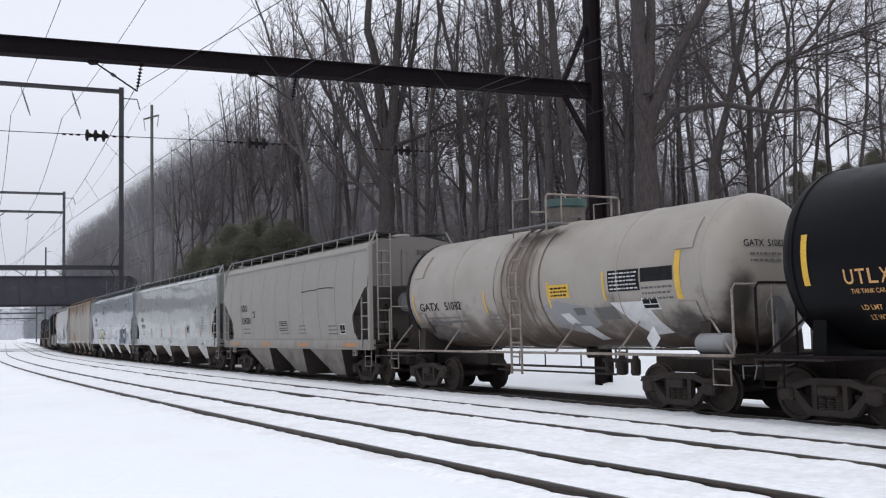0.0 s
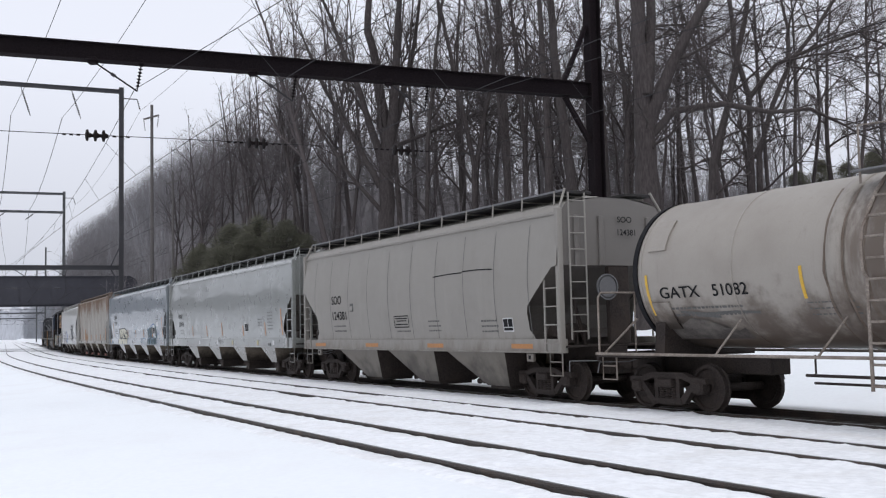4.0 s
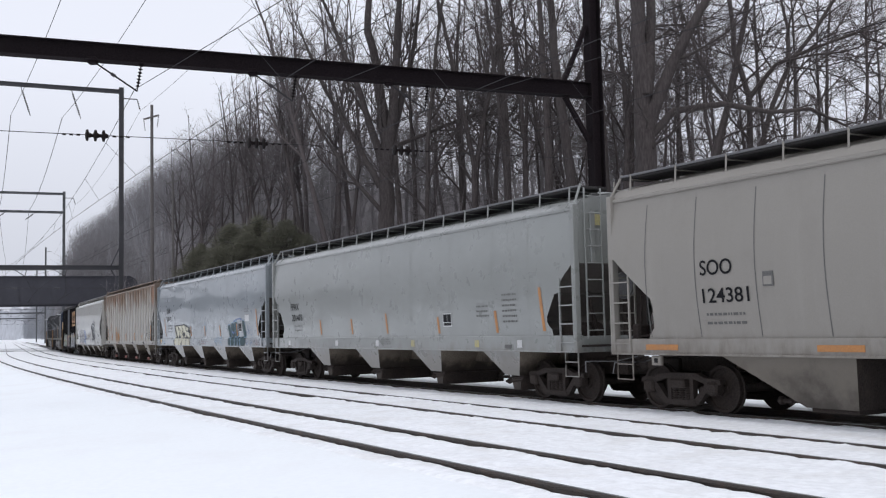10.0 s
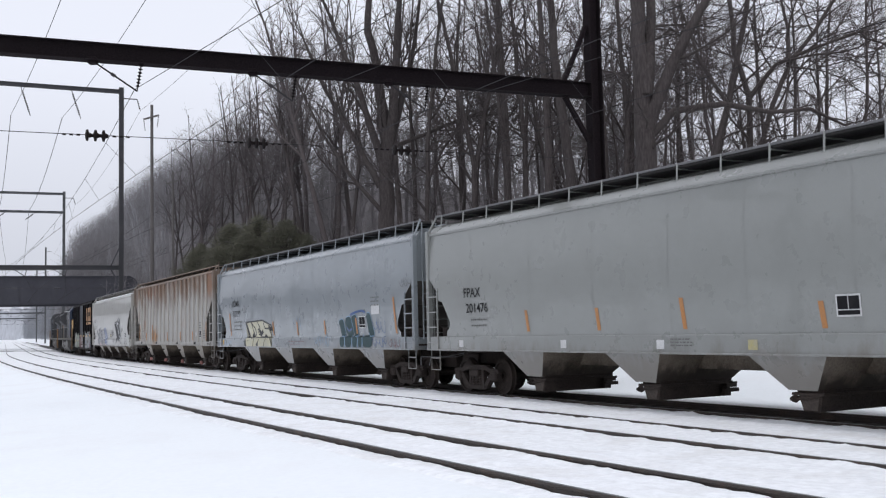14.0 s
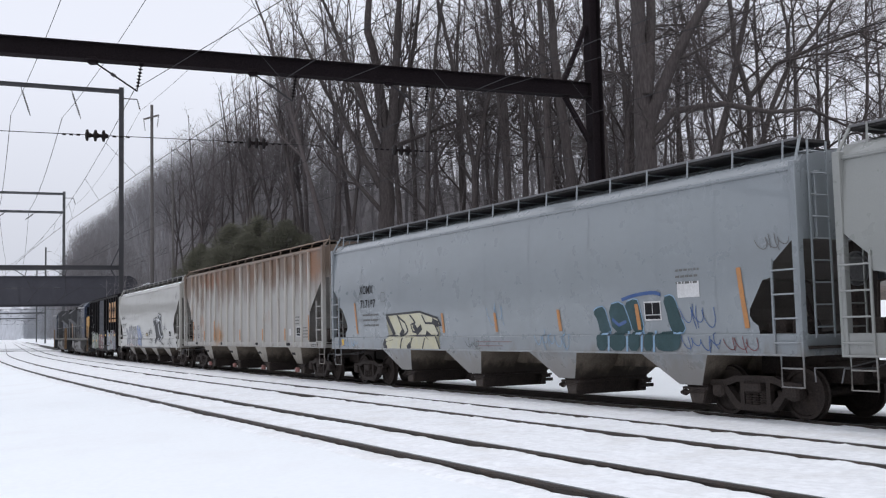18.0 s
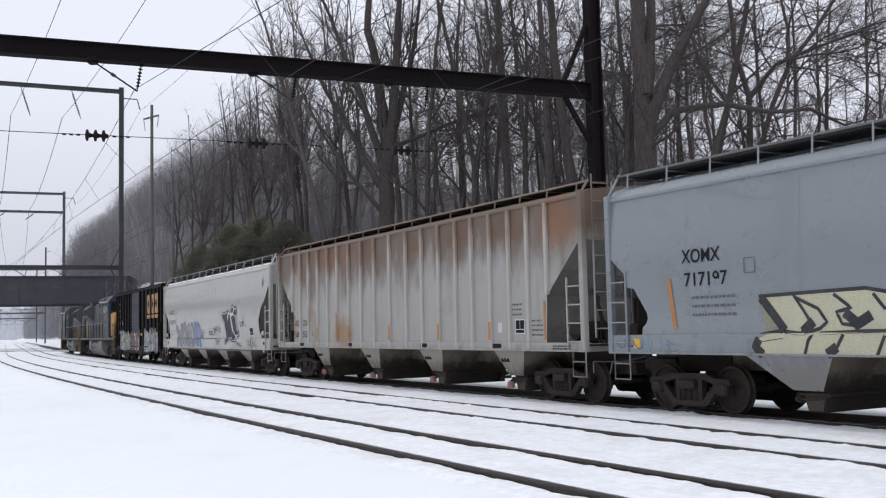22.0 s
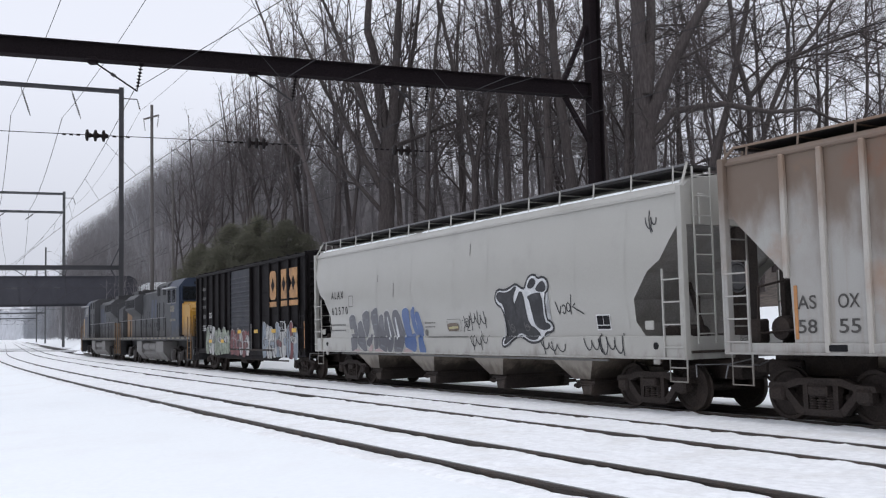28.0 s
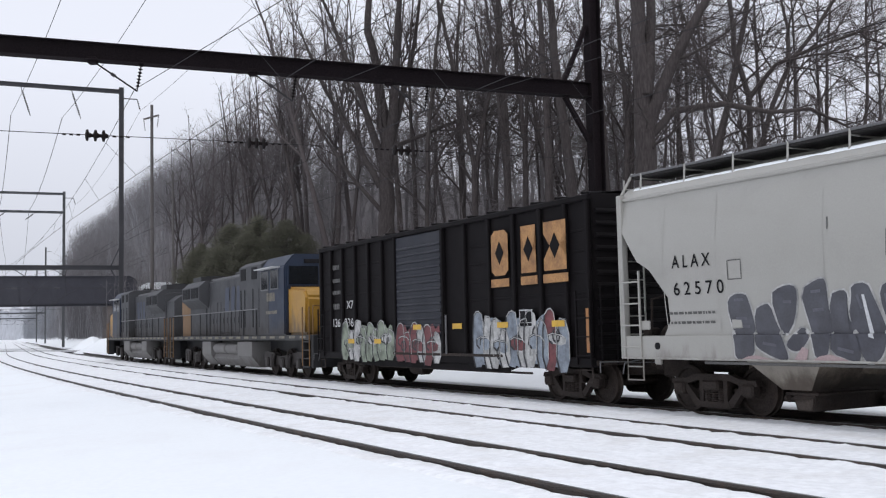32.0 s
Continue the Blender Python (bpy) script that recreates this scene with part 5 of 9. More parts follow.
SPRAY_GREEN = surface("pale_green_spray", (0.27, 0.31, 0.24), 0.6, dirt=(0.045, 0.055, 0.04), dirt_scale=3.5, amount=0.6, grain=0.08, bump=0)
SPRAY_RED = surface("dull_red_spray", (0.19, 0.055, 0.06), 0.6, dirt=(0.045, 0.02, 0.022), dirt_scale=3.5, amount=0.6, grain=0.08, bump=0)
SPRAY_WHITE = surface("white_spray", (0.62, 0.63, 0.64), 0.6, dirt=(0.45, 0.46, 0.48), dirt_scale=4, grain=0.06, bump=0)
SPRAY_PINK = surface("pale_pink_spray", (0.40, 0.30, 0.30), 0.6, grain=0.06, bump=0)
SPRAY_SKY = surface("sky_blue_spray", (0.27, 0.31, 0.36), 0.6, dirt=(0.045, 0.05, 0.065), dirt_scale=3.5, amount=0.6, grain=0.06, bump=0)

WORN_WHITE = surface("worn_white_spray", (0.50, 0.50, 0.49), 0.6, dirt=(0.10, 0.10, 0.10), dirt_scale=4, amount=0.6, grain=0.08, bump=0)

GREY_BLUE = surface("grey_blue_patch_paint", (0.235, 0.238, 0.245), 0.6, dirt=(0.27, 0.262, 0.255), dirt_scale=2, grain=0.05, bump=0)

for m in (SPRAY_BLUE, SPRAY_CREAM, SPRAY_PURPLE):
    glossed(m, 0.55, 0.08, 0.06)

# --- warm grey three-bay hopper ---
car, skin = hopper("dull warm-grey three-bay hopper car with curved sides", 21.47, 15.85, SOO_GREY, 4.30, (-6.45, 6.45),
                   [(1.40, 1.05), (1.54, 1.13), (1.65, 1.26), (2.05, 1.29), (2.23, 1.24), (2.85, 0.45), (3.06, 0.20), (3.10, 0.0)], ((2.75, -0.95, -4.60), 2.1), sill=(1.12, 1.44),
                   seams=[6.70, 5.32, 3.84, 2.36, 0.87, -0.61, -2.12, -3.66, -5.19, -6.70], supports=12, bulge=0.14, round_bays=True, side_chutes=SOO_CHUTE, slope=SHADED_PAINT, end_paint=SOO_END, end_gear=RUN_GEAR)
lettering(car, "reporting_mark", "SOO", 5.18, 4.38, 2.60, 0.28, skin, BLACK_PAINT)
lettering(car, "car_number", "124381", 5.16, 4.02, 2.09, 0.27, skin, BLACK_PAINT)
small_print(car, 5.11, 4.12, 1.86, 2, skin, GREY_PAINT, 0.06, 0.16, 3)
bm = bmesh.new()
soft_box(bm, 3.44, 3.68, skin(2.5) - 0.03, skin(2.5) + 0.02, 2.34, 2.60, 0.01)
plate = part("plate", bm, GREY_PAINT, car)
bm = bmesh.new()
soft_box(bm, 3.47, 3.65, skin(2.5) + 0.015, skin(2.5) + 0.026, 2.37, 2.51, 0.004)
part("plate_field", bm, SOO_GREY, plate)
scrawl(car, "framed_notice", [[(0.52, 1.80), (-0.40, 1.80), (-0.40, 2.12), (0.52, 2.12), (0.52, 1.80)], [(0.45, 1.88), (-0.33, 1.88)], [(0.35, 1.98), (-0.25, 1.98)], [(0.45, 2.05), (-0.33, 2.05)]], 0.028, skin, BLACK_PAINT)
small_print(car, 0.40, -0.45, 1.66, 1, skin, GREY_PAINT, 0.05, 0.12, 4)
small_print(car, -1.60, -2.30, 1.92, 3, skin, GREY_PAINT, 0.05, 0.13, 5)
small_print(car, -4.45, -5.25, 1.88, 3, skin, GREY_PAINT, 0.05, 0.13, 6)
consolidated(car, -5.47, 1.62, skin, 0.46, 0.34)
scrawl(car, "dented_crease", [[(-2.0, 3.14), (-2.85, 3.17), (-3.60, 3.17)], [(-3.63, 3.20), (-4.45, 3.20), (-5.10, 3.17)]], 0.03, skin, BLACK_PAINT, "rusty crease torn in the side", gap=0.006)
sill_skin = lambda z: 1.55
for x in (6.84, 2.65, -1.49, -5.82):
    decal(car, "reflector", rect(x, x - 0.92, 1.22, 1.33), sill_skin, ORANGE, "faded orange reflective strip")
for x in (6.58, -6.57):
    bm = bmesh.new()
    soft_box(bm, x - 0.14, x + 0.14, 1.46, 1.54, 0.92, 1.11, 0.015)
    jack = part("jacking_pad", bm, SOO_GREY, car)
    bm = bmesh.new()
    soft_box(bm, x - 0.05, x + 0.05, 1.535, 1.548, 0.97, 1.06, 0.005)
    part("hole", bm, BLACK_PAINT, jack)
end_x = -15.85 / 2 + 0.06
# writing on the end that faces back along the train
for txt, z, w, h in (("SOO", 4.10, 0.42, 0.14), ("124381", 3.80, 0.52, 0.14)):
    lettering(car, "end_mark", txt, 0.45, 0.45 - w, z, h, lambda k: 0.0, BLACK_PAINT).matrix_basis = Matrix.Translation((end_x - 0.05, -0.55, 0)) @ Matrix.Rotation(radians(90), 4, "Z")

# --- pale grey four-bay hopper ---
CUT4 = [(1.50, 0.95), (1.66, 0.98), (1.74, 1.10), (1.84, 1.16), (1.96, 1.14), (2.45, 0.80), (2.48, 0.60), (2.75, 0.53), (3.08, 0.12), (3.10, 0.0)]
car, skin = hopper("clean pale-grey four-bay hopper car with smooth sides", 40.45, 19.9, PALE_GREY, 4.32, (-8.35, 8.2), CUT4,
                   ((4.74, 0.75, -3.28, -7.24), 1.5), supports=17, bulge=0.07, side_chutes=PALE_GREY, slope=SHADED_PAINT, seams=[7.6, 4.9, 2.5, 0.1, -1.9, -4.2, -6.4, -8.0], seam_paint=PALE_GREY)
lettering(car, "reporting_mark", "FPAX", 7.90, 7.08, 2.52, 0.24, skin, BLACK_PAINT)
lettering(car, "car_number", "201476", 7.82, 6.76, 2.12, 0.24, skin, BLACK_PAINT)
small_print(car, 7.6, 6.8, 1.92, 2, skin, GREY_PAINT, 0.05, 0.15, 7)
for x, a, b in ((5.1, 2.12, 1.62), (2.42, 2.10, 1.62), (-0.2, 2.22, 1.62), (-3.47, 2.05, 1.60), (-6.48, 2.14, 1.60), (-8.5, 2.63, 1.62)):
    decal(car, "reflector", [(x + 0.055 * (a - b), a), (x + 0.055 * (a - b) - 0.11, a), (x - 0.055 * (a - b) - 0.11, b), (x - 0.055 * (a - b), b)], skin, ORANGE, "orange reflective strip")
consolidated(car, -3.80, 1.78, skin, 0.48, 0.36)
small_print(car, -5.6, -6.2, 2.25, 3, skin, GREY_PAINT, 0.05, 0.12, 8)
small_print(car, -6.85, -7.5, 2.50, 6, skin, GREY_PAINT, 0.055, 0.13, 9)
for x in (8.2, 3.7, 0.5, -1.9, -5.5, -7.5):
    decal(car, "placard", rect(x, x - 0.22, 1.24, 1.42), sill_skin, PALE_YELLOW if x in (-1.9, -5.5) else WHITE_PAINT)
small_print(car, 0.1, -0.5, 1.42, 3, sill_skin, GREY_PAINT, 0.03, 0.06, 10)
bm = bmesh.new()
soft_box(bm, -7.25, -6.95, 1.55, 1.57, 1.22, 1.31, 0.01)
part("placard_holder", bm, GREY_PAINT, car)
decal(car, "end_placard", rect(0.2, -0.1, 3.95, 4.2), lambda k: 0.0, PALE_YELLOW).matrix_basis = Matrix.Translation((-19.9 / 2 + 0.05, 0.9, 0)) @ Matrix.Rotation(radians(90), 4, "Z")

# --- blue-grey four-bay hopper with spray paint ---
car, skin = hopper("blue-grey four-bay hopper car with sprayed graffiti", 61.1, 20.0, BLUE_GREY, 4.32, (-8.37, 8.2), CUT4,
                   ((4.65, 0.72, -3.35, -7.40), 1.66), supports=17, bulge=0.07, side_chutes=BLUE_GREY, slope=SHADED_PAINT, seams=[7.6, 4.9, 2.5, 0.1, -1.9, -4.2, -6.4, -8.0], seam_paint=BLUE_GREY)
lettering(car, "reporting_mark", "XOMX", 7.72, 6.72, 2.86, 0.26, skin, BLACK_PAINT)
lettering(car, "car_number", "717197", 7.66, 6.56, 2.42, 0.26, skin, BLACK_PAINT)
small_print(car, 7.5, 6.4, 2.18, 3, skin, GREY_PAINT, 0.06, 0.16, 11)
scrawl(car, "framed_notice", [[(6.15, 2.6), (5.9, 2.6), (5.9, 2.86), (6.15, 2.86), (6.15, 2.6)]], 0.02, skin, GREY_PAINT)


def low_skin(z):
    """The side with the sill standing proud below it."""
    return 1.552 if z < 1.53 else skin(z)


for x, a, b in ((8.1, 2.6, 1.62), (2.40, 2.15, 1.62), (-0.3, 2.1, 1.62), (-3.0, 2.10, 1.62), (-5.72, 2.14, 1.62), (-8.6, 2.7, 1.62)):
    decal(car, "reflector", [(x + 0.055 * (a - b), a), (x + 0.055 * (a - b) - 0.11, a), (x - 0.055 * (a - b) - 0.11, b), (x - 0.055 * (a - b), b)], skin, ORANGE, "orange reflective strip", gap=0.014)
# cream block graffiti with a dark outline
outer = [(5.85, 2.17), (4.6, 2.20), (3.67, 2.22), (2.63, 2.02), (2.47, 1.82), (2.82, 1.84), (2.61, 1.60), (2.73, 1.52), (2.48, 1.15), (5.9, 1.15), (6.02, 1.38), (5.73, 1.50), (5.36, 1.54)]
decal(car, "graffiti_fill", outer, low_skin, SPRAY_CREAM, "cream block graffiti outlined in black")
scrawl(car, "graffiti_outline", [[(5.85, 2.17), (4.6, 2.20), (3.67, 2.22), (2.63, 2.02), (2.47, 1.82), (2.9, 1.88), (3.36, 1.9), (3.54, 2.13)], [(2.82, 1.84), (2.61, 1.60), (2.73, 1.52), (2.48, 1.15)], [(5.09, 2.17), (4.9, 1.9), (4.76, 1.67), (5.0, 1.52), (5.36, 1.56)],
                                 [(4.28, 2.15), (3.96, 1.92), (4.25, 1.86), (4.16, 1.67), (3.8, 1.62)], [(5.05, 2.12), (4.6, 1.92), (4.45, 1.7), (4.6, 1.60), (4.97, 1.51)], [(4.9, 1.16), (4.82, 1.4), (4.72, 1.52)], [(4.33, 1.17), (4.12, 1.5)], [(3.51, 1.17), (3.36, 1.48)], [(4.6, 1.52), (3.7, 1.55), (2.8, 1.54)]], 0.06, low_skin, INK, gap=0.013)
scrawl(car, "graffiti_shade", [[(5.80, 2.15), (5.55, 1.85), (5.33, 1.57)], [(5.36, 1.52), (5.85, 1.46), (5.97, 1.30), (5.80, 1.16)], [(4.72, 1.72), (4.95, 1.55)], [(4.1, 1.85), (3.9, 1.7)], [(3.35, 1.62), (3.1, 1.5)], [(3.95, 1.62), (3.6, 1.8)], [(4.45, 1.18), (4.25, 1.3)], [(2.95, 1.95), (2.6, 1.85)]], 0.17, low_skin, INK, gap=0.012)
# tall dark teal letters, their lower halves on the sill
for pts in ([(-4.30, 2.0), (-4.45, 2.10), (-4.70, 2.12), (-4.80, 1.84), (-4.90, 1.55), (-4.50, 1.55), (-4.45, 1.84)], [(-4.82, 2.14), (-5.30, 2.21), (-5.47, 1.87), (-5.57, 1.55), (-4.95, 1.55)],
            [(-5.35, 2.17), (-5.76, 2.26), (-5.83, 2.1), (-5.95, 1.55), (-5.60, 1.55), (-5.5, 1.9)], [(-6.54, 2.24), (-6.82, 2.29), (-6.94, 2.11), (-6.96, 1.88), (-7.06, 1.79), (-7.14, 1.58), (-6.80, 1.52), (-6.68, 1.71), (-6.64, 1.94)]):
    decal(car, "graffiti_letter", rounded(pts, 1), low_skin, SPRAY_TEAL, "tall dark-teal graffiti letter", gap=0.010)
    scrawl(car, "graffiti_outline", [rounded(pts, 1)[:-4]], 0.05, low_skin, SPRAY_PALE_BLUE, gap=0.009)
for pts in ([(-4.43, 1.58), (-4.82, 1.58), (-4.80, 1.20), (-4.44, 1.20)], [(-4.89, 1.58), (-5.41, 1.58), (-5.39, 1.20), (-4.88, 1.20)], [(-5.49, 1.58), (-5.85, 1.58), (-5.83, 1.20), (-5.48, 1.20)], [(-5.97, 1.57), (-6.25, 1.57), (-6.23, 1.20), (-5.95, 1.20)],
            [(-6.31, 1.57), (-7.05, 1.60), (-7.03, 1.34), (-6.92, 1.20), (-6.41, 1.20), (-6.29, 1.34)]):
    decal(car, "graffiti_letter", rounded(pts, 1), low_skin, SPRAY_TEAL, "dark-teal foot of a graffiti letter", gap=0.016)
scrawl(car, "graffiti_outline", [[(-4.85, 1.60), (-4.84, 1.18)], [(-5.45, 1.60), (-5.44, 1.18)], [(-5.91, 1.60), (-5.89, 1.18)], [(-6.28, 1.60), (-6.26, 1.18)]], 0.06, low_skin, SPRAY_PALE_BLUE, gap=0.015)
scrawl(car, "graffiti_outline", [rounded([(-5.3, 2.24), (-5.7, 2.32), (-6.3, 2.36), (-6.5, 2.30)], 2, False), [(-4.95, 1.85), (-5.15, 1.72), (-5.4, 1.8)]], 0.07, low_skin, SPRAY_BLUE, gap=0.013)
consolidated(car, -5.98, 1.80, skin, 0.50, 0.38)
decal(car, "paint_patch", rect(-6.98, -7.58, 2.22, 2.52), skin, WHITE_PAINT, "fresh white patch")
small_print(car, -6.95, -7.6, 2.72, 3, skin, GREY_PAINT, 0.05, 0.12, 12)
def tag(car, x0, x1, za, zb, on, mat, rng, width):
    """A loose scribble of unreadable loops and strokes."""
    mid, tall, lines = (za + zb) / 2, zb - za, []
    turns = max(2, int((x0 - x1) / 0.24))
    run_of, drift = [], 0.0
    for i in range(turns * 9 + 1):
        f = i / (turns * 9)
        a = 2 * math.pi * turns * f
        if i % 9 == 0:
            swell, drift = rng.uniform(0.45, 1.1), rng.uniform(-0.12, 0.12) * tall
        run_of.append((x0 + (x1 - x0) * f + 0.075 * swell * math.sin(a + 0.6), mid + drift + 0.40 * tall * swell * math.cos(a)))
        if i % 18 == 17 and rng.random() < 0.75:
            lines.append(run_of)
            run_of = []
    if len(run_of) > 2:
        lines.append(run_of)
    for _ in range(turns // 2 + 1):
        x = rng.uniform(x1, x0)
        lines.append([(x, zb + rng.uniform(-0.05, 0.06)), (x - rng.uniform(-0.03, 0.06), mid), (x - rng.uniform(0.0, 0.14), za + rng.uniform(-0.05, 0.06))])
    scrawl(car, "tag", [rounded(k, 2, False) for k in lines], width, on, mat, "loose scribbled tag")


rng = random.Random(5)
for x0, x1, za, zb, mat in ((-7.05, -7.95, 1.65, 2.05, SPRAY_BLUE), (-7.1, -8.1, 1.2, 1.5, SPRAY_BLUE), (-2.1, -3.45, 1.2, 1.62, SPRAY_PALE_BLUE), (8.9, 7.9, 1.2, 1.45, SPRAY_PALE_BLUE), (9.7, 8.9, 1.22, 1.46, SPRAY_BLUE), (-0.0, -0.7, 1.75, 2.3, SPRAY_PALE_BLUE), (1.1, 0.4, 1.2, 1.45, SPRAY_PURPLE), (-9.05, -9.8, 2.95, 3.2, GREY_PAINT), (-8.2, -9.0, 1.2, 1.45, SPRAY_RED)):
    tag(car, x0, x1, za, zb, low_skin, mat, rng, 0.017)
scrawl(car, "stencil_line", [[(0.6, 1.38), (-1.1, 1.38)], [(0.5, 1.28), (-0.7, 1.28)]], 0.014, sill_skin, SPRAY_RED)
decal(car, "placard", rect(9.2, 9.0, 1.25, 1.45), sill_skin, YELLOW)

# --- rusty ribbed four-bay hopper ---
rib_xs = [sg * x for x in (1.10, 2.09, 3.09, 4.04, 4.88, 5.79, 6.67, 7.49, 8.28) for sg in (1, -1)] + [0.0]
car, skin = hopper("rust-streaked ribbed grey hopper car", 81.6, 19.5, RUSTED_WHITE, 4.59, (-8.1, 8.1),
                   [(1.39, 1.50), (2.43, 1.45), (3.58, 0.20), (3.60, 0.0)], ((5.2, 1.17, -2.88, -6.95), 1.15), sill=(1.16, 1.36), bulge=0.0, ribs=rib_xs, supports=17,
                   roof_paint=RUSTED_WHITE, side_chutes=TAN_CHUTE)
FADED_PINK = surface("faded_pink_paint", (0.36, 0.17, 0.15), 0.7, dirt=(0.15, 0.08, 0.07), dirt_scale=6, amount=0.5, grain=0.1, bump=0.1)
for x in (5.7, 1.67, -2.38, -6.45):
    bm = bmesh.new()
    lathe(bm, [(0.0, -0.09), (0.07, -0.09), (0.09, -0.06), (0.09, 0.05), (0.06, 0.08), (0.0, 0.08)], 12, pose(x + 0.24, 1.24, 0.33, 90))
    part("gate_drive", bm, FADED_PINK, car, "faded pink gate drive")
    for k in range(3):
        soft = bmesh.new()
        soft_box(soft, x + 0.36 - 0.13 * k, x + 0.44 - 0.13 * k, 1.345, 1.385, 0.88, 1.03, 0.01)
        part("chute_mark", soft, BLACK_PAINT, car)
front = lambda z: skin(z) + 0.0
for txt, x0, x1, z in (("AS", 8.15, 7.66, 1.92), ("OX", 7.33, 6.82, 1.92), ("58", 8.15, 7.66, 1.52), ("55", 7.33, 6.82, 1.52), ("4", 6.42, 6.24, 1.52)):
    lettering(car, "reporting_mark" if txt in ("AS", "OX") else "car_number", txt, x0 - 0.05, x1 + 0.05, z, 0.23, front, FADED_BLACK)
for x in (8.28, 5.79, 4.04, 3.09, 0.0, -3.09, -5.79, -8.28):
    bm = bmesh.new()
    off, w = (0.0, 0.035) if abs(x) > 8 else (0.075, 0.045)
    x = x * 0.982 if abs(x) > 8 else x
    soft_box(bm, x - w, x + w, skin(2) + off, skin(2) + off + 0.017, 1.42, 1.42 + (0.9 if abs(x) > 6 or x == 4.04 else 0.45), 0.004)
    part("reflector", bm, ORANGE, car, "orange reflective strip on a rib")
consolidated(car, -6.88, 1.56, front, 0.42, 0.36)
small_print(car, -6.75, -7.2, 2.25, 3, front, GREY_PAINT, 0.05, 0.12, 14)
small_print(car, -7.6, -8.05, 1.85, 4, front, GREY_PAINT, 0.05, 0.11, 15)
decal(car, "paint_patch", rect(-6.10, -6.28, 1.6, 1.85), front, WHITE_PAINT)
small_print(car, -8.5, -9.2, 1.27, 2, sill_skin, BLACK_PAINT, 0.035, 0.06, 16)
for x in (7.3, 3.0, -2.2, -6.1):
    bm = bmesh.new()
    soft_box(bm, x - 0.2, x + 0.2, 1.50, 1.565, 1.22, 1.34, 0.02)
    part("sill_slot", bm, BLACK_PAINT, car)

# --- off-white four-bay hopper with spray paint ---
car, skin = hopper("off-white four-bay hopper car with black and blue graffiti", 101.68, 18.8, OFF_WHITE, 4.28, (-7.75, 7.35),
                   [(1.50, 1.20), (1.78, 1.42), (2.24, 1.42), (2.78, 0.95), (2.98, 0.58), (3.6, 0.10), (3.62, 0.0)], ((4.7, 1.1, -2.5, -6.1), 1.4), sill=(1.04, 1.50), bulge=0.13,
                   snowy=True, supports=15, seams=[8.0, 6.6, 4.2, 1.9, -0.56, -2.29, -4.19, -5.96, -7.69], seam_paint=OFF_WHITE, side_chutes=TAN_CHUTE)
bm = bmesh.new()
tube(bm, [(7.0, 1.56, 1.00), (-7.0, 1.56, 1.00)], 0.028)
part("air_pipe", bm, GREY_PAINT, car)


def alax_skin(z):
    return 1.552 if z < 1.51 else skin(z)


lettering(car, "reporting_mark", "A L A X", 7.74, 6.72, 2.78, 0.24, skin, BLACK_PAINT)
lettering(car, "car_number", "6 2 5 7 0", 7.72, 6.42, 2.26, 0.25, skin, BLACK_PAINT)
small_print(car, 7.9, 6.7, 1.90, 2, skin, GREY_PAINT, 0.06, 0.18, 17)
scrawl(car, "framed_notice", [[(6.3, 2.5), (5.98, 2.5), (5.98, 2.84), (6.3, 2.84), (6.3, 2.5)]], 0.02, skin, GREY_PAINT)
# slate letters, the last ones blue
SLATE_LETTERS = (
    [(6.39, 2.06), (6.26, 2.22), (5.93, 2.24), (5.85, 2.09), (5.78, 1.66), (5.82, 1.44), (5.79, 1.17), (5.97, 1.09), (6.25, 1.06), (6.26, 1.39), (6.30, 1.55)],
    [(5.76, 1.93), (5.55, 2.03), (5.39, 2.03), (5.30, 1.70), (5.17, 1.44), (5.04, 1.12), (5.10, 1.06), (5.34, 1.10), (5.75, 1.28), (5.79, 1.44)],
    [(5.37, 2.19), (5.12, 2.32), (4.85, 2.34), (4.77, 2.22), (4.88, 1.75), (5.12, 1.47), (5.22, 1.54)],
    [(5.10, 1.35), (4.90, 1.54), (4.74, 1.64), (4.58, 1.49), (4.69, 1.33), (4.84, 1.21), (5.03, 1.25)],
    [(4.71, 2.24), (4.34, 2.41), (4.17, 2.40), (4.20, 2.04), (4.13, 1.69), (4.19, 1.44), (4.25, 1.13), (4.49, 1.08), (4.54, 1.39), (4.62, 1.75)],
    [(4.15, 2.14), (3.87, 2.22), (3.78, 2.13), (3.85, 1.83), (3.71, 1.53), (3.63, 1.39), (3.61, 1.09), (3.74, 1.06), (4.20, 1.21), (4.16, 1.44)],
    [(3.71, 2.28), (3.41, 2.31), (3.33, 2.11), (3.19, 1.72), (3.12, 1.43), (3.23, 1.15), (3.36, 1.06), (3.55, 1.06), (3.68, 1.43), (3.82, 1.78), (3.72, 2.08)],
    [(3.20, 2.21), (2.97, 2.34), (2.73, 2.26), (2.55, 1.90), (2.40, 1.52), (2.46, 1.29), (2.62, 1.06), (2.81, 1.05), (3.11, 1.06), (3.16, 1.24), (3.04, 1.48), (3.18, 1.87)])
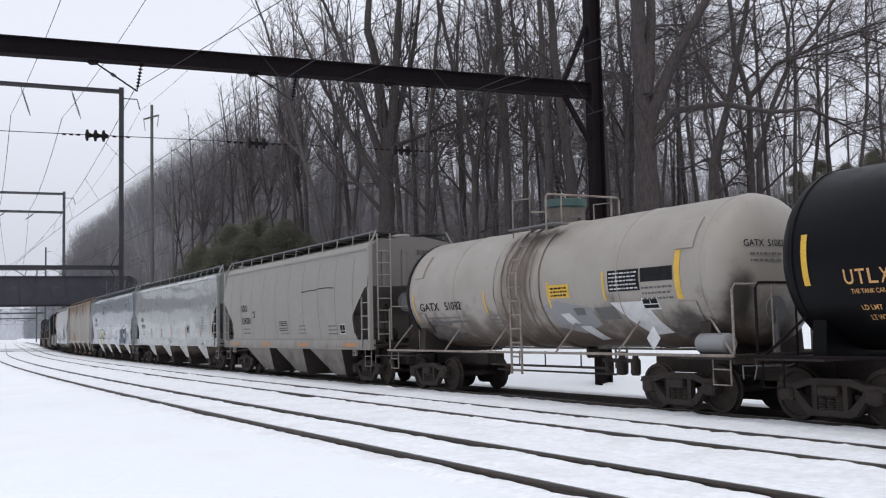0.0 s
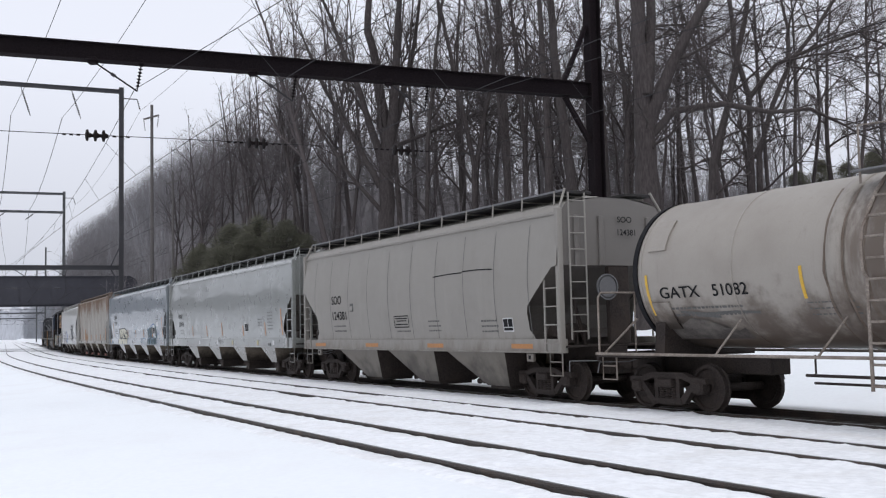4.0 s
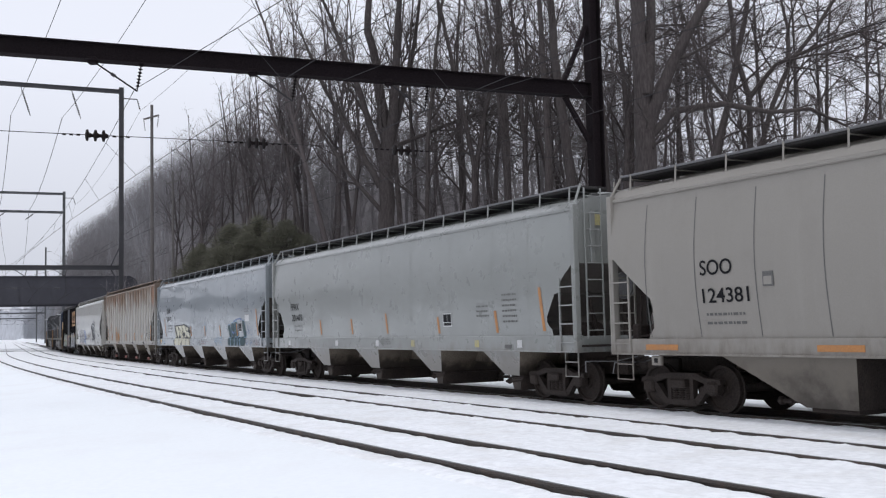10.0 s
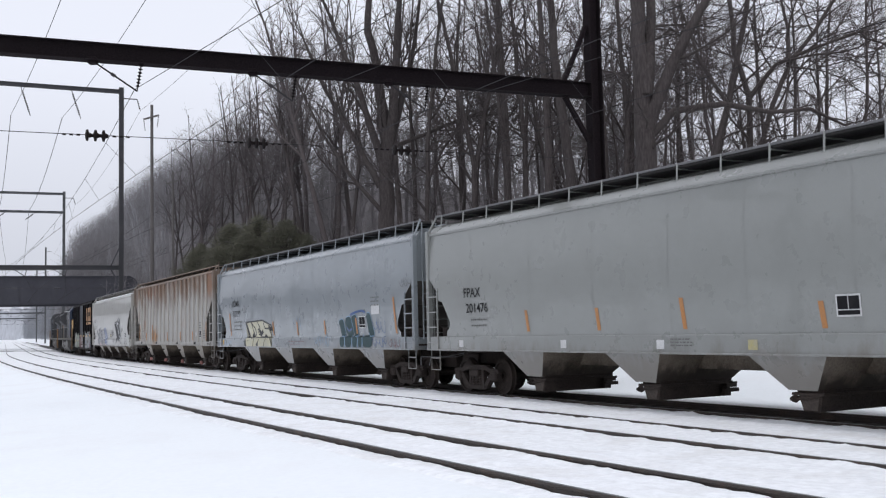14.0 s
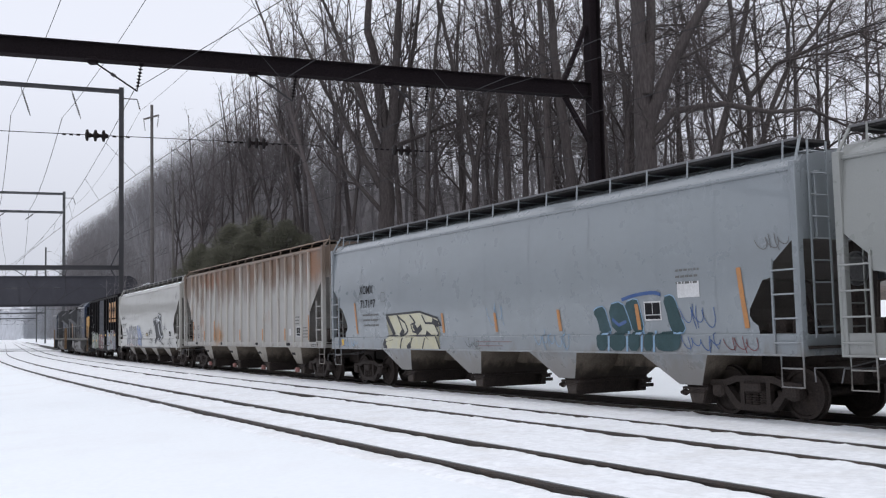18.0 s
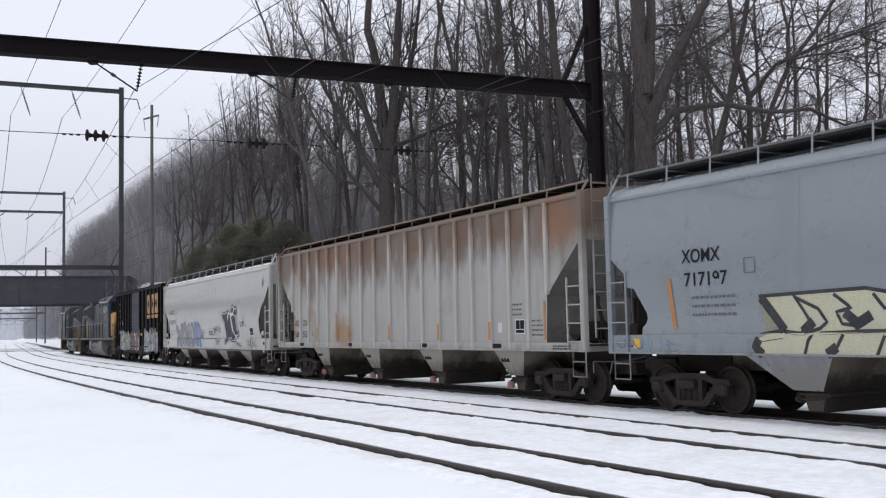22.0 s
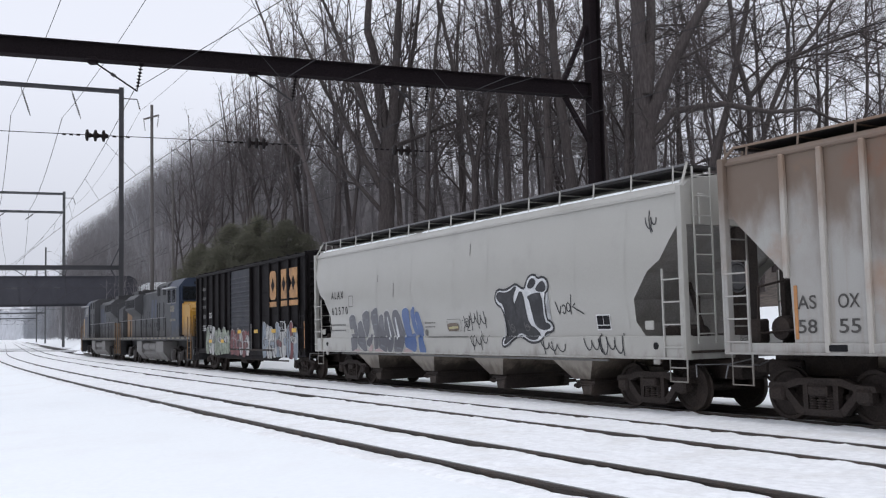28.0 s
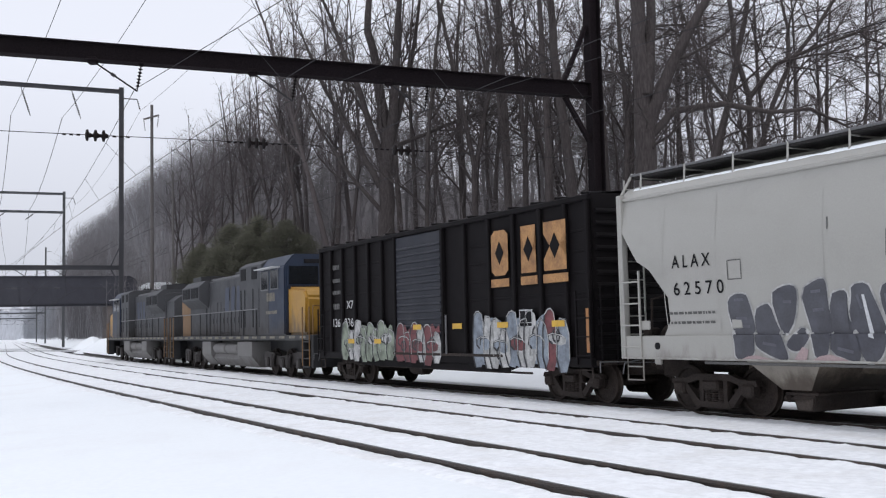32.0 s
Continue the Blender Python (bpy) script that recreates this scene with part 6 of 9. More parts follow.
BLUE_LETTERS = (
    [(2.55, 2.23), (2.37, 2.36), (2.06, 2.32), (2.10, 2.07), (2.06, 1.79), (2.00, 1.52), (1.85, 1.66), (1.70, 1.43), (1.66, 1.21), (1.78, 1.07), (2.10, 1.16), (2.44, 1.23), (2.40, 1.48), (2.51, 1.90)],
    [(2.01, 2.20), (1.81, 2.38), (1.72, 2.37), (1.74, 2.06), (1.66, 1.79), (1.54, 1.52), (1.75, 1.56), (1.87, 1.66), (1.95, 1.84)],
    [(1.71, 2.22), (1.49, 2.23), (1.40, 2.04), (1.27, 1.73), (1.33, 1.60), (1.26, 1.39), (1.10, 1.13), (1.16, 1.06), (1.31, 1.06), (1.51, 1.08), (1.57, 1.34), (1.63, 1.79), (1.72, 2.06)])
for group, mat, label in ((SLATE_LETTERS, SPRAY_PURPLE, "slate graffiti letter"), (BLUE_LETTERS, SPRAY_BLUE, "blue graffiti letter")):
    for pts in group:
        ring = rounded(pts, 1)
        scrawl(car, "graffiti_outline", [ring + ring[:1]], 0.065, alax_skin, WORN_WHITE, gap=0.007)
        decal(car, "graffiti_letter", ring, alax_skin, mat, label, gap=0.012)
for pts in ([(3.53, 2.12), (3.48, 2.12), (3.39, 1.53), (3.36, 1.43), (3.46, 1.46)], [(3.02, 2.10), (2.96, 2.10), (2.84, 1.57), (2.90, 1.43), (2.98, 1.53)]):
    decal(car, "graffiti_counter", pts, alax_skin, SPRAY_WHITE, "pale gap in a letter", gap=0.016)
# sheen on the letters, painted as short paler slate strokes
SPRAY_SHEEN = surface("pale_slate_spray", (0.105, 0.107, 0.130), 0.45, dirt=(0.06, 0.062, 0.08), dirt_scale=5, amount=0.6, grain=0.08, bump=0)
scrawl(car, "graffiti_sheen", [[(6.2, 1.80), (5.95, 1.79)], [(6.15, 1.66), (5.9, 1.65)], [(6.2, 2.12), (5.98, 2.13)], [(5.6, 1.36), (5.3, 1.32)], [(5.1, 2.06), (4.92, 2.05)], [(4.5, 1.9), (4.28, 1.91)], [(4.5, 2.2), (4.3, 2.21)], [(4.05, 1.28), (3.75, 1.22)],
                               [(3.62, 2.12), (3.55, 1.9)], [(3.1, 2.12), (3.08, 1.9)], [(2.7, 1.9), (2.6, 1.7)], [(2.95, 1.2), (2.65, 1.18)]], 0.05, alax_skin, SPRAY_SHEEN, gap=0.015)
for pts in ([(6.17, 1.05), (5.95, 1.13), (5.76, 1.15), (5.5, 1.1), (5.27, 1.05)], [(4.61, 1.05), (4.4, 1.15), (4.21, 1.18), (3.95, 1.12), (3.75, 1.05)], [(2.57, 1.05), (2.45, 1.16), (2.25, 1.19), (2.0, 1.12), (1.84, 1.05)], [(4.95, 1.06), (4.75, 1.3), (4.62, 1.25), (4.68, 1.06)]):
    decal(car, "graffiti_blush", pts, alax_skin, SPRAY_PINK, gap=0.017)
# the big black two-stem piece: a black rim, a white halo and black fills
rim = rounded([(-2.64, 2.48), (-2.79, 2.67), (-3.14, 2.62), (-3.45, 2.71), (-3.63, 2.76), (-3.82, 2.66), (-3.99, 2.62), (-4.06, 2.77), (-4.20, 2.92), (-4.44, 2.94), (-4.54, 2.84), (-4.79, 2.87), (-4.96, 2.76), (-4.97, 2.57), (-4.79, 2.46), (-4.78, 1.88), (-4.95, 1.85),
               (-5.04, 1.71), (-4.97, 1.61), (-4.67, 1.58), (-4.62, 1.44), (-4.38, 1.36), (-4.10, 1.36), (-3.82, 1.47), (-3.65, 1.52), (-3.37, 1.44), (-3.03, 1.25), (-2.85, 1.28), (-2.88, 1.44), (-3.07, 1.55), (-3.06, 1.81), (-2.96, 2.19), (-2.69, 2.31)], 1)
decal(car, "graffiti_halo", rim, alax_skin, SPRAY_WHITE, "white halo of a large graffiti")
scrawl(car, "graffiti_edge", [rim + rim[:1]], 0.055, alax_skin, INK, gap=0.012)
for pts in ([(-2.70, 2.48), (-2.82, 2.61), (-3.13, 2.56), (-3.45, 2.62), (-3.57, 2.71), (-3.67, 2.67), (-3.50, 2.49), (-3.43, 2.18), (-3.66, 2.45), (-3.77, 2.59), (-3.92, 2.54), (-3.98, 2.16), (-4.06, 1.79), (-4.33, 1.69), (-4.50, 1.54), (-4.38, 1.42),
             (-4.10, 1.42), (-3.83, 1.54), (-3.65, 1.59), (-3.38, 1.51), (-3.01, 1.30), (-2.92, 1.35), (-3.09, 1.52), (-3.17, 1.81), (-2.99, 2.30), (-2.81, 2.35)],
            [(-4.04, 2.44), (-4.38, 2.51), (-4.71, 2.51), (-4.69, 1.83), (-4.89, 1.80), (-4.92, 1.69), (-4.67, 1.63), (-4.41, 1.69), (-4.26, 1.82), (-4.27, 2.04), (-4.20, 2.30)],
            [(-4.09, 2.63), (-4.20, 2.82), (-4.38, 2.87), (-4.51, 2.76), (-4.33, 2.61)], [(-4.41, 2.57), (-4.57, 2.72), (-4.75, 2.79), (-4.87, 2.68), (-4.86, 2.54), (-4.68, 2.51)]):
    decal(car, "graffiti_fill", rounded(pts, 1), alax_skin, INK, "large black graffiti with a white halo", gap=0.016)
scrawl(car, "graffiti_doodle", [rounded([(-3.17, 1.9), (-3.25, 1.6), (-3.45, 1.62), (-3.38, 1.82), (-3.2, 1.75), (-3.42, 1.70), (-3.3, 1.58)], 2, False), rounded([(-3.85, 1.85), (-3.9, 1.62), (-4.08, 1.66), (-4.0, 1.8), (-3.86, 1.74), (-4.1, 1.72)], 2, False)], 0.022, alax_skin, GREY_PAINT, "thin grey scribble", gap=0.020)
scrawl(car, "tag", [[(-5.19, 2.28), (-5.27, 2.1), (-5.32, 1.99), (-5.40, 2.18)], arc_line(-5.50, 2.10, 0.07, 0.10, 40, 330), arc_line(-5.67, 2.14, 0.07, 0.10, 0, 360), [(-5.80, 2.42), (-5.77, 2.2), (-5.75, 1.98)], [(-5.93, 2.22), (-5.83, 2.15), (-5.99, 2.08), (-6.22, 1.98)]], 0.03, alax_skin, INK, "black sprayed tag")
rng = random.Random(9)
for x0, x1, za, zb in ((-1.05, -2.15, 1.68, 2.15), (-1.35, -2.2, 1.22, 1.6), (-4.55, -5.5, 1.14, 1.42), (-6.2, -7.5, 1.12, 1.52), (-8.35, -8.65, 3.55, 3.95)):
    tag(car, x0, x1, za, zb, alax_skin, INK, rng, 0.028)
consolidated(car, -6.62, 1.62, skin, 0.48, 0.34)
# a dark oval port, a ruled field with a smeared-over notice, and a small round scribble
decal(car, "port_cover", [(1.12 + 0.085 * math.cos(k * math.pi / 7), 1.63 + 0.10 * math.sin(k * math.pi / 7)) for k in range(14)], alax_skin, GREY_PAINT, "dark oval port cover", gap=0.018)
scrawl(car, "ruled_field", [[(-0.11, 1.97), (-0.82, 1.97), (-0.86, 1.66), (-0.10, 1.66), (-0.11, 1.97)], [(1.0, 1.515), (-1.2, 1.515)]], 0.012, alax_skin, GREY_PAINT, gap=0.012)
decal(car, "smeared_notice", rounded([(-0.11, 1.87), (-0.70, 1.88), (-0.73, 1.72), (-0.66, 1.67), (-0.16, 1.655), (-0.11, 1.74)], 1), alax_skin, BROWN_STAIN, "brown smear over a notice", gap=0.014)
decal(car, "notice_writing", [(-0.17, 1.76), (-0.40, 1.79), (-0.68, 1.78), (-0.68, 1.73), (-0.42, 1.72), (-0.18, 1.71)], alax_skin, PALE_YELLOW, "faded yellow writing", gap=0.018)
scrawl(car, "tag", [arc_line(-1.16, 1.87, 0.12, 0.11, 0, 360, 14), arc_line(-1.18, 1.87, 0.05, 0.05, 0, 360, 8), [(-1.06, 1.80), (-0.97, 1.72), (-0.97, 1.62)], [(-1.22, 1.76), (-1.12, 1.68), (-1.3, 1.66)], [(-0.98, 1.92), (-0.92, 1.95)]], 0.022, alax_skin, INK, "small round black scribble")
small_print(car, 1.17, 0.56, 1.88, 2, alax_skin, GREY_PAINT, 0.04, 0.11, 41)
scrawl(car, "stain", [[(-1.4, 3.9), (-1.42, 3.6)], [(3.0, 3.1), (3.02, 2.7)], [(4.1, 3.4), (4.1, 3.2)]], 0.03, skin, GREY_PAINT, "short dark rust runs")
for x in (8.65, 6.2, -8.3):
    bm = bmesh.new()
    soft_box(bm, x - 0.13, x + 0.13, alax_skin(1.65) - 0.02, alax_skin(1.65) + 0.03, 1.62, 1.80, 0.02)
    part("grab_pocket", bm, OFF_WHITE, car)
for x in (8.3, -8.5):
    bm = bmesh.new()
    lathe(bm, [(0.07, -0.01), (0.07, 0.01)], 14, pose(x, 1.556, 1.30))
    hole = part("sill_hole", bm, BLACK_PAINT, car)
    bm = bmesh.new()
    soft_box(bm, x - 0.09, x + 0.09, 1.5, 1.57, 0.94, 1.06, 0.02)
    part("jacking_pad", bm, OFF_WHITE, car)


# --- tank cars ---
def tank_car(label, s_mid, half, radius, zc, shell, trucks, rail_mat, hatch_mat, platform):
    car = empty("tank_car", label, "tank car", "cars of the train")
    bm = bmesh.new()
    prof = []
    for i in range(9):
        a = radians(90 * i / 8)
        prof.append((max(0.02, radius * math.sin(a)), -half - 0.55 * math.cos(a) * radius / 1.4 + 0.3))
    prof += [(radius, -half * 0.5), (radius, 0), (radius, half * 0.5)]
    for i in range(8, -1, -1):
        a = radians(90 * i / 8)
        prof.append((max(0.02, radius * math.sin(a)), half + 0.55 * math.cos(a) * radius / 1.4 - 0.3))
    lathe(bm, prof, 56, pose(0, 0, zc, 0, 0, -90))
    part("tank", bm, shell, car, smooth=True)
    # seams and the bands of the jacket
    for x in (-half + 0.35, -half * 0.55, 1.2, -0.42, half * 0.55, half - 0.35):
        bm = bmesh.new()
        w = 0.16 if x in (1.2, -0.42) else 0.018
        lathe(bm, [(radius - 0.01, x - w), (radius + 0.012 + w * 0.15, x - w * 0.8), (radius + 0.012 + w * 0.15, x + w * 0.8), (radius - 0.01, x + w)], 56, pose(0, 0, zc, 0, 0, -90))
        part("band", bm, shell, car, smooth=True)
    # manway, valve housing, platform and rails on top
    top = zc + radius
    bm = bmesh.new()
    lathe(bm, [(0.62, -0.08), (0.62, 0.05), (0.48, 0.05), (0.48, 0.42), (0.50, 0.43)], 24, pose(0.32, 0, top, 90, 0, 0))
    housing = part("valve_housing", bm, HOUSING if shell is TANK_WHITE else shell, car)
    bm = bmesh.new()
    lathe(bm, [(0.50, -0.10), (0.53, -0.09), (0.53, 0.08), (0.45, 0.14), (0.05, 0.17)], 24, pose(0.32, 0, top + 0.52, -90, 0, 0))
    part("cover", bm, hatch_mat, housing, "weathered teal cover" if hatch_mat is TEAL else "")
    for k in range(8):
        a = 2 * math.pi * k / 8
        bm = bmesh.new()
        lathe(bm, [(0.03, -0.05), (0.03, 0.05)], 6, pose(0.32 + 0.56 * math.cos(a), 0.56 * math.sin(a), top + 0.08, 90, 0, 0))
        part("bolt", bm, RUN_GEAR, housing)
    for sg in (1, -1):
        bm = bmesh.new()
        y = sg * 0.85
        soft_box(bm, -0.95, 0.95, min(y, y + sg * 0.45), max(y, y + sg * 0.45), top - 0.13, top - 0.09, 0.01)
        part("top_platform", bm, GALV, car)
        y = sg * 1.25
        zb = top - 0.12
        bm = bmesh.new()
        tube(bm, [(0.05, y, zb - 0.2), (0.05, y, zb + 0.70), (0.80, y, zb + 0.74), (0.80, y, zb - 0.2)], 0.02)
        part("ladder_hoop", bm, rail_mat, car)
        # ladder that follows the tank's side
        bm = bmesh.new()
        for x in (0.08, 0.52):
            pts = [(x, sg * 1.58, 0.62), (x, sg * 1.58, zc - 0.35)]
            for a in range(-8, 75, 12):
                pts.append((x, sg * (radius + 0.1) * math.cos(radians(a)) * 1.02 + sg * 0.06 * (a < 20), zc + (radius + 0.1) * math.sin(radians(a))))
            tube(bm, pts, 0.032, 5)
        z = 0.70
        while z < zc + radius * 0.9:
            d = z - zc
            y = 1.58 if d < 0 else math.sqrt(max(0.05, (radius + 0.1) ** 2 - d * d)) * 1.02
            tube(bm, [(0.08, sg * y, z), (0.52, sg * y, z)], 0.023, 5)
            z += 0.33
        part("side_ladder", bm, rail_mat, car)
        # running rail along the side
        bm = bmesh.new()
        tube(bm, [(platform[0], sg * 1.55, 1.13), (platform[1], sg * 1.55, 1.13)], 0.032)
        part("side_rail", bm, rail_mat, car)
        for x in (half * 0.62, half * 0.25, -half * 0.2, -half * 0.55):
            bm = bmesh.new()
            tube(bm, [(x, sg * 1.55, 1.13), (x - 0.35, sg * (radius * 0.80), zc - radius * 0.62)], 0.022)
            part("rail_bracket", bm, rail_mat, car)
    # the rail across the platform's end
    bm = bmesh.new()
    tube(bm, [(-0.70, 1.30, zb - 0.22), (-0.70, 1.30, zb + 0.66), (-0.70, 1.24, zb + 0.72), (-0.70, -0.80, zb + 0.72), (-0.70, -0.86, zb + 0.66), (-0.70, -0.86, zb - 0.1)], 0.027)
    tube(bm, [(-0.70, 1.30, zb + 0.30), (-0.05, 1.27, zb + 0.36)], 0.02)
    rail = part("top_rail", bm, rail_mat, car)
    for y in (0.86, -0.62):
        bm = bmesh.new()
        tube(bm, [(-0.70, y, zb), (-0.70, y, zb + 0.72)], 0.022)
        part("rail_post", bm, rail_mat, rail)
    # end platforms, saddles, stub sills
    for sg, xe in ((1, platform[0]), (-1, platform[1])):
        xi = xe - sg * 1.5
        bm = bmesh.new()
        soft_box(bm, min(xe, xi), max(xe, xi), -1.55, 1.55, 1.06, 1.12, 0.01)
        soft_box(bm, min(xe - sg * 0.06, xe), max(xe - sg * 0.06, xe), -1.55, 1.55, 0.98, 1.16, 0.01)
        part("end_platform", bm, RUN_GEAR, car)
        bm = bmesh.new()
        soft_box(bm, min(xe, xe - sg * 3.6), max(xe, xe - sg * 3.6), -0.27, 0.27, 0.72, 1.06, 0.02)
        part("stub_sill", bm, RUN_GEAR, car)
        bm = bmesh.new()
        prism(bm, [(-1.25, 1.12), (1.25, 1.12), (1.2, 1.75), (0.75, 1.40), (0, 1.28), (-0.75, 1.40), (-1.2, 1.75)], -0.14, 0.14, pose(sg * (half - 0.55) if sg > 0 else -(half - 0.55), 0, zc - radius - 1.27 + 0.06, 0, 0, 90))
        part("saddle", bm, RUN_GEAR if shell is TANK_WHITE else shell, car)
        bm = bmesh.new()
        zr = 2.42
        tube(bm, [(xe - sg * 0.05, 1.5, 1.1), (xe - sg * 0.05, 1.5, zr - 0.1), (xe - sg * 0.05, 1.42, zr), (xe - sg * 0.05, -1.42, zr), (xe - sg * 0.05, -1.5, zr - 0.1), (xe - sg * 0.05, -1.5, 1.1)], 0.026)
        for y in (-0.5, 0.5):
            tube(bm, [(xe - sg * 0.05, y, zr), (xe - sg * 0.05, y, 1.1)], 0.02)
        part("end_rail", bm, rail_mat, car)
        bm = bmesh.new()
        tube(bm, [(xe - sg * 0.1, 1.45, 1.1), (xe - sg * 0.95, 1.2, 1.85)], 0.024)
        part("rail_brace", bm, rail_mat, car)
        for ys in (1, -1):
            stirrup(car, xe - sg * 0.15, xe - sg * 0.6, ys * 1.5, 0.60, 1.1, rail_mat)
        coupler(car, xe)
    bm = bmesh.new()
    lathe(bm, [(0.05, -0.40), (0.17, -0.38), (0.20, -0.33), (0.20, 0.33), (0.17, 0.38), (0.05, 0.40)], 18, pose(platform[1] + 0.80, 1.22, 1.34, 0, 0, 90))
    part("air_reservoir", bm, GREY_BLUE if shell is TANK_WHITE else shell, car, "pale reservoir on the end platform" if shell is TANK_WHITE else "", smooth=True)
    bm = bmesh.new()
    lathe(bm, [(0.26, -0.015), (0.26, 0.015)], 18, pose(platform[1] + 0.1, 0.35, 1.95, 0, 0, 90))
    tube(bm, [(platform[1] + 0.1, 0.35, 1.95), (platform[1] + 0.1, 0.35, 1.1)], 0.05)
    part("hand_brake", bm, GALV, car)
    bm = bmesh.new()
    tube(bm, [(2.2, 1.1, 0.80), (-2.6, 1.1, 0.80)], 0.03)
    tube(bm, [(2.2, 0.9, 0.66), (-2.6, 0.9, 0.66)], 0.025)
    for x in (2.0, 0.9, -0.2, -1.6, -2.5):
        tube(bm, [(x, 1.1, 0.80), (x, 1.1, 1.15)], 0.018)
    part("brake_rod", bm, RUN_GEAR, car)
    bm = bmesh.new()
    lathe(bm, [(0.12, -0.16), (0.15, -0.12), (0.15, 0.06), (0.09, 0.1), (0.09, 0.16)], 14, pose(-0.6, 0, zc - radius - 0.10, 90, 0, 0))
    part("bottom_outlet", bm, RUN_GEAR, car)
    for x, r in ((-2.1, 0.10), (-2.55, 0.13), (-3.0, 0.11)):
        bm = bmesh.new()
        lathe(bm, [(r * 0.7, -0.22), (r, -0.18), (r, 0.1), (r * 0.6, 0.16), (r * 0.6, 0.26)], 12, pose(x, 0.7, 0.86, 90, 0, 0))
        part("valve", bm, RUN_GEAR, car)
    bm = bmesh.new()
    tube(bm, [(-3.1, 0.7, 0.95), (-1.9, 0.7, 0.95)], 0.05)
    part("valve_pipe", bm, RUN_GEAR, car)
    for x in trucks:
        truck(car, x)
    CARS.append((car, s_mid, 2 * half))

    def shell_skin(z):
        d = max(-radius * 0.98, min(radius * 0.98, z - zc))
        return math.sqrt(radius * radius - d * d)
    return car, shell_skin


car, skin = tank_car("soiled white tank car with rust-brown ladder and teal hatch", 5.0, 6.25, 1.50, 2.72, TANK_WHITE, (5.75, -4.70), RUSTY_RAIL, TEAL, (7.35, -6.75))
lettering(car, "reporting_mark", "GATX", 5.40, 4.32, 2.22, 0.22, skin, BLACK_PAINT)
lettering(car, "car_number", "51082", 3.98, 3.12, 2.22, 0.22, skin, BLACK_PAINT)
small_print(car, 5.3, 3.3, 2.0, 2, skin, GREY_PAINT, 0.05, 0.13, 21)
small_print(car, 1.9, 0.9, 2.02, 3, skin, GREY_PAINT, 0.03, 0.1, 22)
for x, a, b in ((5.78, 2.7, 1.9), (1.92, 2.65, 2.1), (-0.9, 2.75, 2.15), (-2.95, 2.85, 2.25), (-5.2, 3.15, 2.2)):
    w = 0.16 if x < -5 else 0.07
    decal(car, "reflector", rect(x, x - w, b, a), skin, YELLOW, "yellow reflective strip")
decal(car, "notice", rect(-0.98, -1.75, 2.36, 2.66), skin, YELLOW, "yellow notice with black writing")
small_print(car, -1.05, -1.68, 2.56, 3, skin, BLACK_PAINT, 0.05, 0.08, 23).location.y = 0.006
decal(car, "stencil_panel", rect(-3.15, -4.15, 2.42, 2.86), skin, BLACK_PAINT)
small_print(car, -3.2, -4.1, 2.78, 5, skin, WHITE_PAINT, 0.035, 0.08, 24).location.y = 0.006
decal(car, "stencil_panel", rect(-4.2, -5.15, 2.58, 2.86), skin, BLACK_PAINT)
small_print(car, -4.2, -5.1, 2.44, 3, skin, GREY_PAINT, 0.05, 0.11, 25)
for pts, mat in (([(-0.6, 2.2), (-1.15, 2.3), (-2.4, 2.1), (-2.5, 1.75), (-1.7, 1.55), (-0.9, 1.7)], GREY_BLUE), ([(-1.2, 2.0), (-1.55, 2.02), (-1.75, 1.78), (-1.4, 1.76)], WHITE_PAINT), ([(-1.65, 1.72), (-2.05, 1.72), (-2.3, 1.42), (-1.95, 1.40)], WHITE_PAINT), ([(-3.1, 2.2), (-4.2, 2.2), (-4.55, 1.55), (-3.9, 1.50)], WHITE_PAINT),
                 ([(-1.75, 2.12), (-2.15, 2.12), (-2.15, 1.96), (-1.8, 1.96)], GREY_PAINT), ([(-2.5, 2.1), (-3.2, 2.12), (-3.3, 1.85), (-2.6, 1.85)], GREY_PAINT)):
    decal(car, "paint_patch", pts, skin, mat, gap=0.007 if mat is GREY_BLUE else 0.011)
SOOT_STAIN = surface("soot_stain", (0.07, 0.06, 0.055), 0.8, dirt=(0.20, 0.18, 0.16), dirt_scale=2.0, amount=0.5, grain=0.2, bump=0)
for xa, wide in ((1.02, 0.05), (1.38, 0.05), (-0.24, 0.05), (-0.60, 0.05), (0.62, 0.07), (-0.02, 0.06)):
    rs = random.Random(int(xa * 100))
    scrawl(car, "spill_stain", [[(xa + rs.uniform(-0.03, 0.03), 1.40 + 0.28 * k) for k in range(10)]], wide, skin, BROWN_STAIN, gap=0.004 if wide > 0.05 else 0.012)
for x0, x1, zt in ((6.0, 3.6, 1.75), (-4.6, -6.0, 1.8)):
    rs = random.Random(int(x0 * 10))
    top_edge = [(x0 + (x1 - x0) * k / 12, zt + rs.uniform(-0.2, 0.12) * (1 if 0 < k < 12 else 0) - abs(k - 6) * 0.02) for k in range(13)]
    decal(car, "soot_stain", [(x0, 1.42)] + top_edge + [(x1, 1.42)], skin, SOOT_STAIN, gap=0.004)
scrawl(car, "stain", [[(5.0, 1.95), (4.3, 1.9), (3.6, 1.92), (3.0, 1.9)], [(4.6, 1.88), (4.0, 1.84)]], 0.05, skin, GREY_PAINT)
consolidated(car, -4.12, 2.02, skin, 0.5, 0.24)
for x in (-4.62, -6.55):
    bm = bmesh.new()
    k = 1.56
    prism(bm, [(x - 0.2, 1.45), (x, 1.22), (x + 0.2, 1.45), (x, 1.70)], k, k + 0.01) if x > -6 else prism(bm, [(x - 0.2, 1.45), (x, 1.22), (x + 0.2, 1.45), (x, 1.70)], -0.9, -0.89)
    part("hazard_placard", bm, WHITE_PAINT, car, "white diamond placard")
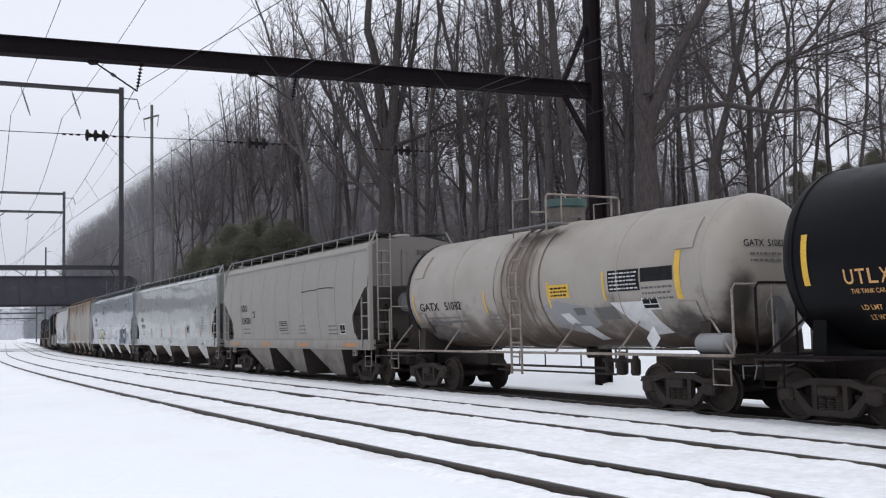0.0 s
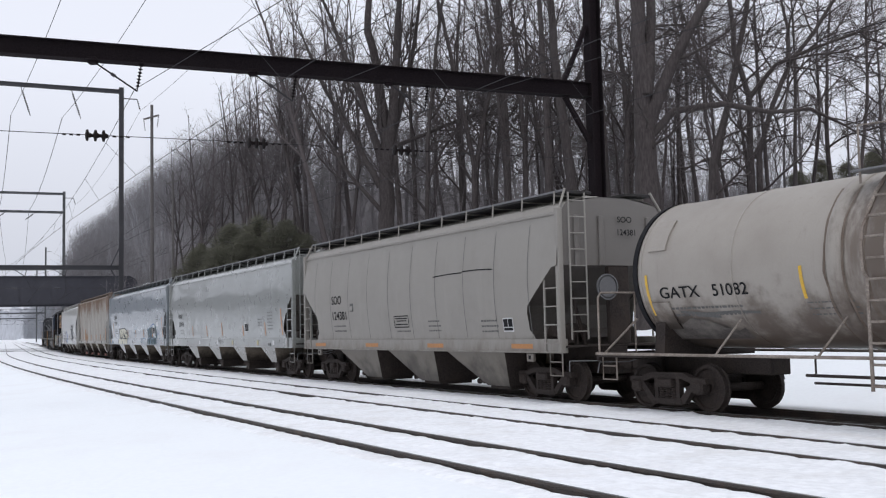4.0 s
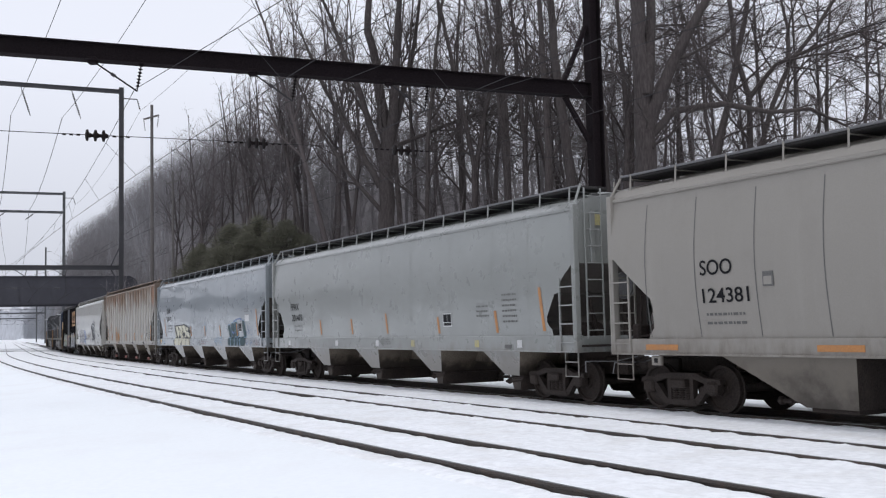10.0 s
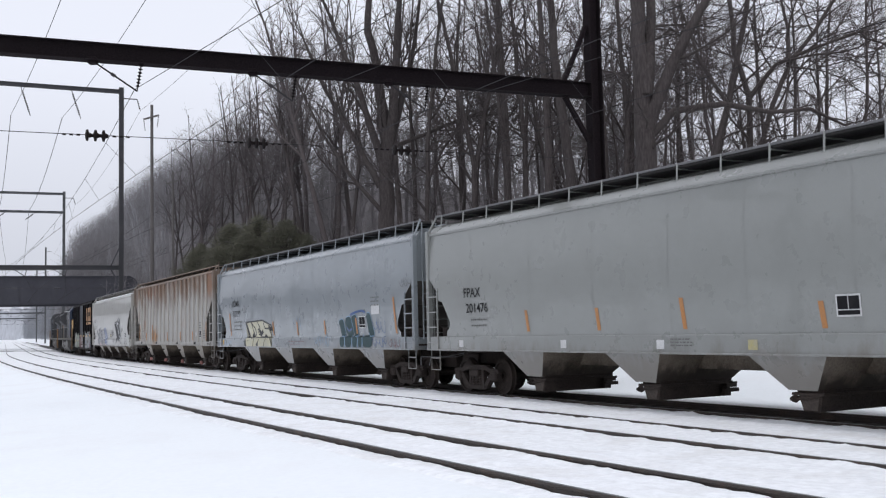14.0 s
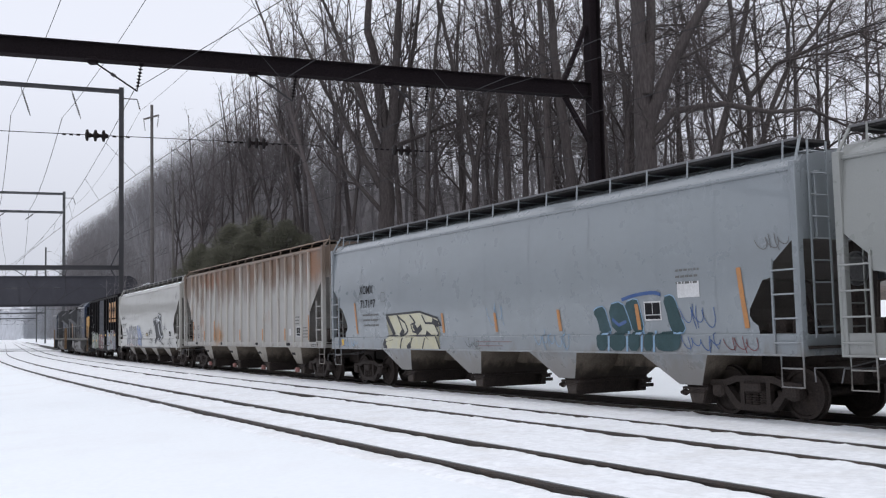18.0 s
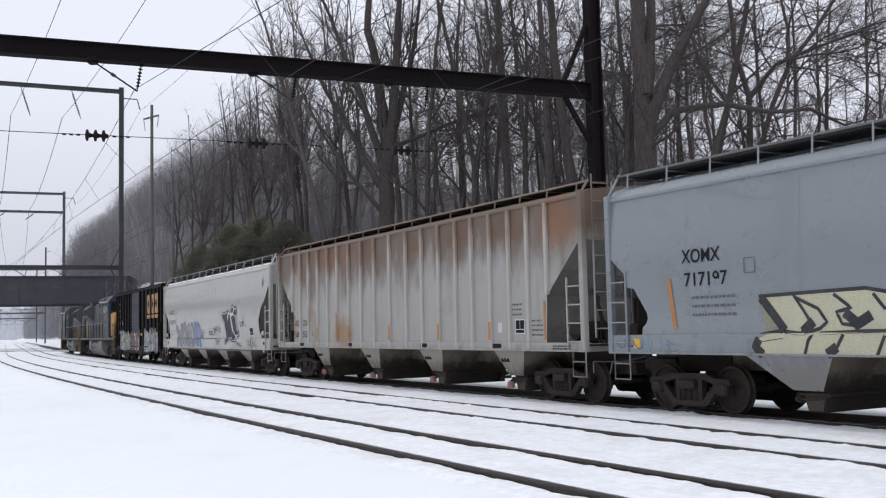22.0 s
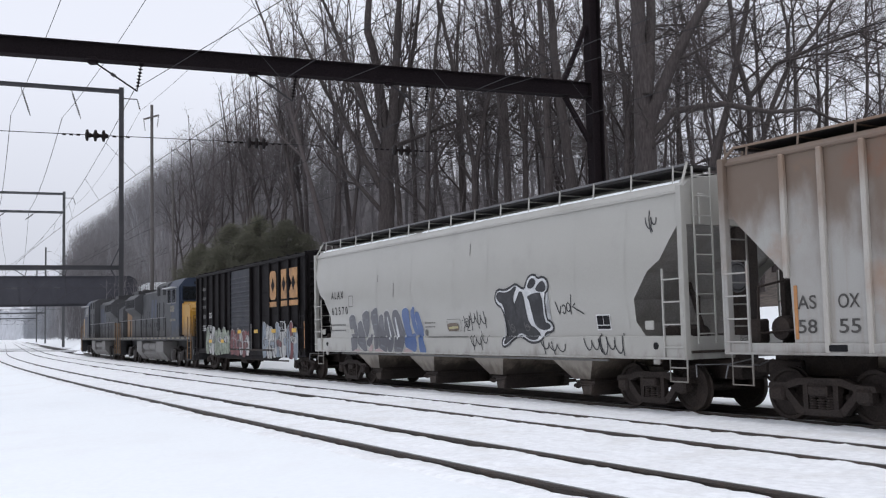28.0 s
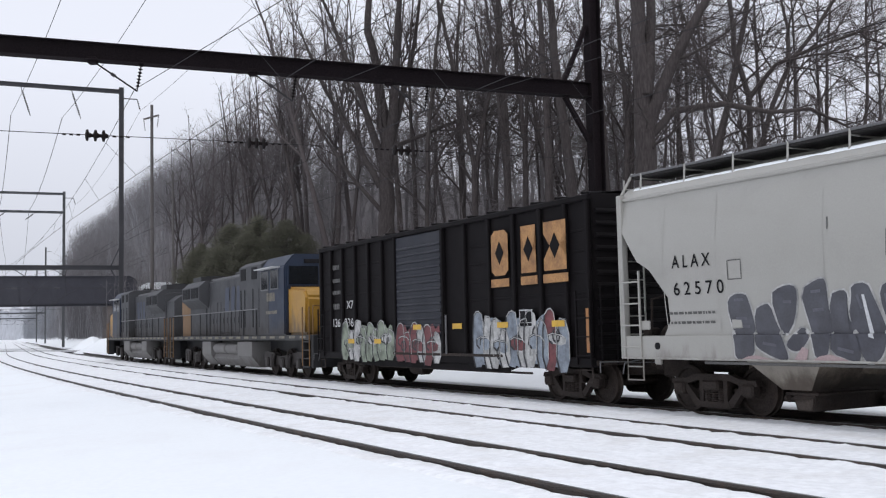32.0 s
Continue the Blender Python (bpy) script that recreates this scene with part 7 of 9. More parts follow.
for sg in (1, -1):
    # bolted plates that hold the tank's jacket at its ends
    for a0, a1 in ((17, 43), (-46, -22)):
        bm = bmesh.new()
        x = sg * 5.45
        cells = []
        for j in range(7):
            a = radians(a0 + (a1 - a0) * j / 6)
            cells.append([bm.verts.new((xx, rr * math.cos(a), 2.72 + rr * math.sin(a))) for xx, rr in ((x - 0.24, 1.505), (x - 0.24, 1.535), (x + 0.24, 1.535), (x + 0.24, 1.505))])
        for p, q in zip(cells, cells[1:]):
            for j in range(3):
                bm.faces.new((p[j], p[j + 1], q[j + 1], q[j]))
        bm.faces.new(cells[0])
        bm.faces.new(cells[-1])
        part("jacket_plate", bm, TANK_WHITE, car, "pale bolted plate")
bm = bmesh.new()
lathe(bm, [(1.40, 6.0), (1.522, 6.0), (1.515, 6.13), (1.40, 6.16)], 56, pose(0, 0, 2.72, 0, 0, -90))
part("jacket_gap", bm, BLACK_PAINT, car, "open black gap at the jacket's end")


def on_head(ob):
    """Lays flat writing (its x across the car, z up) on the tank's dished end."""
    for v in ob.data.vertices:
        y, z = v.co.x, v.co.z
        a = math.asin(min(0.99, math.hypot(y, z - 2.72) / 1.50))
        v.co = (-6.25 - 0.55 * math.cos(a) * 1.50 / 1.4 + 0.3 - 0.02, y, z)


on_head(lettering(car, "end_mark", "GATX  51082", 0.86, -0.06, 3.14, 0.13, lambda k: 0.0, BLACK_PAINT))
on_head(small_print(car, 0.76, 0.0, 2.98, 2, lambda k: 0.0, GREY_PAINT, 0.05, 0.12, 26))

car, skin = tank_car("glossy black tank car with yellow stencilled letters", -9.2, 6.4, 1.58, 2.78, TANK_BLACK, (5.85, -5.85), STEEL_DARK, TANK_BLACK, (7.0, -7.0))
for k, c in enumerate("UTLX"):
    x = 5.05 - 0.22 * k
    lettering(car, "reporting_mark", c, x, x - 0.175, 2.29, 0.235, skin, STENCIL_GOLD)
lettering(car, "slogan", "THE TANK CAR PE", 4.98, 4.24, 2.14, 0.075, skin, STENCIL_GOLD)
lettering(car, "load_limit", "LD LMT  1973", 4.90, 4.24, 1.88, 0.08, skin, STENCIL_GOLD)
lettering(car, "light_weight", "LT WT", 4.82, 4.52, 1.72, 0.08, skin, STENCIL_GOLD)
small_print(car, 4.40, 3.9, 1.76, 1, skin, STENCIL_GOLD, 0.07, 0.15, 28)
decal(car, "reflector", rect(5.85, 5.73, 2.3, 3.15), skin, YELLOW, "yellow reflective strip")


# --- boxcar ---
def boxcar():
    car = empty("boxcar", "faded black outside-post boxcar with graffiti low on its side", "boxcar", "cars of the train")
    half, y0, floor_z, top = 7.78, 1.40, 0.98, 4.52
    flat = lambda z: y0 + 0.004
    for sg in (1, -1):
        bm = bmesh.new()
        ya, yb = sorted((sg * (y0 - 0.06), sg * y0))
        soft_box(bm, -half, half, ya, yb, floor_z, top, 0.01)
        part("side_wall", bm, BOX_BLACK, car)
        bm = bmesh.new()
        ya, yb = sorted((sg * 1.30, sg * 1.50))
        soft_box(bm, -half + 0.02, half - 0.02, ya, yb, top - 0.06, top + 0.07, 0.02)
        part("top_chord", bm, BOX_BLACK, car)
        bm = bmesh.new()
        soft_box(bm, -half + 0.02, half - 0.02, ya, yb, floor_z - 0.16, floor_z + 0.06, 0.02)
        prism(bm, [(5.0, floor_z - 0.14), (4.2, floor_z - 0.34), (-4.2, floor_z - 0.34), (-5.0, floor_z - 0.14)], min(sg * 1.36, sg * 1.42), max(sg * 1.36, sg * 1.42))
        part("side_sill", bm, BOX_BLACK, car)
        for x in (7.66, 6.75, 5.81, 4.78, 3.76, 2.75, -2.32, -3.55, -4.70, -5.85, -6.85, -7.66):
            bm = bmesh.new()
            ya, yb = sorted((sg * (y0 - 0.01), sg * (y0 + 0.10)))
            soft_box(bm, x - 0.07, x + 0.07, ya, yb, floor_z + 0.06, top - 0.05, 0.025)
            part("side_post", bm, BOX_BLACK, car)
        # the plug door with its ribs, tracks and handles
        bm = bmesh.new()
        ya, yb = sorted((sg * y0, sg * (y0 + 0.07)))
        soft_box(bm, -1.12, 1.72, ya, yb, floor_z + 0.08, top - 0.08, 0.02)
        door = part("door", bm, DOOR_BLUE, car, "ribbed blue-black sliding door")
        for i in range(13):
            bm = bmesh.new()
            z = 1.62 + i * 0.205
            tube(bm, [(-1.05, sg * (y0 + 0.075), z), (1.62, sg * (y0 + 0.075), z)], 0.042, 8)
            part("door_rib", bm, DOOR_BLUE, door)
        for x in (-1.16, 1.78):
            bm = bmesh.new()
            soft_box(bm, x - 0.06, x + 0.06, min(sg * y0, sg * (y0 + 0.13)), max(sg * y0, sg * (y0 + 0.13)), floor_z + 0.02, top - 0.06, 0.02)
            part("door_post", bm, BOX_BLACK, car)
        bm = bmesh.new()
        soft_box(bm, -4.2, 1.9, min(sg * (y0 + 0.05), sg * (y0 + 0.13)), max(sg * (y0 + 0.05), sg * (y0 + 0.13)), floor_z + 0.02, floor_z + 0.09, 0.01)
        part("door_track", bm, RUN_GEAR, car)
        bm = bmesh.new()
        tube(bm, [(-1.4, sg * (y0 + 0.14), 1.05), (-1.4, sg * (y0 + 0.14), 2.1)], 0.03)
        part("door_bar", bm, GALV, car)
        # corrugation between the posts, faint rows of pressed ribs
        for a, b in ((7.5, 6.9), (6.6, 5.95), (5.65, 4.95), (4.6, 3.9), (3.6, 2.9), (-2.5, -3.4), (-3.7, -4.55), (-4.85, -5.7), (-6.0, -6.7), (-7.0, -7.5)):
            for i in range(6 if sg > 0 else 0):
                bm = bmesh.new()
                z = 1.5 + i * 0.46
                soft_box(bm, b, a, y0 - 0.005, y0 + 0.02, z, z + 0.05, 0.008)
                part("wall_rib", bm, BOX_BLACK, car)
    bm = bmesh.new()
    rings = [[bm.verts.new((x, y, z)) for y, z in ((-1.46, top + 0.06), (-0.7, top + 0.16), (0, top + 0.19), (0.7, top + 0.16), (1.46, top + 0.06))] for x in (-half, half)]
    for j in range(4):
        bm.faces.new((rings[0][j], rings[0][j + 1], rings[1][j + 1], rings[1][j]))
    part("roof", bm, BOX_BLACK, car)
    for i in range(16):
        bm = bmesh.new()
        x = -half + 0.3 + i * 1.0
        soft_box(bm, x - 0.04, x + 0.04, -1.42, 1.42, top + 0.09, top + 0.13, 0.01)
        tube(bm, [(x, -1.42, top + 0.12), (x, 0, top + 0.21), (x, 1.42, top + 0.12)], 0.03, 5)
        part("roof_seam", bm, BOX_BLACK, car)
    for sg in (1, -1):
        x = sg * half
        bm = bmesh.new()
        xa, xb = sorted((x, x - sg * 0.06))
        soft_box(bm, xa, xb, -y0, y0, floor_z, top + 0.1, 0.01)
        wall = part("end_wall", bm, BOX_BLACK, car)
        for i in range(12):
            bm = bmesh.new()
            z = 1.25 + i * 0.27
            tube(bm, [(x + sg * 0.01, -1.32, z), (x + sg * 0.01, 1.32, z)], 0.06, 8)
            part("end_rib", bm, BOX_BLACK, wall)
        end_ladder(car, "end_ladder", x + sg * 0.12, 0.9, 1.32, floor_z - 0.1, 2.6, 4, BOX_BLACK)
        xa, xb = sorted((x, x - sg * 0.5))
        ladder(car, "side_ladder", xa, xb, 1.52, floor_z - 0.1, 2.5, 4, BOX_BLACK)
        stirrup(car, xa + 0.05, xb - 0.05, 1.46, 0.5, floor_z, RUN_GEAR)
        coupler(car, x + sg * 0.1)
    bm = bmesh.new()
    soft_box(bm, -half, half, -1.38, 1.38, floor_z - 0.12, floor_z, 0.02)
    soft_box(bm, -half, half, -0.25, 0.25, 0.68, floor_z - 0.1, 0.02)
    for x in (-2.5, 0.5, 2.5):
        soft_box(bm, x - 0.1, x + 0.1, -1.3, 1.3, 0.72, floor_z - 0.1, 0.02)
    part("underframe", bm, RUN_GEAR, car)
    bm = bmesh.new()
    tube(bm, [(-5.0, 1.2, 0.62), (3.5, 1.2, 0.62)], 0.03)
    lathe(bm, [(0.2, -0.4), (0.22, 0), (0.2, 0.4)], 14, pose(1.5, 0.8, 0.6, 0, 0, 90))
    part("brake_rod", bm, RUN_GEAR, car)
    # big worn emblem blocks on the panels near one end
    outside = lambda z: y0 + 0.112
    panel = lambda z: y0 + 0.03
    gold = surface("worn_gold_emblem", (0.43, 0.225, 0.085), 0.6, dirt=(0.16, 0.075, 0.035), dirt_scale=3, amount=0.6, grain=0.1, bump=0, streak=(0.10, 0.05, 0.03), streak_amount=0.4)
    block = [(-3.74, 3.12), (-3.74, 4.0), (-3.92, 4.12), (-4.42, 4.12), (-4.60, 4.0), (-4.60, 3.12), (-4.42, 3.0), (-3.92, 3.0)]
    notched = [(-5.10, 3.0), (-5.10, 3.45), (-5.22, 3.56), (-5.10, 3.67), (-5.10, 4.12), (-5.80, 4.12), (-5.80, 3.67), (-5.68, 3.56), (-5.80, 3.45), (-5.80, 3.0)]
    waist = [(-6.04, 4.12), (-7.02, 4.12), (-7.02, 3.85), (-6.75, 3.56), (-7.02, 3.27), (-7.02, 3.0), (-6.04, 3.0), (-6.04, 3.27), (-6.31, 3.56), (-6.04, 3.85)]
    for sh in (block, notched, waist):
        cx, cz = sum(x for x, _ in sh) / len(sh), sum(z for _, z in sh) / len(sh)
        decal(car, "emblem", [(cx + (x - cx) * 0.9, z) for x, z in sh], panel, gold, "worn gold painted emblem block", gap=0.085)
        decal(car, "emblem_lozenge", [(cx + 0.2, cz), (cx, cz + 0.3), (cx - 0.2, cz), (cx, cz - 0.3)], panel, BOX_BLACK, "dark lozenge in an emblem block", gap=0.091)
    for a, b in ((-3.75, -4.58), (-5.1, -5.80), (-6.04, -7.02)):
        decal(car, "emblem_bar", rect(a, b, 2.72, 2.92), panel, gold, gap=0.085)
    # whitish writing beyond the door
    small_print(car, 6.65, 6.05, 3.78, 1, panel, GREY_PAINT, 0.2, 0.2, 31)
    small_print(car, 6.65, 6.0, 3.35, 2, panel, GREY_PAINT, 0.16, 0.4, 32)
    lettering(car, "reporting_mark", "X7", 5.5, 4.95, 2.45, 0.26, panel, WHITE_PAINT)
    small_print(car, 6.6, 6.1, 2.45, 1, panel, GREY_PAINT, 0.24, 0.2, 36)
    lettering(car, "car_number", "136", 6.62, 6.05, 1.86, 0.28, panel, WHITE_PAINT)
    lettering(car, "car_number", "236", 5.68, 4.95, 1.86, 0.28, panel, WHITE_PAINT)
    # graffiti in three blocks, over posts and panels
    rng = random.Random(12)

    def throwup(x0, x1, za, zb, fills, edge, n):
        """Crowded letters made of slanting bars, with pale rims and dark gaps."""
        w = (x0 - x1) / n
        rims, gaps, m = [], [], 20
        rim = [(x0 + (x1 - x0) * i / m, zb + rng.uniform(-0.42, -0.12)) for i in range(m + 1)]
        low = [(x1 + (x0 - x1) * i / m, za + rng.uniform(0.0, 0.12)) for i in range(m + 1)]
        decal(car, "graffiti_ground", rounded(rim + low, 1), outside, fills[0], "crowded graffiti in worn pale colours", gap=0.001)
        for i in range(n):
            a = x0 - w * i
            top = zb - rng.uniform(0.0, 0.3)
            tilt = rng.uniform(-0.12, 0.12)
            low = za + rng.uniform(0.0, 0.1)
            mid = low + (top - low) * rng.uniform(0.42, 0.6)
            bars = [[(a + 0.14, low - 0.08), (a - w * 0.50, low - 0.1), (a - w * 0.52 + tilt, top), (a - w * 0.2 + tilt, top + 0.14), (a + 0.08 + tilt, top - 0.05)],
                    [(a - w * 0.48, low - 0.1), (a - w * 1.1, low - 0.08), (a - w * 1.08 - tilt, top - rng.uniform(0.0, 0.3)), (a - w * 0.55 - tilt, top - rng.uniform(-0.08, 0.2))],
                    [(a - w * 0.1, mid - 0.12), (a - w * 0.9, mid - 0.2), (a - w * 0.95, mid + 0.08), (a - w * 0.15, mid + 0.14)]]
            for k, sh in enumerate(bars):
                sh = rounded([(x + rng.uniform(-0.04, 0.04), z + rng.uniform(-0.05, 0.05)) for x, z in sh], 1)
                decal(car, "graffiti_letter", sh, outside, fills[(i + k * (1 + i % 2)) % len(fills)], "worn pale graffiti letter", gap=0.004 + 0.004 * k)
                rims.append(sh[2:2 + len(sh) // 2 + 1])
                gaps.append(sh[len(sh) // 2:] + sh[:1])
            px, pz = a - w * 0.5, mid + rng.uniform(-0.3, 0.25)
            gaps.append(arc_line(px, pz, w * 0.18, 0.16, rng.uniform(0, 360), rng.uniform(400, 560), 7))
        scrawl(car, "graffiti_outline", gaps, 0.055, outside, edge, gap=0.017)
        scrawl(car, "graffiti_highlight", rims, 0.026, outside, WORN_WHITE, gap=0.020)

    throwup(5.65, 1.90, 0.84, 2.12, (SPRAY_GREEN, WORN_WHITE, SPRAY_GREEN), INK, 4)
    throwup(1.62, -1.0, 0.80, 2.06, (SPRAY_RED, SPRAY_RED, SPRAY_RED, WORN_WHITE), INK, 3)
    throwup(-2.9, -6.9, 0.76, 2.15, (SPRAY_SKY, WORN_WHITE, SPRAY_SKY, WORN_WHITE, SPRAY_RED), INK, 5)
    for x in (5.2, 3.2, 0.55, -1.75, -4.0, -6.35):
        decal(car, "reflector", rect(x, x - 0.5, 1.32 if x > 2 else 1.72, 1.46 if x > 2 else 1.86), outside, YELLOW, "amber reflective strip", gap=0.022)
    decal(car, "reflector", rect(-7.62, -7.72, 1.15, 2.1), outside, ORANGE, "orange reflective strip")
    consolidated(car, -5.0, 1.72, outside, 0.55, 0.42)
    for x in (-6.4, 6.1):
        truck(car, x)
    CARS.append((car, 119.9, 2 * half))


boxcar()


# --- locomotives ---
DULL_YELLOW = paint("sooty_yellow_paint", (0.19, 0.105, 0.042), grime=(0.05, 0.04, 0.03), amount=0.5, streak=0.5, rough=0.6)
def six_wheel_truck(car, x, roll):
    bm = bmesh.new()
    soft_box(bm, -0.35, 0.35, -1.0, 1.0, 0.55, 0.85, 0.05)
    soft_box(bm, -1.9, 1.9, -0.2, 0.2, 0.55, 0.8, 0.05)
    t = part("truck", bm, RUN_GEAR, car)
    t.location = (x, 0, 0)
    for sg in (1, -1):
        bm = bmesh.new()
        prism(bm, [(-2.4, 0.72), (-2.2, 0.98), (-1.0, 0.92), (-0.6, 0.80), (0.6, 0.80), (1.0, 0.92), (2.2, 0.98), (2.4, 0.72), (2.2, 0.58), (1.4, 0.58), (0.9, 0.45), (-0.9, 0.45), (-1.4, 0.58), (-2.2, 0.58)], sg * 1.02 - 0.08, sg * 1.02 + 0.08)
        for a in (-1.85, 0, 1.85):
            soft_box(bm, a - 0.2, a + 0.2, sg * 1.05 - 0.1, sg * 1.05 + 0.14, 0.34, 0.74, 0.05)
        for a in (-0.95, 0.95):
            lathe(bm, [(0.11, -0.25), (0.11, 0.25)], 10, pose(a, sg * 1.2, 0.62, 90, 0, 0))
            tube(bm, [(a - 0.3, sg * 1.2, 0.9), (a + 0.25, sg * 1.22, 0.35)], 0.05)
        part("side_frame", bm, LOCO_GREY, t)
    for a in (-1.85, 0, 1.85):
        w = link("wheelset", GEAR["wheel"], RUN_GEAR, t)
        w.location = (a, 0, 0.533)
        w.scale = (1.166, 1.0, 1.166)
        AXLES.append((w, 0.533 * roll))


SILL_PALE = surface("soiled_cream_dash", (0.21, 0.19, 0.15), 0.7, dirt=(0.08, 0.07, 0.06), dirt_scale=2.5, amount=0.5, grain=0.1, bump=0)


def locomotive(label, s_mid, half, faces_back, rear_paint):
    """A six-axle diesel with its cab at its -x end; faces_back turns it round on the track."""
    car = empty("locomotive", label, "locomotive", "locomotives")
    deck = 1.62
    bm = bmesh.new()
    soft_box(bm, -half + 0.1, half - 0.1, -1.48, 1.48, deck - 0.2, deck, 0.02)
    soft_box(bm, -half + 0.3, half - 0.3, -0.6, 0.6, 0.95, deck - 0.18, 0.03)
    part("frame", bm, LOCO_BLACK, car)
    for sg in (1, -1):
        for i in range(18):
            bm = bmesh.new()
            x = -half + 0.6 + i * (2 * half - 1.2) / 18
            soft_box(bm, x, x + 0.62, min(sg * 1.485, sg * 1.50), max(sg * 1.485, sg * 1.50), deck - 0.13, deck - 0.04, 0.004)
            part("sill_dash", bm, SILL_PALE, car)

    def hood(name, xa, xb, w, z1, mat, slope=0.12, shoulder=0.35, label=""):
        bm = bmesh.new()
        prism(bm, [(-w, deck), (w, deck), (w, z1 - slope), (w - shoulder, z1), (-w + shoulder, z1), (-w, z1 - slope)], -xb, -xa, pose(0, 0, 0, 0, 0, 90))
        bmesh.ops.bevel(bm, geom=bm.edges[:], offset=0.025, segments=1, affect="EDGES")
        return part(name, bm, mat, car, label)

    # hood in sections: cabinet behind the cab, engine room, radiators, rear end
    cabinet = hood("equipment_cabinet", -5.0, -1.95, 1.42, 4.72, LOCO_GREY, 0.2)
    engine = hood("engine_hood", -1.95, 5.0, 1.0, 4.36, LOCO_GREY)
    hood("radiator_section", 5.0, 8.1, 1.05, 4.16, LOCO_GREY)
    hood("rear_hood", 8.1, half - 0.75, 0.98, 3.95, rear_paint, 0.35, 0.5, "soiled orange-brown rear end" if rear_paint is DULL_YELLOW else "")
    bm = bmesh.new()
    prism(bm, [(-1.05, 3.0), (-1.5, 3.40), (-1.5, 4.05), (-1.15, 4.34), (1.15, 4.34), (1.5, 4.05), (1.5, 3.40), (1.05, 3.0)], -8.0, -4.6, pose(0, 0, 0, 0, 0, 90))
    wing = part("radiator_wing", bm, LOCO_GREY, car, "flared radiator housing")
    bm = bmesh.new()
    prism(bm, [(-0.95, 4.3), (-0.95, 4.62), (0.95, 4.62), (0.95, 4.3)], -7.9, -6.3, pose(0, 0, 0, 0, 0, 90))
    part("fan_housing", bm, LOCO_BLACK, wing)
    for sg in (1, -1):
        for x in (4.75, 6.4):
            bm = bmesh.new()
            soft_box(bm, x, x + 1.45, min(sg * 1.49, sg * 1.515), max(sg * 1.49, sg * 1.515), 3.50, 4.0, 0.01)
            part("radiator_screen", bm, BLACK_PAINT, wing)
            for k in range(3):
                bm = bmesh.new()
                soft_box(bm, x + 0.36 * (k + 1) - 0.02, x + 0.36 * (k + 1) + 0.02, min(sg * 1.515, sg * 1.53), max(sg * 1.515, sg * 1.53), 3.50, 4.0, 0.005)
                part("screen_bar", bm, LOCO_GREY, wing)
        for i in range(11):
            x = -1.75 + i * 0.6
            bm = bmesh.new()
            soft_box(bm, x, x + 0.54, min(sg * 1.0, sg * 1.022), max(sg * 1.0, sg * 1.022), deck + 0.15, 3.2 if i % 3 else 2.9, 0.01)
            door = part("hood_door", bm, LOCO_GREY, engine)
            bm = bmesh.new()
            tube(bm, [(x + 0.1, sg * 1.03, 2.2), (x + 0.1, sg * 1.03, 2.45)], 0.014)
            part("door_latch", bm, LOCO_BLACK, car)
        # faded blue emblem: plain slanting blocks on the hood
        for xa, xb in ((1.75, 0.95), (0.75, 0.05), (-0.15, -1.05)):
            decal(car, "emblem_block", [(xa, 2.75), (xb + 0.15, 2.75), (xb, 3.85), (xa - 0.15, 3.85)], lambda z, sg=sg: sg * 1.0, FADED_BLUE, "faded blue painted block", gap=sg * 0.026)
        for x, z0, z1 in ((-2.55, 3.95, 4.45), (-4.1, 3.95, 4.45)):
            bm = bmesh.new()
            soft_box(bm, x - 0.36, x + 0.36, min(sg * 1.42, sg * 1.44), max(sg * 1.42, sg * 1.44), z0, z1, 0.01)
            part("intake_grille", bm, BLACK_PAINT, cabinet)
        for x in (-2.2, -2.75, -3.9, -4.75):
            bm = bmesh.new()
            soft_box(bm, x - 0.05, x + 0.05, min(sg * 1.42, sg * 1.435), max(sg * 1.42, sg * 1.435), 1.95, 3.55, 0.005)
            part("door_gap", bm, BLACK_PAINT, cabinet)
        bm = bmesh.new()
        soft_box(bm, -1.9, 4.9, min(sg * 0.74, sg * 0.80), max(sg * 0.74, sg * 0.80), 4.31, 4.40, 0.01)
        part("roof_edge", bm, GALV, engine)
    # cab, nose and windows
    bm = bmesh.new()
    prism(bm, [(-1.5, deck), (1.5, deck), (1.5, 4.25), (1.1, 4.72), (-1.1, 4.72), (-1.5, 4.25)], 5.0, 8.1, pose(0, 0, 0, 0, 0, 90))
    bmesh.ops.bevel(bm, geom=bm.edges[:], offset=0.05, segments=2, affect="EDGES")
    cab = part("cab", bm, LOCO_BLUE, car, "dark blue cab")
    for sg in (1, -1):
        bm = bmesh.new()
        soft_box(bm, -6.2, -5.02, min(sg * 1.5, sg * 1.507), max(sg * 1.5, sg * 1.507), deck + 0.05, 4.15, 0.003)
        part("grey_panel", bm, LOCO_GREY, cab, "grey panel behind the blue")
        for x in (-5.75, -6.95):
            bm = bmesh.new()
            soft_box(bm, x - 0.42, x + 0.42, min(sg * 1.5, sg * 1.515), max(sg * 1.5, sg * 1.515), 3.45, 4.15, 0.02)
            part("side_window", bm, GLASS, cab)
            bm = bmesh.new()
            for xx in (x - 0.45, x + 0.45):
                soft_box(bm, xx - 0.03, xx + 0.03, min(sg * 1.5, sg * 1.53), max(sg * 1.5, sg * 1.53), 3.4, 4.2, 0.01)
            soft_box(bm, x - 0.45, x + 0.45, min(sg * 1.5, sg * 1.525), max(sg * 1.5, sg * 1.525), 3.39, 3.44, 0.01)
            part("window_frame", bm, GALV, cab)
        bm = bmesh.new()
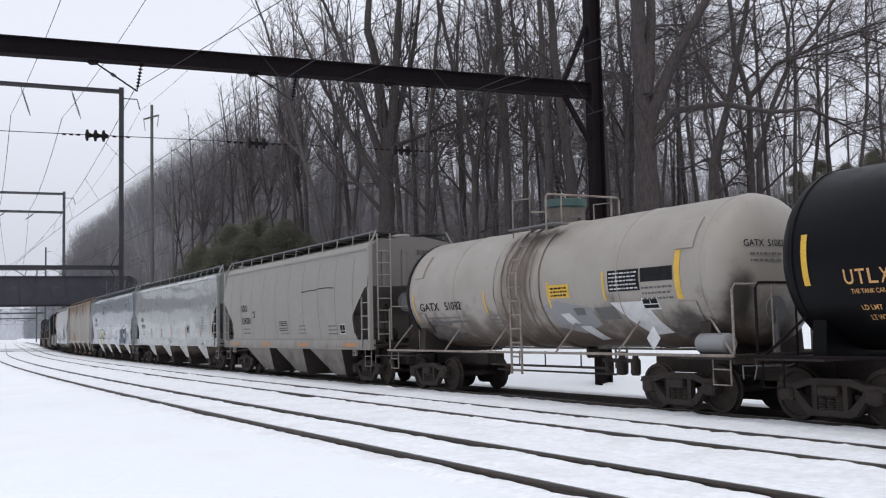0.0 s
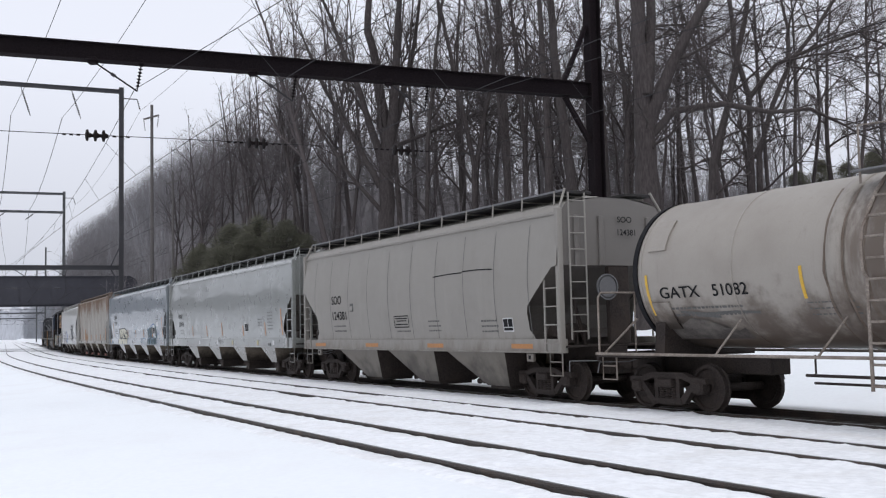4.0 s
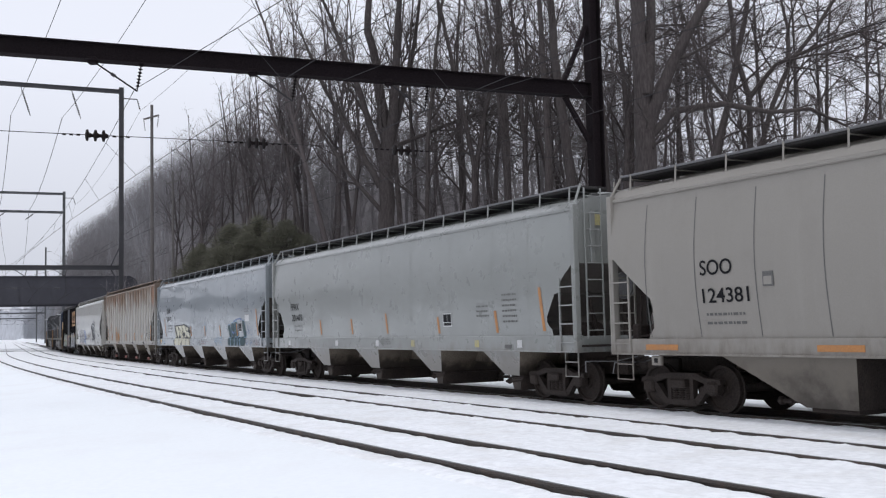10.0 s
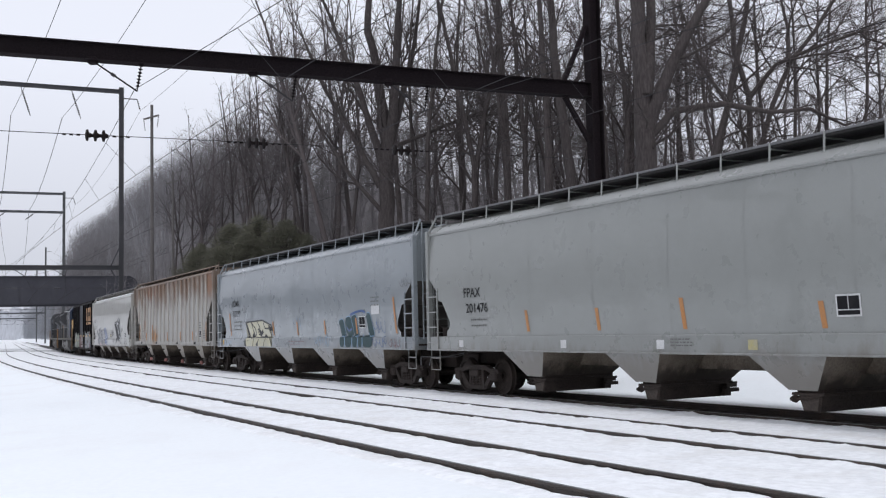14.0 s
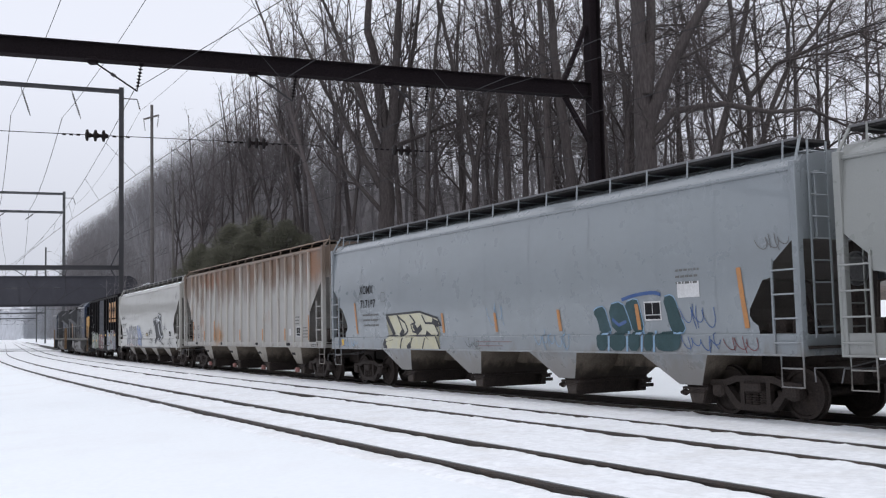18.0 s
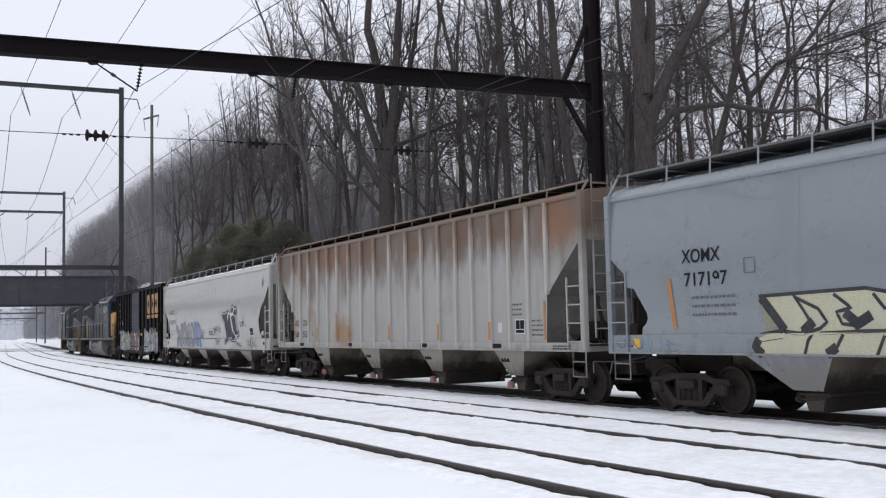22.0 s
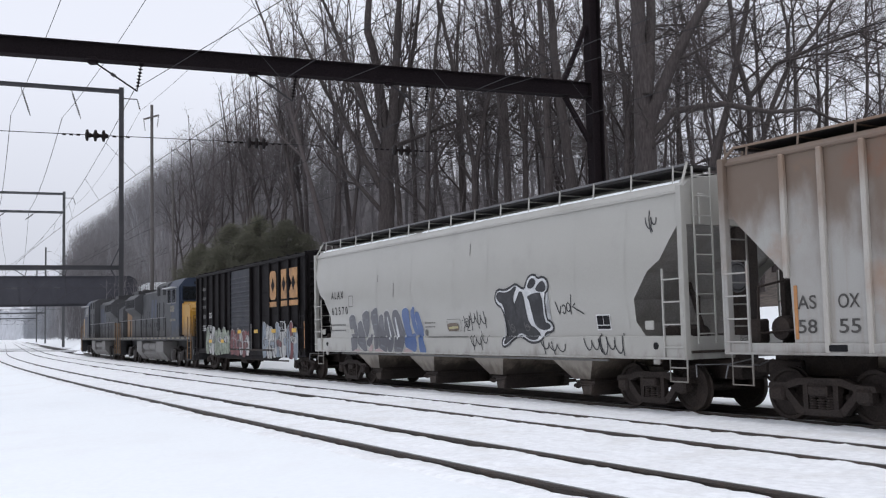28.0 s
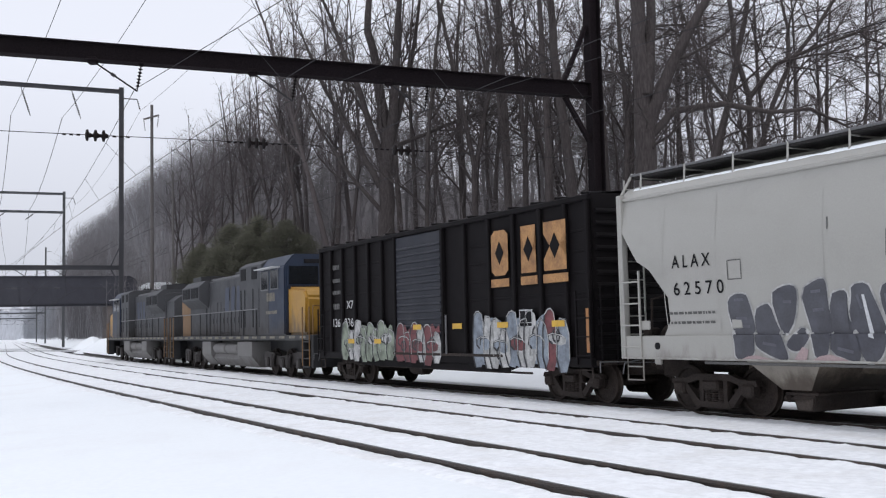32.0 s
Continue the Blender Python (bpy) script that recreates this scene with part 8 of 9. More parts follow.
        prism(bm, [(-7.5, 4.22), (-5.3, 4.22), (-5.3, 4.26), (-7.5, 4.26)], min(sg * 1.46, sg * 1.82), max(sg * 1.46, sg * 1.82))
        part("sunshade", bm, WHITE_PAINT, cab, "pale awning over the side windows")
        small_print(car, -6.0, -7.0, 2.95, 1, lambda k, sg=sg: sg * 1.505, SILL_PALE, 0.42, 0.3, 40)
        small_print(car, -5.9, -7.3, 2.45, 1, lambda k, sg=sg: sg * 1.505, SILL_PALE, 0.16, 0.3, 41)
    for y in (-0.72, 0.72):
        bm = bmesh.new()
        soft_box(bm, -8.125, -8.09, y - 0.6, y + 0.6, 3.55, 4.25, 0.015)
        part("windscreen", bm, GLASS, cab)
        bm = bmesh.new()
        for yy in (y - 0.63, y + 0.63):
            soft_box(bm, -8.15, -8.09, yy - 0.03, yy + 0.03, 3.5, 4.3, 0.008)
        soft_box(bm, -8.15, -8.09, y - 0.63, y + 0.63, 3.48, 3.52, 0.008)
        part("windscreen_frame", bm, LOCO_BLUE, cab)
    bm = bmesh.new()
    soft_box(bm, -8.14, -8.09, -0.7, 0.7, 4.36, 4.52, 0.01)
    part("roof_board", bm, BLACK_PAINT, cab)
    bm = bmesh.new()
    prism(bm, [(-8.1, deck), (-10.0, deck), (-10.1, 3.0), (-9.85, 3.30), (-8.1, 3.45)], -1.36, 1.36)
    bmesh.ops.bevel(bm, geom=bm.edges[:], offset=0.09, segments=2, affect="EDGES")
    nose = part("nose", bm, LOCO_YELLOW, car, "yellow short nose")
    bm = bmesh.new()
    soft_box(bm, -10.13, -10.0, -0.75, 0.75, 2.62, 2.95, 0.02)
    part("headlight_board", bm, LOCO_BLACK, nose)
    for i in range(4):
        bm = bmesh.new()
        lathe(bm, [(0.10, -0.02), (0.09, 0.03), (0.02, 0.035)], 14, pose(-10.135, -0.48 + 0.32 * i, 2.785, 0, 0, 90))
        part("headlight", bm, GALV, nose)
    bm = bmesh.new()
    soft_box(bm, -10.10, -10.03, -0.35, 0.35, 1.72, 2.5, 0.02)
    part("nose_door", bm, LOCO_YELLOW, nose)
    # front and rear platforms, steps, pilots
    for sg in (1, -1):
        x = sg * half
        bm = bmesh.new()
        xa, xb = sorted((x, x - sg * 0.18))
        soft_box(bm, xa, xb, -1.45, 1.45, 0.45, deck, 0.03)
        part("pilot", bm, LOCO_BLACK, car)
        for ys in (1, -1):
            bm = bmesh.new()
            for i in range(4):
                soft_box(bm, min(x - sg * 0.25, x - sg * 0.85), max(x - sg * 0.25, x - sg * 0.85), min(ys * 1.1, ys * 1.5), max(ys * 1.1, ys * 1.5), 0.45 + i * 0.3, 0.49 + i * 0.3, 0.008)
            soft_box(bm, min(x - sg * 0.85, x - sg * 0.88), max(x - sg * 0.85, x - sg * 0.88), min(ys * 1.1, ys * 1.5), max(ys * 1.1, ys * 1.5), 0.4, deck, 0.008)
            part("steps", bm, LOCO_BLACK, car)
            bm = bmesh.new()
            for xx in (x - sg * 0.2, x - sg * 0.9):
                tube(bm, [(xx, ys * 1.5, 0.5), (xx, ys * 1.5, 2.62)], 0.024)
            part("grab_rail", bm, DULL_YELLOW, car, "soiled upright grab rails")
        bm = bmesh.new()
        tube(bm, [(x - sg * 0.08, -1.4, 2.65), (x - sg * 0.08, 1.4, 2.65)], 0.022)
        for y in (-1.4, -0.5, 0.5, 1.4):
            tube(bm, [(x - sg * 0.08, y, deck), (x - sg * 0.08, y, 2.65)], 0.022)
        part("end_rail", bm, DULL_YELLOW if sg < 0 else LOCO_BLACK, car)
        coupler(car, x)
    for ys in (1, -1):
        bm = bmesh.new()
        tube(bm, [(half - 0.9, ys * 1.45, 2.70), (-4.6, ys * 1.45, 2.70)], 0.024)
        part("handrail", bm, GALV, car, "long grey handrail")
        for i in range(9):
            bm = bmesh.new()
            x = half - 1.0 - i * (half + 3.4) / 8
            tube(bm, [(x, ys * 1.45, deck), (x, ys * 1.45, 2.70)], 0.022)
            part("stanchion", bm, LOCO_BLACK, car)
        for x in (1.55, -0.45):
            bm = bmesh.new()
            lathe(bm, [(0.15, -0.95), (0.24, -0.88), (0.24, 0.88), (0.15, 0.95)], 16, pose(x, ys * 1.16, 1.05, 0, 0, 90))
            part("air_reservoir", bm, TANK_GREY, car)
    bm = bmesh.new()
    for xa, xb in ((-3.7, -1.6), (2.7, 4.3)):
        prism(bm, [(-1.42, 1.36), (1.42, 1.36), (1.42, 0.75), (1.05, 0.28), (-1.05, 0.28), (-1.42, 0.75)], -xb, -xa, pose(0, 0, 0, 0, 0, 90))
    prism(bm, [(-0.85, 1.40), (0.85, 1.40), (1.30, 0.62), (1.0, 0.28), (-1.0, 0.28), (-1.30, 0.62)], -2.72, 1.62, pose(0, 0, 0, 0, 0, 90))
    part("fuel_tank", bm, TANK_GREY, car)
    bm = bmesh.new()
    soft_box(bm, 0.4, 2.0, -0.45, 0.45, 4.33, 4.60, 0.05)
    part("exhaust_stack", bm, LOCO_BLACK, car)
    bm = bmesh.new()
    for k in range(3):
        lathe(bm, [(0.06, 0), (0.09, -0.35)], 10, pose(-3.2, -0.2 + k * 0.2, 4.80, 0, 0, 90))
    part("horn", bm, LOCO_BLACK, car)
    for x in (5.2, 7.1):
        bm = bmesh.new()
        lathe(bm, [(0.5, -0.04), (0.5, 0.05), (0.1, 0.07)], 20, pose(x, 0, 4.38 if x < 6 else 4.64, 90, 0, 0))
        part("fan", bm, LOCO_BLACK, car)
    for x in (-6.7, 6.6):
        six_wheel_truck(car, x, -1 if faces_back else 1)
    CARS.append((car, s_mid, -2 * half if faces_back else 2 * half))


FADED_BLUE = paint("faded_blue_emblem_paint", (0.040, 0.050, 0.082), grime=(0.03, 0.03, 0.03), amount=0.6, streak=0.6, rough=0.6)
TANK_GREY = worked(paint("soiled_grey_tank_paint", (0.155, 0.150, 0.145), amount=0.5, streak=0.5, rough=0.65), spray(0.2, 0.9), (0.05, 0.042, 0.036), 0.7, stretch=STREAKY)
locomotive("sooty grey and blue diesel locomotive with a yellow nose", 139.35, 10.95, False, DULL_YELLOW)
locomotive("sooty grey diesel locomotive coupled back to back with another", 161.6, 10.9, True, LOCO_GREY)
# ---------- the winter woods ----------
class Sticks:
    """Gathers tapered twigs as plain vertex and face lists."""

    def __init__(self):
        self.v, self.f = [], []

    def add(self, pts, radii, sides, point=False):
        n0 = len(self.v)
        m = len(pts)
        for i in range(m - point):
            p = pts[i]
            d = pts[min(i + 1, m - 1)] - pts[max(i - 1, 0)]
            if d.length < 1e-6:
                d = Vector((0, 0, 1))
            d.normalize()
            a = d.cross(Vector((0.31, 0.95, 0.05)))
            a.normalize()
            b = d.cross(a)
            for j in range(sides):
                k = 2 * math.pi * j / sides
                w = p + (a * math.cos(k) + b * math.sin(k)) * radii[i]
                self.v.append((w.x, w.y, w.z))
        for i in range(m - 1 - point):
            for j in range(sides):
                q = n0 + i * sides
                self.f.append((q + j, q + (j + 1) % sides, q + sides + (j + 1) % sides, q + sides + j))
        if point:
            q = n0 + (m - 2) * sides
            self.v.append(tuple(pts[-1]))
            for j in range(sides):
                self.f.append((q + j, q + (j + 1) % sides, q + sides))

    def mesh(self, name):
        me = bpy.data.meshes.new(name)
        me.from_pydata(self.v, [], self.f)
        me.polygons.foreach_set("use_smooth", [True] * len(me.polygons))
        return me


def rand_vec(rng):
    return Vector((rng.gauss(0, 1), rng.gauss(0, 1), rng.gauss(0, 1)))


def sprout(rng, bins, p, d, length, radius, level, spec):
    """One crooked branch and all that it bears."""
    n = max(2, min(10, int(length / (1.0, 0.62, 0.42, 0.34, 0.3)[level])))
    last = level >= spec["levels"] or length < 0.5
    wob = spec.get("wild", 1.0) * (0.05, 0.15, 0.2, 0.22, 0.2)[level]
    rise = (0.0, spec.get("rise", 0.07), 0.05, 0.03, 0.02)[level]
    curl = rand_vec(rng) * wob * 0.35
    pts, radii = [p], [radius]
    d = d.normalized()
    for i in range(n):
        d = (d + rand_vec(rng) * wob + curl + Vector((0, 0, rise))).normalized()
        p = p + d * (length / n)
        pts.append(p)
        radii.append(radius * (1 - 0.78 * ((i + 1) / n) ** 0.9))
    bins[min(level, 2)].add(pts, radii, (8, 5, 3, 3, 3)[level], last)
    if not last:
        bear(rng, bins, pts, radii, length, level, spec, 0.1 if level > 1 else 0.16)


def bear(rng, bins, pts, radii, length, level, spec, lo):
    """Lets a branch bear its side branches, long ones low down and short ones towards its tip."""
    count = max(1, int(length * (1 - lo) / spec["gap"][level]))
    n = len(pts) - 1
    for k in range(count):
        g = (k + rng.random()) / count
        f = min(0.985, lo + (1 - lo) * g)
        i = min(n - 1, int(f * n))
        at = pts[i].lerp(pts[i + 1], f * n - i)
        here = radii[i] + (radii[i + 1] - radii[i]) * (f * n - i)
        axis = (pts[i + 1] - pts[i]).normalized()
        side = Vector((rng.gauss(0, 1), rng.gauss(0, 1), rng.gauss(0, 0.7)))
        side = side - axis * side.dot(axis)
        if side.length < 1e-3:
            continue
        spread = radians(rng.uniform(*spec["angles"][min(level, 1)]))
        out = axis * math.cos(spread) + side.normalized() * math.sin(spread)
        if out.z < -0.1:
            out.z *= 0.3
        if level == 0:
            size = spec["reach"] * rng.uniform(0.55, 1.1) * (1.05 - 0.68 * g ** 1.5)
        else:
            size = length * ((1 - f) * rng.uniform(0.5, 0.85) + 0.13)
        if size > 0.22:
            sprout(rng, bins, at, out, size, min(here * 0.72, max(spec["fine"], spec["stout"] * size)), level + 1, spec)


FOREST = dict(levels=3, gap=(1.15, 0.5, 0.30), angles=((22, 52), (26, 60)), reach=5.6, stout=0.0145, fine=0.0125)
SPREAD = dict(FOREST, angles=((35, 72), (28, 66)), reach=6.8, rise=0.03, wild=1.3, stout=0.0135)
STEEP = dict(FOREST, angles=((16, 38), (22, 50)), reach=5.4)
SLIM = dict(levels=3, gap=(0.8, 0.42, 0.27), angles=((20, 48), (26, 58)), reach=5.0, stout=0.0125, fine=0.013)


TALL = {}


def leaved(t, bins, bark, twigs):
    whole = bins[0]
    n = len(whole.v)
    whole.v += bins[1].v
    whole.f += [tuple(i + n for i in f) for f in bins[1].f]
    link("trunk", whole.mesh("trunk"), bark or BARK, t)
    link("crown", bins[2].mesh("crown"), twigs or TWIG, t)
    TALL[t.name] = max(v[2] for v in bins[2].v)
    return t


def tree_kind(seed, height, radius, spec, label, lean=(0, 0), bark=None, twigs=None, clear=0.36):
    """A tree with one stem that runs up through its crown."""
    rng = random.Random(seed)
    bins = [Sticks(), Sticks(), Sticks()]
    p, d, pts, radii = Vector((0, 0, -0.5)), Vector((lean[0], lean[1], 1)), [], []
    n = 12
    for i in range(n + 1):
        f = i / n
        pts.append(p.copy())
        radii.append(radius * (1 - 0.88 * f ** 0.9) * (1.45 if i == 0 else 1.05 if i == 1 else 1))
        d = (d + Vector((rng.gauss(0, 0.045), rng.gauss(0, 0.045), 0.02))).normalized()
        p = p + d * height / n
    bins[0].add(pts, radii, 8)
    bear(rng, bins, pts, radii, height, 0, spec, clear)
    return leaved(empty("tree", label, "tree", "bare trees"), bins, bark, twigs)


def stemmed(seed, depth, stems, spec, label, bark=None, twigs=None):
    """A tree with stems and great limbs of its own; each: its way as (sideways, height) in metres, radii at foot and tip, share that stays clear."""
    rng = random.Random(seed)
    bins = [Sticks(), Sticks(), Sticks()]
    x0 = stems[0][0][0][0]
    foot = hill(x0, depth)
    for k, (way, r0, r1, clear) in enumerate(stems):
        way = [Vector((x - x0, 0, z - foot)) for x, z in way]
        if k == 0:
            way.insert(0, Vector((way[0].x * 0.6 - (way[1].x - way[0].x) * 0.3, 0, -0.5)))
        drift, pts, radii = rng.uniform(-0.12, 0.12) if k else 0.0, [], []
        total = sum((b - a).length for a, b in zip(way, way[1:]))
        gone = 0.0
        for a, b in zip(way, way[1:]):
            m = max(2, int((b - a).length / 0.8))
            for i in range(m):
                q = a.lerp(b, i / m)
                f = (gone + (b - a).length * i / m) / total
                wob = 0.11 * r0 + 0.012 if pts else 0.0
                pts.append(q + Vector((rng.gauss(0, wob * 0.5), drift * f * total * 2 + rng.gauss(0, wob), rng.gauss(0, wob * 0.3))))
                radii.append(r0 + (r1 - r0) * f ** 0.9)
            gone += (b - a).length
        pts.append(way[-1] + Vector((0, drift * total * 2, 0)))
        radii.append(r1)
        if k == 0:
            radii[0] *= 1.35
        bins[0].add(pts, radii, 10)
        bear(rng, bins, pts, radii, total, 0, spec, clear)
        # the tip goes on as a fan of limbs
        for _ in range(3):
            d = (pts[-1] - pts[-2]).normalized() + rand_vec(rng) * 0.28
            sprout(rng, bins, pts[-1], d, spec["reach"] * rng.uniform(0.5, 0.9), r1 * 0.8, 1, spec)
    t = leaved(empty("tree", label, "tree", "bare trees"), bins, bark, twigs)
    return put(t, x0, depth, foot)


def put(t, x, y, z, turn=0.0, size=1.0):
    t.matrix_basis = pose(x, y, z, 0, 0, turn) @ Matrix.Scale(size, 4)
    return t


def side_of(x, y):
    """Metres towards the camera from the freight track's near rail (negative: behind the train)."""
    s = 60.0
    for _ in range(6):
        px, py, h = rail_line(s)
        s += -(x - px) * math.sin(h) + (y - py) * math.cos(h)
    px, py, h = rail_line(s)
    return (px - x) * math.cos(h) + (py - y) * math.sin(h)


def hill(x, y):
    """Height of the bank behind the line at a place."""
    return bank(side_of(x, y))


# how steeply the wood's outline stands, by bearing
RIDGE = ((-0.43, 0.055), (-0.392, 0.077), (-0.380, 0.081), (-0.371, 0.100), (-0.358, 0.115), (-0.333, 0.122), (-0.324, 0.131), (-0.316, 0.150), (-0.30, 0.172), (-0.268, 0.186), (-0.252, 0.205), (-0.243, 0.232), (-0.206, 0.255), (-0.184, 0.272), (-0.167, 0.284), (-0.155, 0.300), (-0.14, 0.345), (-0.10, 0.39), (0.0, 0.42), (0.2, 0.44), (0.5, 0.44))


def fit_ridge(x, y, z, tall, share=1.0):
    """The size that lets a tree of that height reach its share of the outline."""
    return (lerp_table(RIDGE, x / y) * y * share + 1.7 - z) / tall


def seen_at(u, depth):
    """Ground place on a bearing (sideways share of the depth) at that depth."""
    x = u * depth
    return x, depth, hill(x, depth)


# the wooded hill that shuts off the distance behind the trees
CREST = ((-0.395, 0.02), (-0.382, 0.03), (-0.373, 0.070), (-0.36, 0.082), (-0.33, 0.094), (-0.30, 0.110), (-0.25, 0.13), (-0.12, 0.135), (0.0, 0.135), (0.12, 0.12), (0.18, 0.10), (0.23, 0.06), (0.30, 0.035), (0.6, 0.03))


def hillside(x, y):
    u, away = x / y, -side_of(x, y)
    up = smooth(112, 168, y) * smooth(14, 30, away)
    top = 1.7 + lerp_table(CREST, u) * min(y, 172 + max(0.0, -0.2 - u) * 2600)
    return hill(x, y) * (1 - up) + top * up


def hill_sheet():
    verts, faces = [], []
    us, ds = [-0.45 + 0.010 * i for i in range(106)], [112 + 5 * i for i in range(13)] + [180 + 12 * i for i in range(16)] + [390, 430, 480, 540, 620, 760]
    for d in ds:
        for u in us:
            x = u * d
            z = hillside(x, d) + (1.1 * noise.noise((x * 0.25, d * 0.25, 1.0)) + 0.8 * noise.noise((x * 0.9, d * 0.6, 2.0))) * smooth(112, 140, d) - 0.3 * (d < 113)
            verts.append((x, d, z))
    n = len(us)
    for i in range(len(ds) - 1):
        for j in range(n - 1):
            if side_of((us[j] + us[j + 1]) / 2 * ds[i], ds[i]) < -12:
                faces.append((i * n + j, i * n + j + 1, (i + 1) * n + j + 1, (i + 1) * n + j))
    me = bpy.data.meshes.new("hillside")
    me.from_pydata(verts, [], faces)
    tagged(link("hillside", me, BRUSH, smooth=True), "brush-covered grey-brown hillside behind the bare woods", "hillside", kind="structure")


hill_sheet()


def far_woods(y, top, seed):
    """The woods across the line's far end, no more than a pale uneven edge, its haze in the colour."""
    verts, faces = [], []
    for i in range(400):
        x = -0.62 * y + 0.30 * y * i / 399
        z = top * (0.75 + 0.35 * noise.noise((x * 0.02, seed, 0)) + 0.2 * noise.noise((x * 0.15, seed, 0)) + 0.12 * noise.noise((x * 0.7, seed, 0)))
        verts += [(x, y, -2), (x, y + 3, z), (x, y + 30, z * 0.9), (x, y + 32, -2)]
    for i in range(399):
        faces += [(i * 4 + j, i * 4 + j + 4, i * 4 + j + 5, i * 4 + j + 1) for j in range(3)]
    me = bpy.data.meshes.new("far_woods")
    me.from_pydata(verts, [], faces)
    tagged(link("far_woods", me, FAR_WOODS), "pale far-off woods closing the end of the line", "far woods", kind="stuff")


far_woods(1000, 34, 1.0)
DARK_LABEL = "tall bare grey-brown deciduous tree in the winter woods"
# the large ones that stand out
stemmed(21, 56, (([(-3.08, 8.7), (-3.03, 12.2), (-3.35, 15.4), (-3.8, 18.3), (-3.95, 22.0)], 0.66, 0.13, 0.42), ([(-3.0, 10.5), (-2.75, 12.5), (-2.4, 15.3), (-2.2, 18.2), (-1.8, 22.0)], 0.36, 0.10, 0.25),
                 ([(-3.3, 11.0), (-4.3, 14.6), (-5.4, 17.6), (-6.6, 20.6)], 0.24, 0.06, 0.2), ([(-3.4, 9.6), (-4.9, 12.6), (-6.4, 15.2), (-7.6, 18.2)], 0.20, 0.05, 0.2), ([(-3.3, 8.2), (-5.0, 10.2), (-6.4, 12.4), (-7.4, 14.6)], 0.14, 0.04, 0.2),
                 ([(-2.6, 11.8), (-0.6, 12.6), (0.7, 13.2), (2.2, 13.6)], 0.13, 0.05, 0.3), ([(-2.6, 12.6), (-1.5, 16.6), (-0.9, 20.5)], 0.22, 0.07, 0.2)),
        dict(STEEP, levels=4, gap=(0.75, 0.46, 0.32, 0.28), reach=4.8), "massive bare oak whose trunk splits into many steep limbs")
stemmed(22, 40, (([(8.05, 7.4), (8.1, 10.1), (8.0, 12.4), (7.9, 16.5)], 0.62, 0.22, 0.45), ([(8.2, 9.4), (9.2, 11.9), (10.15, 13.6), (11.3, 15.6)], 0.30, 0.13, 0.35), ([(8.4, 9.2), (9.3, 10.15), (11.25, 10.4), (13.25, 10.05), (14.85, 10.15), (16.2, 9.5)], 0.17, 0.05, 0.3),
                 ([(8.2, 10.8), (8.55, 13.3), (8.8, 16.0)], 0.30, 0.15, 0.3)),
        dict(SPREAD, levels=4, gap=(0.95, 0.5, 0.34, 0.3), reach=5.0), "massive bare grey tree with a long level limb")
stemmed(23, 44, (([(11.8, 8.6), (12.63, 11.3), (13.2, 13.8), (13.9, 16.8)], 0.22, 0.10, 0.3), ([(12.6, 11.2), (11.6, 13.2), (11.2, 15.0)], 0.10, 0.05, 0.25)), dict(SPREAD, reach=5.2), "bare tree with a leaning trunk and spreading crown")
stemmed(24, 44, (([(13.45, 9.0), (13.48, 11.55), (13.0, 13.6), (12.8, 17.0)], 0.19, 0.09, 0.35), ([(13.48, 11.4), (14.7, 12.9), (16.2, 13.5), (18.3, 14.2)], 0.12, 0.05, 0.2)), dict(SPREAD, reach=5.0), "bare tree with a forked trunk and wide crooked branches")
stemmed(25, 44, (([(13.85, 9.0), (14.55, 11.15), (15.4, 13.0), (16.5, 14.3), (18.0, 16.6)], 0.17, 0.07, 0.3), ([(15.3, 12.9), (15.5, 14.6), (15.3, 16.6)], 0.10, 0.05, 0.2)), dict(SPREAD, reach=5.4), "bare tree with a bowed trunk leaning out of the wood")
stemmed(26, 48, (([(6.2, 8.0), (5.95, 10.5), (5.6, 14.0), (5.3, 20.0)], 0.34, 0.14, 0.56),), FOREST, DARK_LABEL)
stemmed(27, 50, (([(5.3, 8.3), (5.3, 12.3), (5.2, 15.1), (5.0, 21.0)], 0.27, 0.10, 0.56),), FOREST, DARK_LABEL)
stemmed(28, 52, (([(3.4, 8.3), (3.4, 11.3), (3.3, 14.2), (3.0, 21.0)], 0.26, 0.10, 0.56), ([(3.4, 10.5), (2.9, 14.0), (2.4, 18.5)], 0.14, 0.06, 0.2)), FOREST, DARK_LABEL)
stemmed(29, 54, (([(1.75, 8.0), (1.8, 10.4), (1.1, 13.8), (0.6, 16.6), (-0.3, 21.0)], 0.21, 0.08, 0.4), ([(1.8, 10.3), (2.5, 13.5), (3.2, 16.9), (3.5, 20.0)], 0.15, 0.06, 0.25)), FOREST, "bare tree whose trunk forks into two")
stemmed(30, 54, (([(-0.8, 8.1), (-0.7, 11.7), (-0.35, 14.8), (0.0, 17.6), (0.6, 21.5)], 0.16, 0.07, 0.35),), FOREST, DARK_LABEL)
stemmed(34, 54, (([(4.45, 8.6), (4.5, 11.6), (4.25, 14.7), (3.9, 20.0)], 0.19, 0.07, 0.4),), FOREST, DARK_LABEL)
stemmed(35, 50, (([(9.1, 8.5), (9.3, 12.2), (9.1, 15.0), (8.9, 20.0)], 0.17, 0.08, 0.4),), FOREST, DARK_LABEL)
stemmed(36, 42, (([(21.0, 5.0), (20.6, 9.0), (20.2, 13.0), (20.0, 18.0)], 0.24, 0.09, 0.25), ([(20.6, 8.6), (19.2, 11.5), (18.4, 15.0)], 0.12, 0.05, 0.15)), dict(SPREAD, levels=4, gap=(0.55, 0.4, 0.26, 0.2), reach=5.2), "bare tree with a dense brown net of fine twigs")
